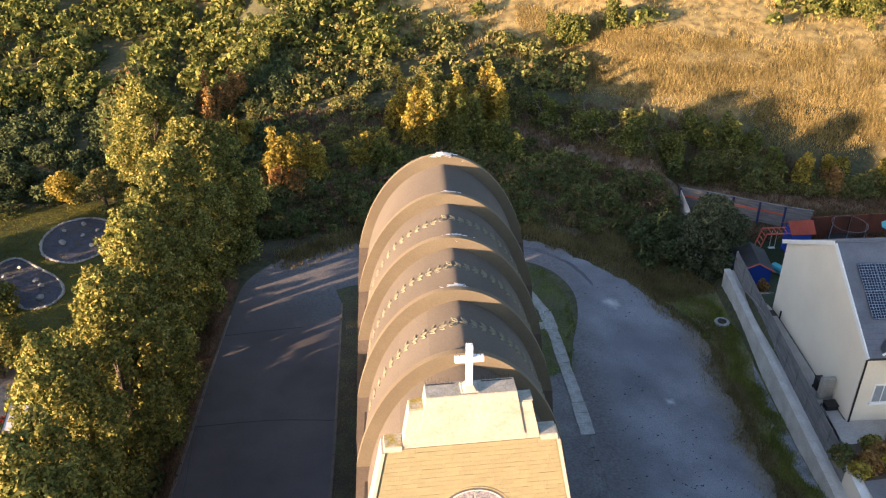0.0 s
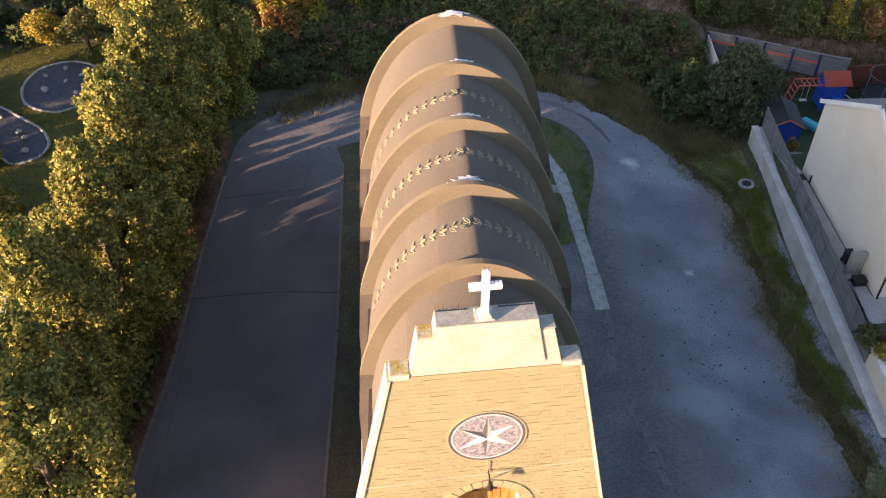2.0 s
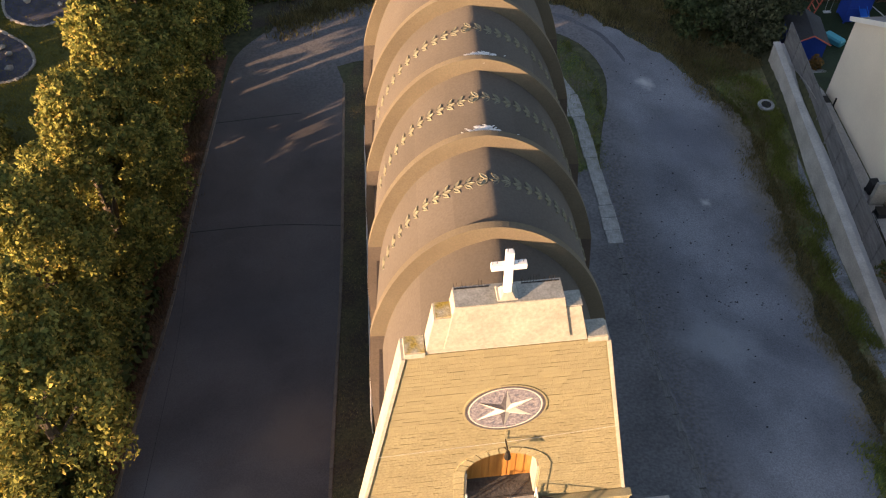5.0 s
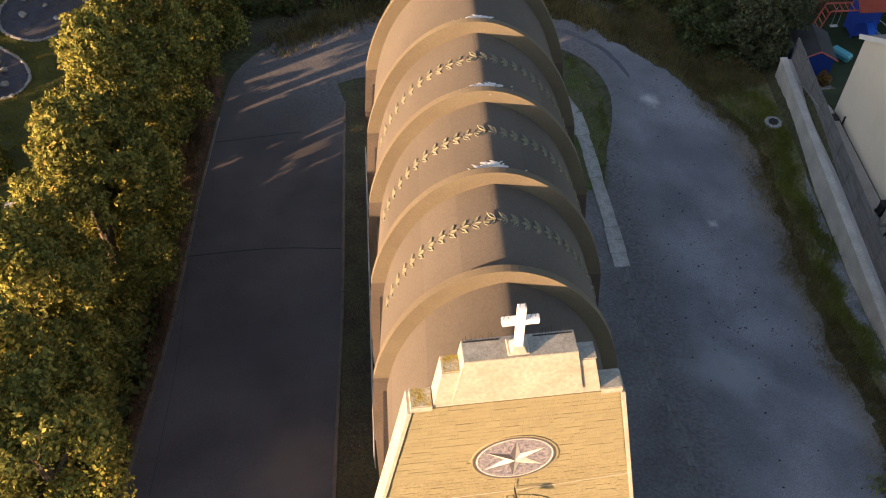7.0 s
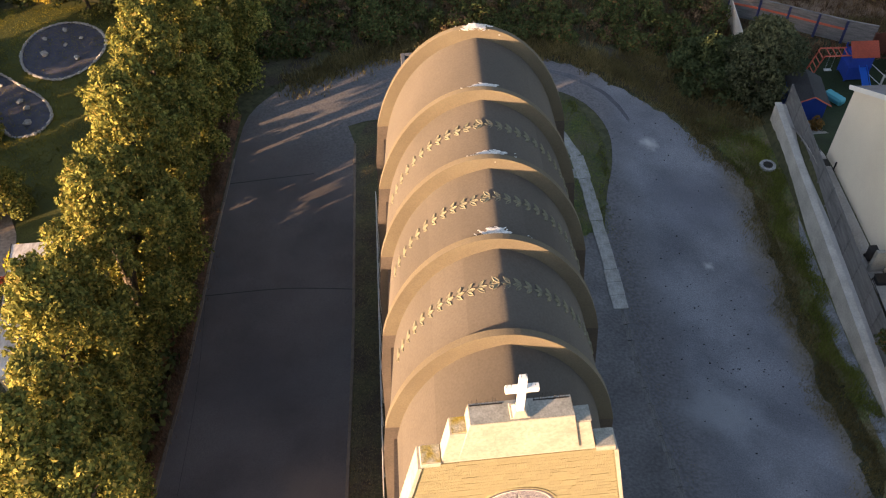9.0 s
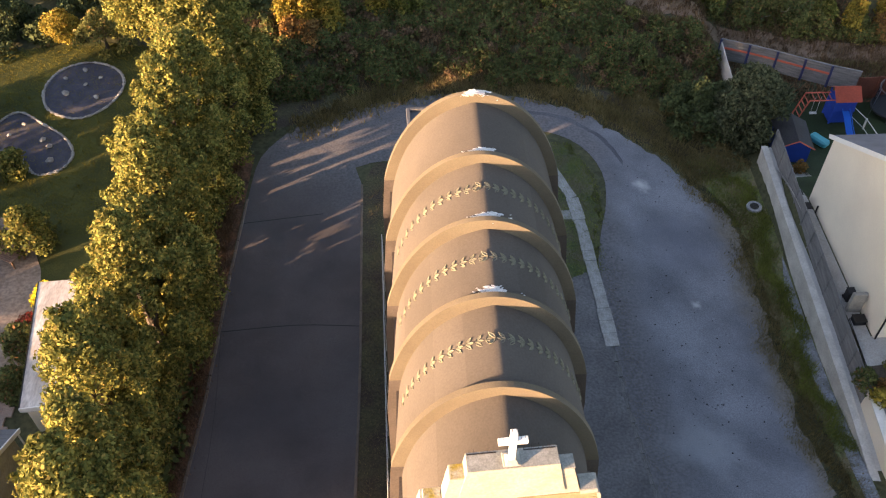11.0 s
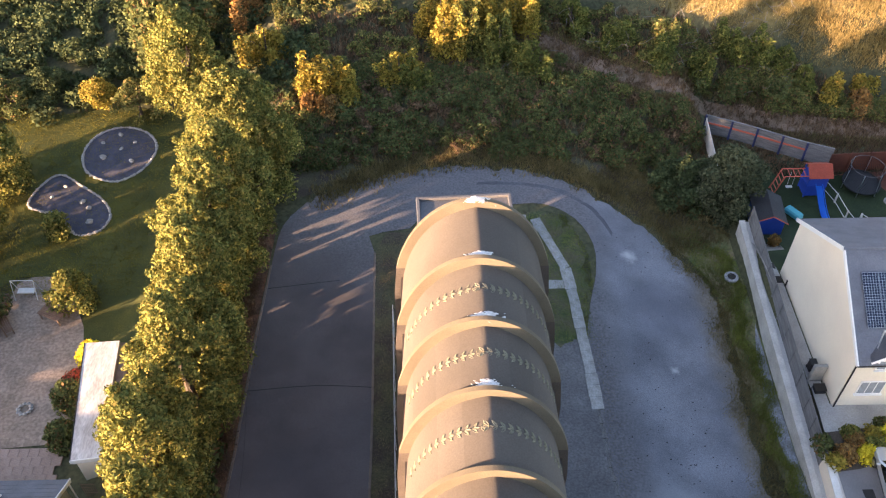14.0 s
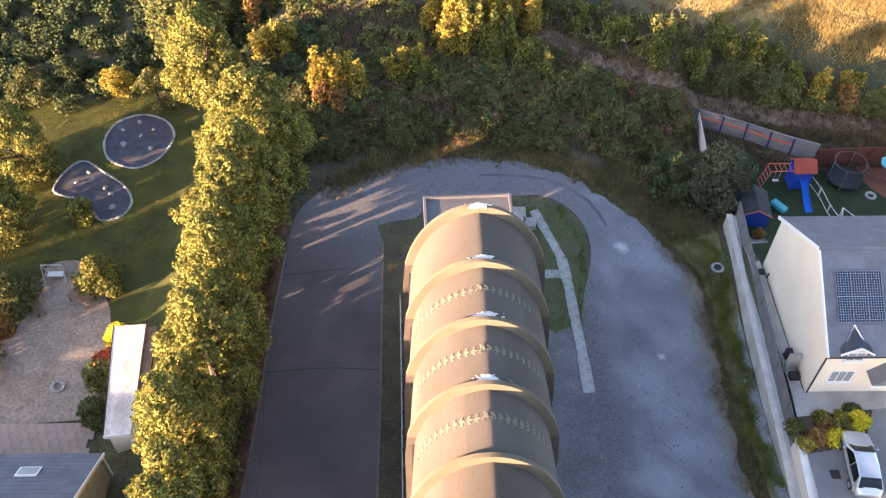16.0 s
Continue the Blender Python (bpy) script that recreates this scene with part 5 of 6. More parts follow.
M["rubber_grey"] = material("rubber_grey", (0.10, 0.09, 0.09), 0.7, None, 4, 20, 0.1, 0.1)
tx, ty = 32.2, 38.4
tz = height(tx, ty)
tramp = thing("trampoline", "round trampoline with dark safety net on grey poles", "trampoline", at=Matrix.Translation((tx, ty, tz)))
bm = bmesh.new()
bmesh.ops.create_cone(bm, cap_ends=True, segments=28, radius1=1.35, radius2=1.35, depth=0.03, matrix=Matrix.Translation((0, 0, 0.6)))
part("bed", bm, M["black"], tramp)
for zz, nm in ((0.62, "pad"), (2.3, "top_ring")):
    for i in range(20):
        a, b = 2 * math.pi * i / 20, 2 * math.pi * (i + 1) / 20
        rr_ = 1.42 if nm == "pad" else 1.3
        part(nm, bar((rr_ * math.cos(a), rr_ * math.sin(a), zz), (rr_ * math.cos(b), rr_ * math.sin(b), zz), 0.07 if nm == "pad" else 0.03, 6), M["black" if nm == "pad" else "rubber_grey"], tramp)
for i in range(6):
    a = 2 * math.pi * i / 6
    part("pole", bar((1.45 * math.cos(a), 1.45 * math.sin(a), 0), (1.32 * math.cos(a), 1.32 * math.sin(a), 2.3), 0.03, 6), M["steel"], tramp)
for i in range(48):
    a, b = 2 * math.pi * i / 48, 2 * math.pi * (i + 3) / 48
    part("net_cord", bar((1.34 * math.cos(a), 1.34 * math.sin(a), 0.65), (1.3 * math.cos(b), 1.3 * math.sin(b), 2.3), 0.011, 3), M["black"], tramp)
tub = thing("toy_tunnel", "turquoise plastic toy lying on the lawn", "toy", at=Matrix.Translation((25.9, 35.2, height(25.9, 35.2) + 0.3)) @ Matrix.Rotation(radians(35), 4, "Z"))
part("shell", box(-0.35, 0.35, -0.7, 0.7, -0.25, 0.25, 0.12), M["teal"], tub)
tyre = thing("tyre", "pale tyre lying on the play surface", "tyre", at=Matrix.Translation((33.9, 36.5, height(33.9, 36.5) + 0.12)))
for i in range(14):
    a, b = 2 * math.pi * i / 14, 2 * math.pi * (i + 1) / 14
    part("tread", bar((0.35 * math.cos(a), 0.35 * math.sin(a), 0), (0.35 * math.cos(b), 0.35 * math.sin(b), 0), 0.12, 6), M["stone_grey"], tyre)
lowf = thing("low_fence", "low timber and mesh fence dividing the back garden", "fence")
lp = [(29.2, 38.6), (29.6, 36.6), (29.7, 34.6), (29.7, 32.4), (30.6, 34.2), (31.2, 32.0)]
for i, (x, y) in enumerate(lp):
    part("post", box(x - 0.05, x + 0.05, y - 0.05, y + 0.05, height(x, y) - 0.1, height(x, y) + 1.0), M["rail_white"], lowf)
    if i:
        x0, y0 = lp[i - 1]
        for dz in (0.95, 0.15):
            part("rail", bar((x0, y0, height(x0, y0) + dz), (x, y, height(x, y) + dz), 0.035, 4), M["rail_white"], lowf)
bfence = thing("back_fence", "weathered panel fence with blue posts and a red rail", "fence")
FP = [(21.0, 44.9), (22.95, 44.05), (24.8, 43.1), (26.6, 42.1), (28.3, 41.2), (30.2, 40.4)]
for i, ((x0, y0), (x1, y1)) in enumerate(zip(FP, FP[1:])):
    zt = -2.35 + 0.0 * i
    zb = zt - 1.75
    d = Vector((x1 - x0, y1 - y0, 0)).normalized()
    for j in range(9):
        za = zb + 0.2 * j
        o = [(x0, y0), (x1, y1), (x1, y1 + 0.04), (x0, y0 + 0.04)]
        part("board", slab(o, za, za + 0.185), M["fence_wood"], bfence)
    part("post", box(x0 - 0.07, x0 + 0.07, y0 - 0.09, y0 + 0.05, zb - 0.1, zt + 0.04), M["post_blue"], bfence)
    if i < 4:
        part("rail", slab([(x0, y0 - 0.05), (x1, y1 - 0.05), (x1, y1 - 0.01), (x0, y0 - 0.01)], zt - 0.75, zt - 0.6), M["red_wood"], bfence, "red painted rail")
    part("cap", slab([(x0, y0 - 0.05), (x1, y1 - 0.05), (x1, y1 + 0.08), (x0, y0 + 0.08)], zt + 0.02, zt + 0.07), M["fence_wood"], bfence)
sfence = thing("corner_fence", "pale timber fence at the garden corner", "fence")
for i in range(5):
    a, b = Vector((21.0, 44.9, 0)).lerp(Vector((20.4, 36.5, 0)), i / 5), Vector((21.0, 44.9, 0)).lerp(Vector((20.4, 36.5, 0)), (i + 1) / 5)
    for j in range(8):
        za = -4.1 + 0.2 * j
        part("board", slab([(a.x, a.y), (b.x, b.y), (b.x + 0.05, b.y), (a.x + 0.05, a.y)], za, za + 0.19), M["concrete_pale"], sfence)
rfence = thing("red_fence", "reddish timber fence behind the trampoline", "fence")
for i in range(6):
    x0 = 30.2 + 1.6 * i
    part("panel", slab([(x0, 40.4 + 0.08 * i), (x0 + 1.55, 40.48 + 0.08 * i), (x0 + 1.55, 40.54 + 0.08 * i), (x0, 40.46 + 0.08 * i)], -4.8, -2.9), M["red_deck"], rfence)
    part("post", box(x0 - 0.06, x0 + 0.06, 40.3 + 0.08 * i, 40.44 + 0.08 * i, -5.0, -2.8), M["red_deck"], rfence)
umb = thing("garden_umbrella", "pale blue garden umbrella beside the play surface", "umbrella", at=Matrix.Translation((36.0, 38.6, height(36, 38.6))))
bm = bmesh.new()
bmesh.ops.create_cone(bm, cap_ends=False, segments=8, radius1=1.1, radius2=0.03, depth=0.5, matrix=Matrix.Translation((0, 0, 2.1)))
part("canopy", bm, M["teal"], umb)
part("pole", bar((0, 0, 0), (0, 0, 2.3), 0.03), M["rail_white"], umb)

# ---- car ----
M["car_paint"] = material("car_paint", (0.52, 0.55, 0.58), 0.25, None, 0.5, 3, 0, 0.03, metal=0.6, spec=0.6)
M["car_glass"] = material("car_glass", (0.015, 0.018, 0.02), 0.05, None, 1, 3, 0, 0.1, spec=0.9)
M["rubber"] = material("rubber", (0.02, 0.02, 0.02), 0.8, None, 4, 20, 0.1, 0.1)


def build_car():
    x, y = 23.4, 10.6
    car = thing("car", "silver hatchback car parked on the driveway", "car", at=Matrix.Translation((x, y, height(x, y) + 0.06)) @ Matrix.Rotation(radians(-6), 4, "Z"))
    bm = bmesh.new()
    # cross sections along y: half width, floor, waist, roof
    secs = [(-2.1, 0.70, 0.35, 0.62, 0.70), (-1.85, 0.84, 0.25, 0.80, 0.95), (-1.3, 0.88, 0.22, 0.92, 1.38), (-0.4, 0.88, 0.22, 0.92, 1.47), (0.3, 0.88, 0.22, 0.92, 1.42),
            (1.05, 0.87, 0.22, 0.92, 0.98), (1.75, 0.83, 0.24, 0.78, 0.84), (2.1, 0.68, 0.34, 0.60, 0.68)]
    rings = []
    for yy, w, f, s, r in secs:
        up = 0.72 if r > 1.2 else 0.9
        pts_ = [(-w * 0.92, f), (-w, (f + s) / 2), (-w * 0.98, s), (-w * up, r), (-w * up * 0.55, r + 0.03), (w * up * 0.55, r + 0.03), (w * up, r), (w * 0.98, s), (w, (f + s) / 2), (w * 0.92, f)]
        rings.append([bm.verts.new((px, yy, pz)) for px, pz in pts_])
    for p, q in zip(rings, rings[1:]):
        for i in range(10):
            bm.faces.new((p[i], p[(i + 1) % 10], q[(i + 1) % 10], q[i]))
    bm.faces.new(rings[0][::-1])
    bm.faces.new(rings[-1])
    bmesh.ops.bevel(bm, geom=bm.edges[:], offset=0.025, segments=1, affect="EDGES")
    part("body", bm, M["car_paint"], car, "silver painted body", True)

    def quad(name, pts_, label=""):
        bm = bmesh.new()
        bm.faces.new([bm.verts.new(p) for p in pts_])
        bmesh.ops.solidify(bm, geom=bm.faces[:], thickness=0.012)
        return part(name, bm, M["car_glass"], car, label)
    quad("windscreen", [(-0.58, 0.36, 1.44), (0.58, 0.36, 1.44), (0.74, 1.02, 1.02), (-0.74, 1.02, 1.02)], "dark glass windscreen")
    quad("rear_window", [(-0.58, -1.33, 1.42), (0.58, -1.33, 1.42), (0.70, -1.82, 1.0), (-0.70, -1.82, 1.0)])
    for s in (-1, 1):
        quad("side_window", [(s * 0.67, 0.25, 1.39), (s * 0.86, 0.9, 0.97), (s * 0.885, -0.35, 0.97), (s * 0.67, -0.35, 1.43)])
        quad("side_window", [(s * 0.67, -0.42, 1.43), (s * 0.885, -0.42, 0.97), (s * 0.87, -1.5, 0.97), (s * 0.67, -1.28, 1.37)])
        part("mirror", box(s * 0.97 - 0.1, s * 0.97 + 0.1, 0.72, 0.84, 0.95, 1.08, 0.03), M["car_paint"], car)
        part("headlight", box(s * 0.6 - 0.14, s * 0.6 + 0.14, 1.88, 2.0, 0.6, 0.72, 0.04), M["steel"], car)
        for yy in (-1.3, 1.3):
            wheel = part("wheel", bar((s * 0.74, yy, 0.3), (s * 0.9, yy, 0.3), 0.31, 18), M["rubber"], car)
            part("rim", bar((s * 0.885, yy, 0.3), (s * 0.915, yy, 0.3), 0.19, 12), M["steel"], wheel)
    return car


build_car()
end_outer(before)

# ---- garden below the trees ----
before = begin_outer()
M["slate_chip"] = material("slate_chippings", (0.085, 0.085, 0.11), 0.8, (0.06, 0.06, 0.08), 2.0, 14, 0.6, 0.3)
M["patio"] = material("patio_gravel", (0.33, 0.254, 0.193), 0.9, (0.243, 0.189, 0.143), 0.7, 5, 0.4, 0.35)
M["paving"] = material("paving_brick", (0.42, 0.31, 0.25), 0.85, (0.32, 0.23, 0.18), 1.0, 10, 0.3, 0.25, random_from="object")
M["pale_stone"] = material("pale_stone", (0.48, 0.46, 0.42), 0.85, (0.32, 0.30, 0.27), 3, 14, 0.3, 0.25, random_from="object")
M["shed_roof"] = material("shed_roof", (0.648, 0.621, 0.594), 0.75, (0.450, 0.405, 0.369), 1.1, 7, 0.2, 0.25, stretch=(1.5, 0.5, 1))
# skylight glass coloured pale blue in place of the sky's reflection
M["roof_glass"] = material("roof_glass", (0.40, 0.46, 0.48), 0.1, None, 1, 4, 0, 0.1, spec=0.9)
M["wood"] = material("weathered_wood", (0.22, 0.14, 0.09), 0.8, (0.15, 0.09, 0.06), 2, 14, 0.2, 0.25)
drape("garden_lawn", [(-21.4, 23.0), (-21.4, 30), (-21.4, 40), (-22.0, 50.0), (-29, 51.5), (-37, 50.0), (-46, 48.5), (-46, 27), (-34, 29), (-32.5, 31.2), (-28.6, 31.0), (-26.5, 27), (-25.6, 23)], M["lawn"], 0.05,
      label="mown garden lawn with two stone-edged beds", category="lawn")
drape("patio", smooth_line([(-32.2, 30.4), (-30.4, 31.2), (-28.7, 30.3), (-26.2, 26), (-25.4, 22), (-24.9, 16.4), (-45, 16.3), (-44, 22), (-34.0, 22.5), (-32.3, 26)], 2, True), M["patio"], 0.055, label="pinkish gravel patio behind the bungalow", category="patio")
lown = thing("brick_path", "reddish brick paving behind the bungalow", "paving", kind="structure")
brick_me = bpy.data.meshes.new("paver")
bm = box(-0.5, 0.5, -0.5, 0.5, -0.5, 0.5)
bm.to_mesh(brick_me)
bm.free()
brick_me.materials.append(M["paving"])
for i in range(20):
    for j in range(4):
        ob = new("paver", brick_me)
        ob.parent = lown
        x, y = -24.9 - 0.62 * i - 0.3 * (j % 2), 13.9 + 0.62 * j
        ob.location, ob.scale = (x, y, height(x, y) + 0.04), (0.6, 0.6, 0.12)


def stone_bed(name, label, pts, seed):
    line = smooth_line(pts, 6, True)
    drape("bed_ground", line, M["slate_chip"], 0.075, label="blue-grey slate chippings in a garden bed", category="garden bed")
    root = thing(name, label, "stone edging")
    rb = random.Random(seed)
    meshes = []
    for k in range(4):
        bm = bmesh.new()
        bmesh.ops.create_icosphere(bm, subdivisions=1, radius=0.16)
        for v in bm.verts:
            v.co += Vector((rb.uniform(-1, 1), rb.uniform(-1, 1), rb.uniform(-1, 1))) * 0.04
            v.co.z *= 0.8
        me = bpy.data.meshes.new("edge_stone")
        bm.to_mesh(me)
        bm.free()
        me.materials.append(M["pale_stone"])
        meshes.append(me)
    total, last = 0.0, Vector(line[0])
    for a, b in zip(line, line[1:] + line[:1]):
        a, b = Vector(a), Vector(b)
        n = max(1, round((b - a).length / 0.17))
        for i in range(n):
            p = a.lerp(b, i / n)
            ob = new("edge_stone", rb.choice(meshes))
            ob.parent = root
            s = rb.uniform(0.5, 0.95)
            ob.matrix_basis = Matrix.Translation((p.x, p.y, height(p.x, p.y) + 0.12)) @ Matrix.Rotation(rb.uniform(0, 6), 4, "Z") @ Matrix.Scale(s, 4)
    return meshes


BED1 = [(-28.6, 48.6), (-30.6, 47.6), (-31.3, 45.4), (-30.4, 43.0), (-27.9, 41.9), (-25.9, 43.3), (-25.2, 45.8), (-26.3, 47.8)]
BED2 = [(-32.6, 42.8), (-33.9, 41.4), (-34.3, 39.4), (-32.9, 38.6), (-31.5, 38.4), (-30.6, 37.0), (-29.4, 36.0), (-27.9, 36.5), (-27.4, 38.0), (-28.4, 39.8), (-30.3, 41.3)]
ms = stone_bed("bed_edging", "rough pale stones edging the round slate bed", BED1, 5)
stone_bed("bed_edging", "rough pale stones edging the kidney-shaped slate bed", BED2, 6)
rb = random.Random(9)
for x, y, s in ((-29.5, 44.8, 1.6), (-28.6, 47.6, 1.2), (-28.2, 45.8, 1.0), (-27.0, 44.3, 1.4), (-27.2, 46.6, 0.9), (-29.9, 46.6, 1.0), (-31.8, 41.4, 1.0), (-30.0, 39.6, 1.3), (-29.3, 38.9, 1.2), (-28.9, 37.4, 1.6), (-32.6, 40.2, 0.9)):
    st = tagged(new("boulder", ms[0]), "pale boulder set in the slate bed", "boulder", "boulders in the beds")
    st.matrix_world = Matrix.Translation((x, y, height(x, y) + 0.18)) @ Matrix.Rotation(rb.uniform(0, 6), 4, "Z") @ Matrix.Scale(s * 1.2, 4)

# long shed
lshed = thing("long_shed", "long low outbuilding with a stained white flat roof", "shed")
SZ0 = height(-23, 18) - 0.5
part("body", slab([(-23.85, 21.7), (-22.65, 13.7), (-20.6, 14.0), (-21.2, 21.9)], SZ0, -1.78), M["house_render"], lshed)
part("roof_sheet", slab([(-24.0, 21.85), (-22.75, 13.5), (-21.1, 13.7), (-21.85, 22.0)], -1.78, -1.32), M["shed_roof"], lshed, "stained pale roof sheets")
part("roof_strip", slab([(-21.83, 22.0), (-21.35, 16.0), (-20.7, 16.1), (-21.1, 21.9)], -1.78, -1.5), M["wood"], lshed, "brown timber roof strip")
part("fascia", slab([(-24.06, 21.9), (-22.81, 13.45), (-22.75, 13.45), (-24.0, 21.9)], -1.62, -1.30), M["dark_metal"], lshed, "dark edge of the roof")
part("fascia", slab([(-22.8, 13.42), (-21.1, 13.62), (-21.1, 13.68), (-22.8, 13.48)], -1.62, -1.30), M["white"], lshed)

# bungalow
bung = thing("bungalow", "bungalow with dark slate roof, skylight and white gable", "house")
BX0, BX1, BYB, BZ = -46.0, -22.7, 12.3, -1.6
part("body", box(BX0, BX1, 3.0, BYB - 0.4, -6.0, BZ), M["white_render"], bung)
part("gable", prism([(0, 0), (9.0, 0), (4.5, 2.9)], 0, 0.25), M["white_render"], bung, "white rendered gable").matrix_basis = Matrix.Translation((BX1 - 0.25, BYB - 0.4, BZ)) @ Matrix.Rotation(-math.pi / 2, 4, "Z")
rb_ = part("roof", roof_plane(BX0, BX1 + 0.15, BYB, BZ, 7.4, BZ + 3.0), M["slate"], bung, "dark slate roof slope")
part("roof", roof_plane(BX0, BX1 + 0.15, 2.5, BZ, 7.4, BZ + 3.0), M["slate"], bung, "dark slate roof slope")
part("gutter", bar((BX0, BYB + 0.06, BZ + 0.05), (BX1 + 0.15, BYB + 0.06, BZ + 0.05), 0.06, 6), M["white"], bung, "white gutter")
part("barge_board", roof_plane(BX1 + 0.15, BX1 + 0.22, BYB, BZ - 0.05, 7.4, BZ + 2.95, 0.24), M["white"], bung)
for k in range(1, 14):
    y = BYB - 0.36 * k
    z = BZ + (BYB - y) * 3.0 / (BYB - 7.4) + 0.19
    part("slate_course", bar((BX0, y, z), (BX1 + 0.1, y, z), 0.014, 3), M["slate"], rb_)
ub = Vector((0, -(BYB - 7.4), 3.0)).normalized()
nb = Vector((0, ub.z, -ub.y))
m = Matrix(((1, 0, 0, 0), (*ub, 0), (*nb, 0), (0, 0, 0, 1))).transposed()
m.translation = Vector((-26.9, BYB, BZ)) + ub * 1.6 + nb * 0.16
sk = part("skylight", box(0, 1.3, 0, 0.95, 0, 0.1, 0.01), M["white"], bung, "white framed skylight")
sk.matrix_basis = m
part("pane", box(0.1, 1.2, 0.1, 0.85, 0.1, 0.115), M["roof_glass"], sk)
part("downpipe", bar((-22.6, 12.2, -5), (-22.6, 12.2, BZ), 0.05, 6), M["white"], bung)
lumber = thing("trellis", "dark lattice panel beside the bungalow", "trellis")
for i in range(7):
    part("lath", bar((-22.3 + 0.12 * i, 12.6, -4.2), (-22.3 + 0.12 * i, 12.6, -2.4), 0.02, 4), M["wood"], lumber)
for i in range(6):
    part("lath", bar((-22.35, 12.6, -4.1 + 0.32 * i), (-21.5, 12.6, -4.1 + 0.32 * i), 0.02, 4), M["wood"], lumber)


def bench(x, y, turn_, label):
    b = thing("garden_bench", label, "bench", "benches on the patio", at=Matrix.Translation((x, y, height(x, y) + 0.06)) @ Matrix.Rotation(radians(turn_), 4, "Z"))
    for i in range(4):
        part("seat_slat", box(-0.75, 0.75, -0.25 + 0.13 * i, -0.14 + 0.13 * i, 0.42, 0.46), M["wood"], b)
    for i in range(3):
        part("back_slat", box(-0.75, 0.75, 0.3, 0.34, 0.55 + 0.15 * i, 0.65 + 0.15 * i), M["wood"], b)
    for sx in (-0.7, 0.7):
        part("leg", box(sx - 0.04, sx + 0.04, -0.25, -0.17, 0, 0.6), M["wood"], b)
        part("leg", box(sx - 0.04, sx + 0.04, 0.27, 0.35, 0, 0.98), M["wood"], b)
        part("arm_rest", box(sx - 0.05, sx + 0.05, -0.27, 0.3, 0.6, 0.64), M["wood"], b)
    return b


bench(-31.4, 26.0, 125, "weathered wooden garden bench on the gravel patio")
bench(-32.2, 28.0, 100, "weathered wooden garden bench beside the shrubs")
rt = thing("garden_table", "wooden garden table with a slatted top on the patio", "table", at=Matrix.Translation((-28.4, 26.9, height(-28.4, 26.9) + 0.06)) @ Matrix.Rotation(radians(-25), 4, "Z"))
for i in range(8):
    part("top_slat", box(-0.9, 0.9, -0.56 + 0.14 * i, -0.44 + 0.14 * i, 0.7, 0.74), M["wood"], rt)
for sx in (-0.8, 0.8):
    for sy in (-0.45, 0.45):
        part("leg", box(sx - 0.04, sx + 0.04, sy - 0.04, sy + 0.04, 0, 0.7), M["wood"], rt)
sw_ = thing("garden_swing", "pale metal garden swing seat frame", "swing seat", at=Matrix.Translation((-31.0, 29.2, height(-31, 29.2) + 0.06)))
for sx in (-0.8, 0.8):
    for sy in (-0.5, 0.5):
        part("leg", bar((sx, sy, 0), (sx, 0, 1.6), 0.03), M["rail_white"], sw_)
part("top_bar", bar((-0.8, 0, 1.6), (0.8, 0, 1.6), 0.03), M["rail_white"], sw_)
part("seat", box(-0.6, 0.6, -0.25, 0.25, 0.45, 0.55, 0.02), M["rail_white"], sw_)
well = thing("stone_planter", "round pale stone planter on the patio", "planter", at=Matrix.Translation((-28.0, 19.0, height(-28, 19) + 0.05)))
for i in range(10):
    a = 2 * math.pi * i / 10
    s = new("planter_stone", ms[0])
    s.parent = well
    s.matrix_basis = Matrix.Translation((0.4 * math.cos(a), 0.4 * math.sin(a), 0.1))
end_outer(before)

# ---- trees and scrub ----
M["hedge_leaf"] = leaf_material("hedge_leaf", (0.0616, 0.0825, 0.0242), (0.288, 0.271, 0.066), (0.407, 0.308, 0.0825))
M["scrub_leaf"] = leaf_material("scrub_leaf", (0.075, 0.092, 0.032), (0.22, 0.215, 0.066), (0.31, 0.2, 0.075))
M["dark_leaf"] = leaf_material("dark_leaf", (0.055, 0.075, 0.028), (0.158, 0.17, 0.058), (0.22, 0.12, 0.052))
M["grey_leaf"] = leaf_material("grey_leaf", (0.0432, 0.0562, 0.0288), (0.148, 0.155, 0.0828))
M["deep_leaf"] = leaf_material("deep_leaf", (0.042, 0.06, 0.026), (0.118, 0.14, 0.058))
M["gold_leaf"] = leaf_material("gold_leaf", (0.125, 0.108, 0.021), (0.42, 0.33, 0.058), (0.46, 0.29, 0.056))
M["rust_leaf"] = leaf_material("rust_leaf", (0.15, 0.09, 0.035), (0.36, 0.22, 0.075), (0.42, 0.19, 0.05))
M["gorse_leaf"] = leaf_material("gorse_leaf", (0.0552, 0.075, 0.0192), (0.193, 0.2, 0.0504), (0.267, 0.225, 0.06))
M["straw"] = leaf_material("straw", (0.16, 0.12, 0.042), (0.38, 0.29, 0.11), (0.46, 0.36, 0.16))
M["litter"] = material("leaf_litter", (0.17, 0.085, 0.045), 0.95, (0.08, 0.05, 0.03), 1.5, 9, 0.6, 0.45)
M["red_leaf"] = leaf_material("red_leaf", (0.10, 0.07, 0.03), (0.48, 0.09, 0.06))
M["lime_leaf"] = leaf_material("lime_leaf", (0.42, 0.36, 0.02), (0.80, 0.68, 0.05))
M["rust_dull"] = leaf_material("rust_dull", (0.1, 0.066, 0.042), (0.235, 0.155, 0.088))
M["bank_blade"] = leaf_material("bank_blade", (0.125, 0.108, 0.046), (0.28, 0.22, 0.098))
M["lawn_blade"] = leaf_material("lawn_blade", (0.075, 0.085, 0.016), (0.26, 0.225, 0.036))
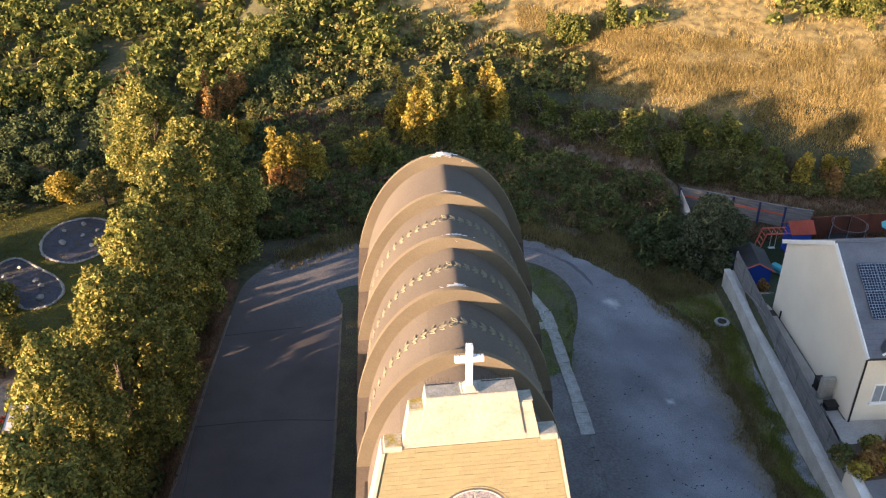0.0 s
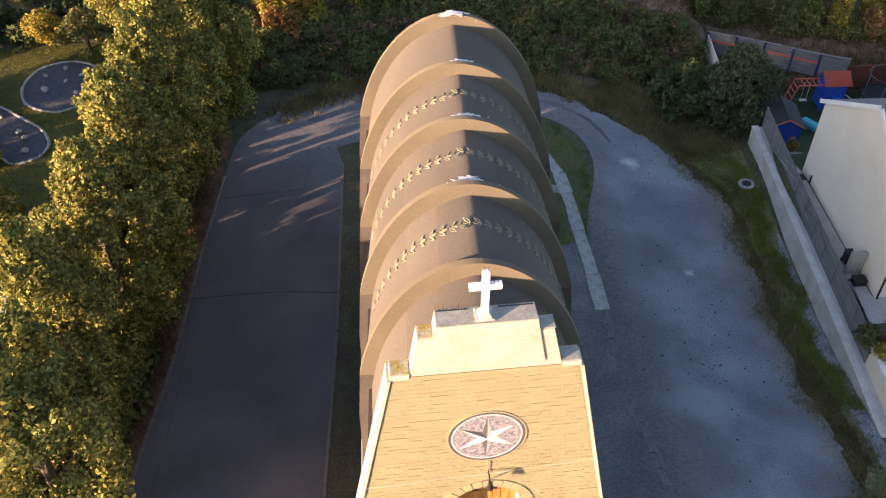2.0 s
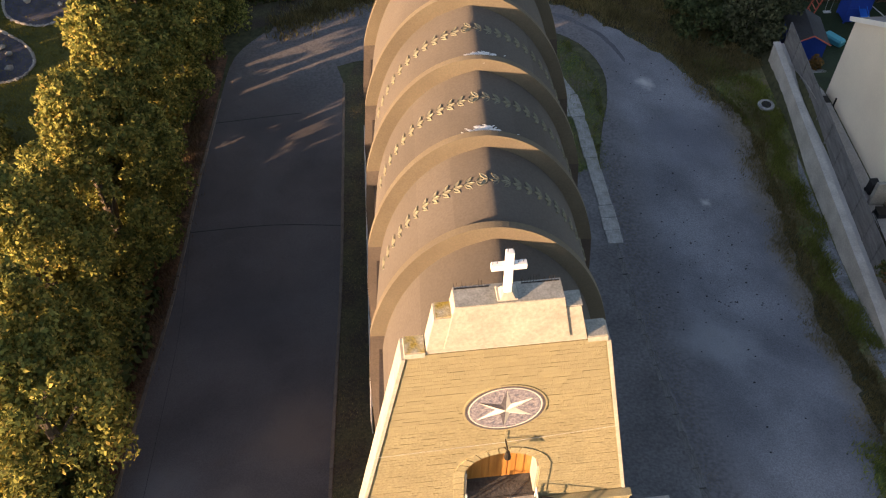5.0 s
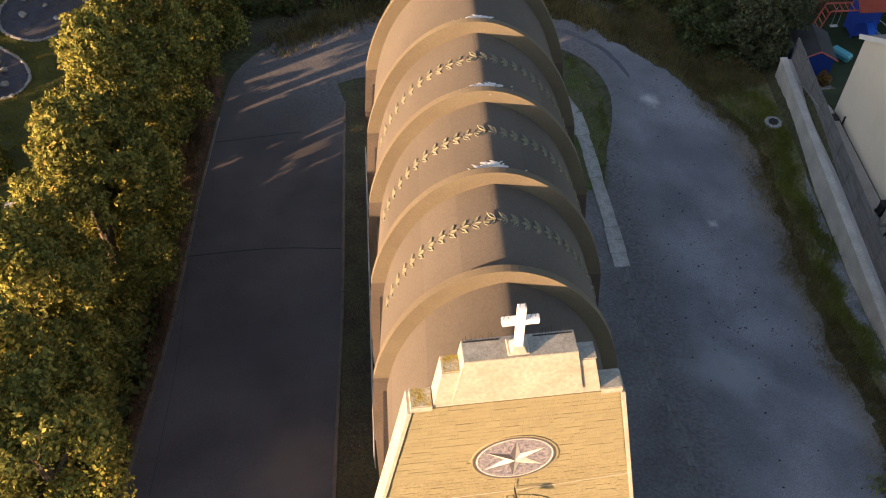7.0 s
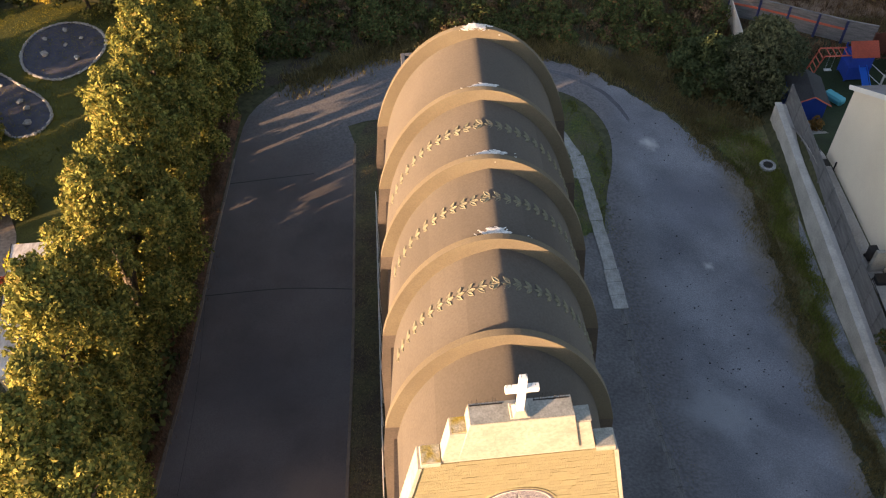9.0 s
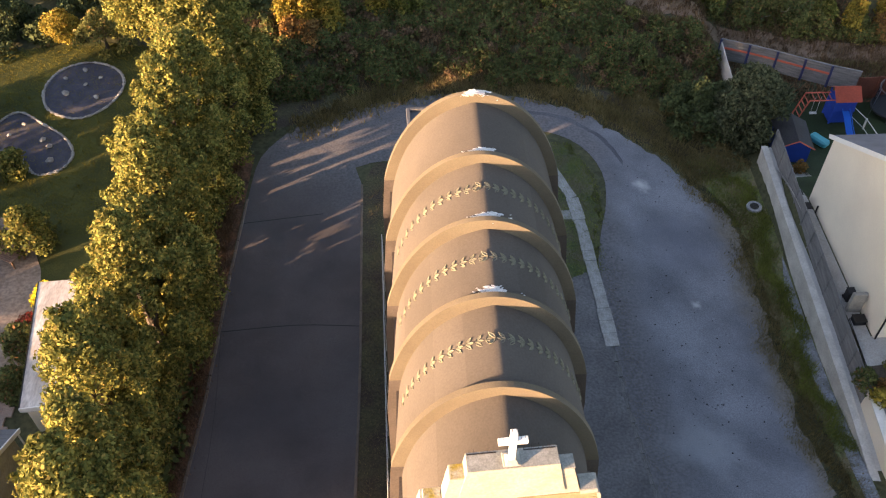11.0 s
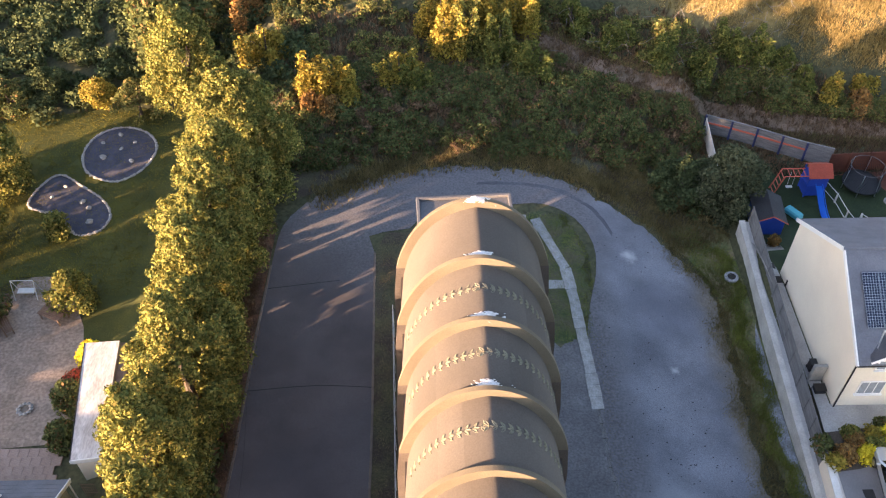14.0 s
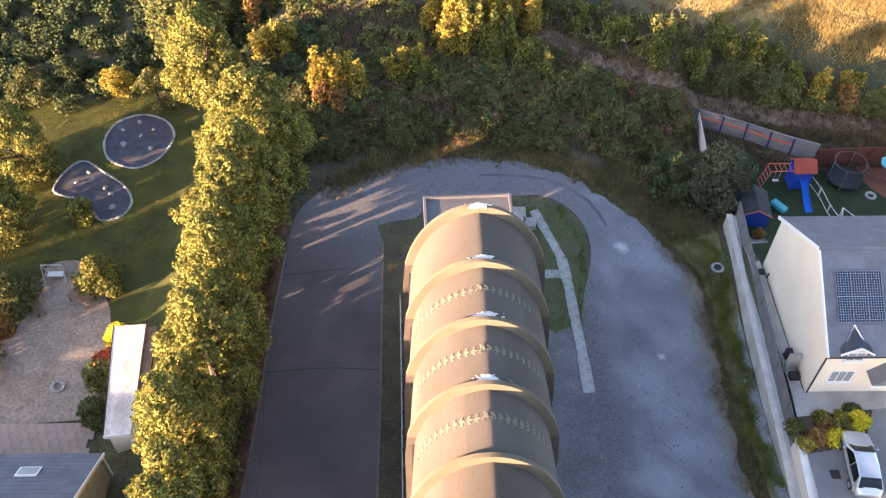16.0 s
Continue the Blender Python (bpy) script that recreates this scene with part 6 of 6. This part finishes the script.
M["green_blade"] = leaf_material("green_blade", (0.12, 0.15, 0.036), (0.27, 0.285, 0.07))
rr = random.Random(4)
y, k = 3.4, 0
while y < 31:
    tall = 10.6 + rr.uniform(-1.9, 1.3) - 0.03 * y
    wide = (1.72 + 0.042 * max(0.0, y)) * rr.uniform(0.82, 1.15)
    cx = -15.4 + 0.006 * y
    if k == 0:
        tall, wide, cx = 9.4, 2.5, -14.3
    make_tree("hedge_tree", cx + rr.uniform(-0.6, 0.45), y, tall, wide, M["hedge_leaf"], 100 + k,
              "tall dense leafy tree in the row beside the car park", 0.093, "row of trees beside the car park", 0.1 if y < 17 else 0.2, 96, (0.3, 0.72))
    y += rr.uniform(2.5, 3.1)
    k += 1
# shrubs added to block the low sun; gaps between them shape the light streaks
for y0, y1 in ((1.5, 19.2), (22.0, 25.0), (29.6, 36.0)):
    for j in range(int((y1 - y0) / 1.15)):
        make_tree("undergrowth_bush", -14.9 + rr.uniform(-0.5, 0.4), y0 + 1.15 * j + 0.5, rr.uniform(2.2, 3.0), 0.95, M["dark_leaf"], 630 + int(y0 * 3) + j, "dark shrub added below the row of trees to block low sun", 0.2, "undergrowth below the trees", 0.08, 12, (0.5, 0.75))
# low shrubs added in the gaps, setting where each streak of light begins
for x, y, tall in ((-14.5, 19.9, 1.1), (-14.5, 20.7, 1.1), (-14.5, 26.0, 0.55), (-14.6, 27.2, 1.2), (-14.5, 28.3, 0.55)):
    make_tree("undergrowth_bush", x, y, tall, 0.7, M["dark_leaf"], 700 + int(y * 2), "low shrub added below the row of trees to shape light streaks", 0.12, "undergrowth below the trees", 0.08, 14 if y > 22 else 40, (0.2, 0.3))
for j in range(16):
    make_tree("roadside_bush", rr.uniform(-17.5, -13.4), rr.uniform(-6.0, 1.6), rr.uniform(1.6, 2.8), 0.9, M["gold_leaf" if j % 3 == 0 else "gorse_leaf"], 720 + j, "olive and golden scrubby bush beside the row of trees", 0.13, "bushes at the end of the trees", stems=5)
drape("leaf_litter", [(-14.8, -4), (-14.8, 33), (-12.6, 31), (-12.75, 27), (-13.0, 21), (-13.1, 15), (-13.1, 8), (-13.0, 1), (-13.1, -4)], M["litter"], 0.05, label="rusty fallen leaves below the row of trees", category="leaf litter")
make_tree("tree", -15.1, 34.9, 9.6, 3.7, M["hedge_leaf"], 200, "large full tree at the end of the row, turning yellow", 0.1, count=170, lump=(0.45, 0.95), low=0.03, taper=0.42)
make_tree("tree", -20.0, 42.6, 11.6, 2.6, M["hedge_leaf"], 201, "tall tree behind the garden, turning yellow", 0.1, count=110, lump=(0.45, 0.95), low=0.36, taper=0.5)
make_tree("tree", -23.6, 52.5, 9.0, 3.2, M["dark_leaf"], 202, "dark green tree behind the garden", 0.24, count=60)
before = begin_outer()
# trees and shrubs of the garden
for x, y, tall, wide, mat, lab in ((-37.0, 41.4, 7.4, 2.7, "hedge_leaf", "broad leafy tree at the edge of the lawn"), (-36.6, 34.4, 6.4, 2.3, "hedge_leaf", "yellowing garden tree at the edge of the lawn"),
                                   (-27.3, 28.3, 3.0, 1.5, "hedge_leaf", "small garden tree beside the patio"), (-33.3, 26.6, 3.0, 1.6, "dark_leaf", "dark shrub beside the patio"),
                                   (-37.8, 27.6, 4.2, 1.8, "gold_leaf", "yellow shrub at the edge of the lawn"),
                                   (-31.2, 51.6, 3.0, 1.3, "gold_leaf", "yellow autumn shrub above the lawn"), (-27.4, 50.4, 3.6, 2.2, "scrub_leaf", "rounded green shrub above the lawn"),
                                   (-36.0, 53.0, 3.0, 2.0, "deep_leaf", "dark green shrub above the lawn"), (-39.0, 51.2, 3.0, 2.0, "dark_leaf", "brownish twiggy shrub above the lawn"),
                                   (-24.9, 19.2, 2.2, 0.8, "dark_leaf", "dark shrub against the long shed"), (-24.7, 16.5, 1.8, 0.7, "dark_leaf", "dark shrub against the long shed"),
                                   (-25.0, 20.9, 1.2, 0.5, "red_leaf", "small red-flowering shrub against the long shed"), (-24.6, 23.0, 1.5, 0.5, "lime_leaf", "bright lime-green clipped shrub"), (-33.5, 20.5, 2.2, 1.4, "dark_leaf", "dark shrub bordering the patio"),
                                   (-34.0, 23.6, 2.0, 1.3, "rust_leaf", "red-leaved shrub bordering the patio")):
    make_tree("shrub" if tall < 4 else "garden_tree", x, y, tall, wide, M[mat], int(abs(x * 7 + y * 3)), lab, 0.11, count=34 if tall < 4 else 80, lump=(0.35, 0.7) if tall < 4 else (0.45, 0.85), low=0.08)
make_tree("clipped_shrub", -30.8, 36.2, 2.3, 0.9, M["hedge_leaf"], 77, "clipped bushy shrub between the garden beds", 0.13, count=24, lump=(0.4, 0.55), low=0.1)
# house front bed
for x, y, s, mat in ((20.3, 13.2, 0.8, "dark_leaf"), (21.4, 12.6, 0.9, "rust_leaf"), (22.3, 13.5, 0.8, "rust_leaf"), (23.2, 13.2, 0.8, "hedge_leaf"), (23.4, 13.9, 0.7, "gold_leaf"), (24.3, 13.8, 0.95, "lime_leaf"),
                     (22.7, 12.6, 0.75, "lime_leaf"), (20.6, 12.2, 0.6, "gold_leaf"), (22.2, 14.0, 0.6, "hedge_leaf"), (24.3, 14.6, 0.5, "dark_leaf")):
    make_tree("flower_bush", x, y, 1.0 * s, 0.58 * s, M[mat], int(x * 31 + y * 7), {"lime_leaf": "bright yellow flowering bush in the front bed", "gold_leaf": "golden low bush in the front bed"}.get(mat, "low green bush in the front bed"), 0.1, "bushes in the front bed", count=16, lump=(0.25, 0.4), low=0.1)
make_tree("potted_shrub", 22.7, 31.0, 1.1, 0.36, M["rust_leaf"], 61, "small reddish shrub beside the playhouse", 0.09, count=12, lump=(0.18, 0.28))
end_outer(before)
# big dark tree by the boundary
make_tree("tree", 19.5, 33.5, 5.4, 2.4, M["grey_leaf"], 300, "grey-green spreading tree beside the boundary fence", 0.115, count=90, lump=(0.4, 0.8), low=0.06)
make_tree("tree", 16.4, 34.2, 3.6, 2.2, M["deep_leaf"], 301, "dark bushy tree beside the track", 0.115, count=60, lump=(0.35, 0.7), low=0.06)
# upright wild bushes, some of them golden
CHURCH_SIDE = ((-11.0, 43.7, 4.6, 1.0, "gold_leaf", "tall golden autumn bush above the track"), (-9.5, 43.7, 3.8, 1.1, "gold_leaf", "tall golden autumn bush above the track"), (-8.2, 43.2, 3.0, 1.0, "gold_leaf", "golden autumn bush above the track"),
               (-9.5, 42.1, 1.8, 1.1, "rust_leaf", "russet autumn bush above the track"), (-10.8, 42.3, 1.6, 0.9, "rust_leaf", "russet autumn bush above the track"),
               (-15.0, 48.5, 4.0, 1.8, "gold_leaf", "golden bush in the scrub"), (-4.2, 45.2, 3.4, 1.3, "gold_leaf", "yellow-green bush behind the church"), (-2.8, 44.4, 2.6, 1.1, "gorse_leaf", "yellow-green bush behind the church"),
                                   (1.6, 49.0, 5.4, 1.6, "hedge_leaf", "tall pale olive bush behind the church"), (3.2, 51.4, 5.8, 1.8, "gold_leaf", "tall golden autumn bush behind the church"), (5.6, 52.2, 5.4, 1.7, "gold_leaf", "golden autumn bush behind the church"),
                                   (-0.6, 48.6, 4.6, 1.6, "gold_leaf", "golden autumn bush behind the church"), (3.8, 47.8, 4.4, 1.6, "gorse_leaf", "green bush behind the church"), (6.3, 46.4, 3.4, 1.5, "gorse_leaf", "green bush behind the church"),
                                   (-0.8, 52.0, 4.4, 1.6, "gold_leaf", "golden autumn bush behind the church"))
GARDEN_SIDE = ((20.6, 48.4, 3.0, 1.1, "gorse_leaf", "upright yellow-green bush above the gardens"), (23.2, 50.2, 2.6, 1.2, "gorse_leaf", "green gorse bush above the gardens"),
               (25.3, 49.6, 2.4, 1.2, "gorse_leaf", "yellow-tipped gorse bush above the gardens"), (27.6, 48.6, 2.4, 1.1, "gorse_leaf", "yellow-tipped gorse bush above the gardens"), (29.2, 47.4, 2.2, 1.0, "gorse_leaf", "green gorse bush above the gardens"),
               (31.4, 46.6, 2.2, 1.0, "gold_leaf", "pale gold bush above the gardens"), (33.4, 45.8, 2.0, 1.2, "rust_leaf", "bleached twiggy bush above the gardens"), (34.6, 47.2, 1.8, 0.9, "gold_leaf", "golden bush above the gardens"),
               (23.0, 46.8, 2.2, 1.3, "dark_leaf", "dark green bush above the gardens"), (26.4, 46.6, 2.0, 1.2, "dark_leaf", "dark green bush above the gardens"), (17.6, 48.2, 2.4, 1.3, "gorse_leaf", "green gorse bush above the gardens"), (13.6, 50.4, 2.4, 1.3, "gorse_leaf", "green gorse bush above the gardens"),
               (10.2, 52.4, 2.6, 1.4, "gorse_leaf", "green gorse bush above the gardens"), (38.4, 45.8, 2.0, 1.2, "gold_leaf", "golden bush above the gardens"),
               (-17.0, 56.0, 4.0, 2.0, "rust_leaf", "russet bush in the scrub"), (-15.0, 62.0, 3.5, 1.8, "gorse_leaf", "gorse bush in the scrub"),
               (14.4, 64.2, 2.6, 2.0, "gorse_leaf", "green gorse bush in the dry field"), (19.2, 65.2, 2.8, 1.4, "gorse_leaf", "green gorse bush in the dry field"), (43.5, 66.0, 4.2, 4.4, "gorse_leaf", "broad green thicket in the dry field"))
for x, y, tall, wide, mat, lab in CHURCH_SIDE + GARDEN_SIDE:
    make_tree("autumn_bush" if mat in ("gold_leaf", "rust_leaf") else "wild_bush", x, y, tall, wide, M[mat], int(abs(x * 13 + y * 5)), lab, 0.12, cover=0.85, stems=int(4 + wide * wide * 1.8))

M["lane"] = material("lane", (0.25, 0.165, 0.11), 0.95, (0.17, 0.12, 0.075), 0.7, 8, 0.5, 0.35)
lane_line = smooth_line(LANE, 5)
drape("dirt_lane", ragged([(x, y + 0.95) for x, y in lane_line], 0.7, 3) + ragged([(x - 0.3, y - 0.95) for x, y in lane_line[::-1]], 0.7, 7), M["lane"], 0.05, label="brown trodden lane through the scrub", category="lane")


def off_lane(x, y):
    away = y - float(lane_y(x))
    return away > 1.3 or away < -2.3 or not 4 < x < 46


def inside_wild(x, y):
    if y < 37.0 or (x < -16.5 and y < 49.0 + 0.34 * min(0.0, x + 28)) or (x > 19 and y < 44.0 - 0.3 * (x - 20)):
        return False
    if -9 < x < 15 and y < 37.0 + 1.1 * math.cos((x - 1) / 9):
        return False
    return off_lane(x, y)


def thicket(name, label, count, pick, mat, rad, size, seed, cover=0.85, flat=0.8):
    rng = np.random.default_rng(seed)
    blobs = []
    tries = 0
    while len(blobs) < count and tries < count * 30:
        tries += 1
        x, y, f = pick(rng)
        if not inside_wild(x, y):
            continue
        r = rng.uniform(*rad) * f
        z = height(x, y)
        for _ in range(3):
            q = r * rng.uniform(0.5, 0.8)
            blobs.append((x + rng.normal(0, r * 0.5), y + rng.normal(0, r * 0.5), z + r * rng.uniform(0.2, 0.75) * flat, q))
    p, d = crown_points(rng, blobs, size, cover)
    ob = quick_mesh(name, leaves(rng, p, d, size, 1.0), 4, mat)
    return tagged(ob, label, "scrub", "", "stuff")


thicket("bramble", "dark tangled brambles on the bank behind the church", 1700, lambda g_: (g_.uniform(-14, 23), 37.0 + 10.5 * g_.random() ** 1.1, 1.0), M["dark_leaf"], (0.3, 0.75), 0.105, 1)
thicket("russet_scrub", "russet dying bracken among the brambles", 620, lambda g_: (g_.uniform(-14, 23), g_.uniform(37, 47), 0.8), M["rust_dull"], (0.3, 0.75), 0.10, 2, 0.7)
thicket("scrub", "mixed green scrub above the gardens", 1900, lambda g_: (lambda x_: (x_, 44 + (max(46, min(66, 60 - 0.42 * x_)) - 44) * g_.random(), 1.0))(g_.uniform(-22, 60)), M["scrub_leaf"], (0.3, 0.8), 0.11, 3, 0.8)
thicket("gorse", "lit green gorse covering the far slope", 2000, lambda g_: (lambda y_: (g_.uniform(-70, -4 + max(0, 78 - y_) * 0.2), y_, 1.0))(62 + 50 * g_.random() ** 1.2), M["gorse_leaf"], (0.9, 1.8), 0.27, 4, 0.7)
# the dark leaf colour here stands in for shade over this slope
thicket("dull_scrub", "green scrub beyond the garden, coloured darker to show shade", 1000, lambda g_: (g_.uniform(-52, -12), 43 + 20 * g_.random() ** 0.8, 0.9), M["deep_leaf"], (0.6, 1.4), 0.17, 24, 0.75)
thicket("upper_scrub", "dark green scrub covering the slope below the dry field", 330, lambda g_: (lambda x_: (x_, 56 + (70 - 0.55 * max(0.0, x_ + 2) - 56) * g_.random(), 1.0))(g_.uniform(-14, 15)), M["scrub_leaf"], (0.6, 1.2), 0.19, 25, 0.75)
thicket("gorse_scatter", "scattered gorse clumps in the dry field", 240, lambda g_: (g_.uniform(-8, 80), 62 + 60 * g_.random() ** 1.3, g_.uniform(0.5, 1.1)), M["gorse_leaf"], (0.7, 1.6), 0.28, 5, 0.7)
thicket("far_gorse", "green scrub on the hillside beyond the field", 260, lambda g_: (g_.uniform(-90, 110), g_.uniform(112, 170), 1.6), M["gorse_leaf"], (1.4, 2.4), 0.55, 6, 0.7)


def tussocks(name, label, count, pick, mat, tall, seed, broad=1.0):
    """Grass tufts: fans of upright blades."""
    rng = np.random.default_rng(seed)
    pts = np.array([p for p in (pick(rng) for _ in range(count))])
    blades = 7
    base = np.repeat(pts, blades, 0)
    k = len(base)
    base = base + rng.normal(0, 0.13, (k, 2))
    z = land(base[:, 0], base[:, 1])
    a = rng.uniform(0, 2 * np.pi, k)
    h = rng.uniform(0.5, 1.2, k) * tall
    lean = rng.normal(0, 0.35, (k, 2)) * h[:, None]
    w = 0.12 * broad * tall
    side = np.stack([np.cos(a), np.sin(a)], 1) * w
    b0 = np.column_stack([base - side, z - 0.15])
    b1 = np.column_stack([base + side, z - 0.15])
    t = np.column_stack([base + lean, z + h])
    ob = quick_mesh(name, np.stack([b0, b1, t], 1), 3, mat)
    return tagged(ob, label, "grass", "", "stuff")


tussocks("dry_grass", "dry straw-coloured grass tufts over the hillside field", 15000, lambda g_: (lambda x_: (x_, max(50.0, 65 - 0.47 * x_) + 70 * g_.random() ** 1.3))(g_.uniform(-6, 80)), M["straw"], 0.36, 7)
tussocks("field_edge_grass", "dense dry grass along the lower edge of the field", 15000, lambda g_: (lambda x_: (x_, max(49.0, 63 - 0.45 * x_) + g_.normal(0, 0.8) + 11 * g_.random()))(g_.uniform(10, 48)), M["straw"], 0.3, 27)
tussocks("corner_scrub_grass", "brown and green rough grass between the track and the boundary tree", 2600, lambda g_: (lambda a, r: (1 + r * math.sin(a), 22 + r * math.cos(a)))(g_.uniform(0.6, 1.15), 15.6 + 4.5 * g_.random()), M["bank_blade"], 0.3, 28)
tussocks("verge_corner_grass", "rough green grass at the corner of the verge", 1400, lambda g_: (lambda a, r: (1 + r * math.sin(a), 22 + r * math.cos(a)))(g_.uniform(1.05, 1.4), 15.9 + 2.2 * g_.random()), M["green_blade"], 0.2, 29)
tussocks("bank_grass", "yellowing tall grass along the track", 2600, lambda g_: (lambda a: (1 + 15.5 * math.sin(a) + g_.normal(0, 0.5), 22 + 15.9 * math.cos(a) + g_.normal(0.2, 0.7)))(g_.uniform(-0.75, 0.75)), M["bank_blade"], 0.4, 8)
tussocks("verge_grass", "weedy grass along the boundary wall", 2600, lambda g_: (lambda y_: (17.2 + 0.03 * (y_ - 15) + g_.normal(0, 0.5), y_))(g_.uniform(3, 30)), M["bank_blade"], 0.2, 9)
tussocks("strip_tufts", "rough grass along the church wall", 1300, lambda g_: (g_.uniform(-5.3, -4.0), g_.uniform(1.5, 29)), M["bank_blade"], 0.16, 10)
tussocks("patch_tufts", "grass behind the church", 3200, lambda g_: (lambda y_: (g_.uniform(3.9, 8.0) if y_ < 24 else g_.uniform(4.5, 8.6 - 0.3 * max(0.0, y_ - 27.5)), y_))(g_.uniform(20.2, 31.4)), M["green_blade"], 0.16, 11)
tussocks("edge_weeds", "weeds and fallen leaves along the foot of the trees", 3000, lambda g_: (-13.7 + g_.normal(0, 0.3), g_.uniform(0, 33)), M["rust_dull"], 0.25, 12)
tussocks("yard_weeds", "patchy green and yellow weeds creeping over the edge of the gravel", 2600, lambda g_: (lambda y_: (16.35 + 0.03 * (y_ - 5) - max(0, y_ - 25) * 0.62 + g_.normal(0, 0.45) + 0.5 * math.sin(y_ * 1.1), y_))(g_.uniform(3, 33)), M["bank_blade"], 0.22, 13)
tussocks("path_weeds", "weeds along the edge of the stone path", 900, lambda g_: (lambda y_: (8.1 + g_.normal(0, 0.3), y_))(g_.uniform(1, 21)), M["bank_blade"], 0.1, 14)
tussocks("green_weeds", "clumps of green weeds on the verge", 3000, lambda g_: (lambda y_: (17.8 + 0.035 * (y_ - 15) + 0.3 * math.sin(y_ * 0.8) + 0.25 * math.sin(y_ * 2.3) + g_.normal(0, 0.24), y_))(g_.uniform(9, 29)), M["green_blade"], 0.26, 15)
tussocks("lane_grass", "dead grass beside the brown lane", 5200, lambda g_: (lambda x_: (x_, float(lane_y(x_)) + g_.choice((-1, 1)) * (1.1 + abs(g_.normal(0, 0.7)))))(g_.uniform(5, 44)), M["bank_blade"], 0.3, 16)
tussocks("bracken", "dead brown bracken and grass between the brambles", 9000, lambda g_: (lambda x_: (x_, 37.6 + (min(54.0, 61 - 0.42 * x_) - 37.6) * g_.random()))(g_.uniform(-14, 40)), M["rust_dull"], 0.42, 18)
tussocks("lawn_grass", "short mown grass of the garden lawn", 12000, lambda g_: (lambda p_: p_)((g_.uniform(-41, -20.6), g_.uniform(27, 47.5))), M["lawn_blade"], 0.14, 19, 3.0)
# dead branches in the scrub
rt_ = random.Random(31)
bm = bmesh.new()
for i in range(110):
    x, y = rt_.uniform(4, 30), rt_.uniform(46, 53)
    if not inside_wild(x, y):
        continue
    p = Vector((x, y, height(x, y) + rt_.uniform(0.3, 1.0)))
    d = Vector((rt_.gauss(0, 1), rt_.gauss(0, 1), rt_.uniform(0, 1.0))).normalized()
    for _ in range(3):
        q = p + d * rt_.uniform(0.3, 0.6)
        add_bar(bm, p, q, 0.022, 4, 0.016)
        p, d = q, (d + Vector((rt_.gauss(0, 0.5), rt_.gauss(0, 0.5), rt_.gauss(0, 0.3)))).normalized()
M["dead_wood"] = material("dead_wood", (0.25, 0.22, 0.185), 0.9, (0.17, 0.15, 0.125), 2, 12, 0.3, 0.2)
tagged(part("dead_branches", bm, M["dead_wood"]), "bleached dead branches lying in the scrub", "branches", "", "stuff")
tussocks("corner_grass", "lush green grass beside the gravel entrance", 2200, lambda g_: (15.9 + g_.normal(0, 0.7), g_.uniform(-3.5, 3.6)), M["green_blade"], 0.28, 17)

# ---- the stones of the church front ----
stone_me = bpy.data.meshes.new("stone_block")
bm = box(-0.5, 0.5, -0.5, 0.5, -0.5, 0.5)
bmesh.ops.bevel(bm, geom=[e for e in bm.edges], offset=0.02, segments=1, affect="EDGES")
bm.to_mesh(stone_me)
bm.free()
stone_me.materials.append(M["stone"])
rs = random.Random(21)
blocks = []
z = 6.34
while z < 14.55:
    h = 0.17
    half = front_half(z + h) - 0.02
    x = FC - half
    first = rs.uniform(0.15, 0.4)
    while x < FC + half - 0.05:
        w = min(first if x < FC - half + 0.01 else rs.uniform(0.16, 0.5), FC + half - x)
        cx, cz = x + w / 2, z + h / 2
        if math.hypot(cx - SX, cz - SZ) > SR - 0.1:
            if not (abs(cx - DOOR_X) < 1.36 + w / 2 and cz < DOOR_SPRING) and math.hypot(cx - DOOR_X, cz - DOOR_SPRING) > 1.42 + w * 0.35:
                blocks.append((cx, cz, w, h))
        x += w
    z += h
blocks.sort(key=lambda q: -q[1])
rest = bmesh.new()
for i, (cx, cz, w, h) in enumerate(blocks):
    proud = 0.003 + rs.uniform(0, 0.003) + (0.008 if rs.random() < 0.2 else 0.0)
    if i < 300:
        ob = new("stone", stone_me)
        ob.parent = front
        ob.location, ob.scale = (cx, 0.05 - proud / 2, cz), (w - 0.004, proud + 0.02, h - 0.004)
    else:
        add_box(rest, cx - w / 2 + 0.004, cx + w / 2 - 0.004, 0.05 - proud, 0.06, cz - h / 2 + 0.004, cz + h / 2 - 0.004)
me = bpy.data.meshes.new("stonework")
rest.to_mesh(me)
rest.free()
me.materials.append(M["stone"])
sw = tagged(new("stonework", me), "", "", "", "stuff")
sw.parent = front
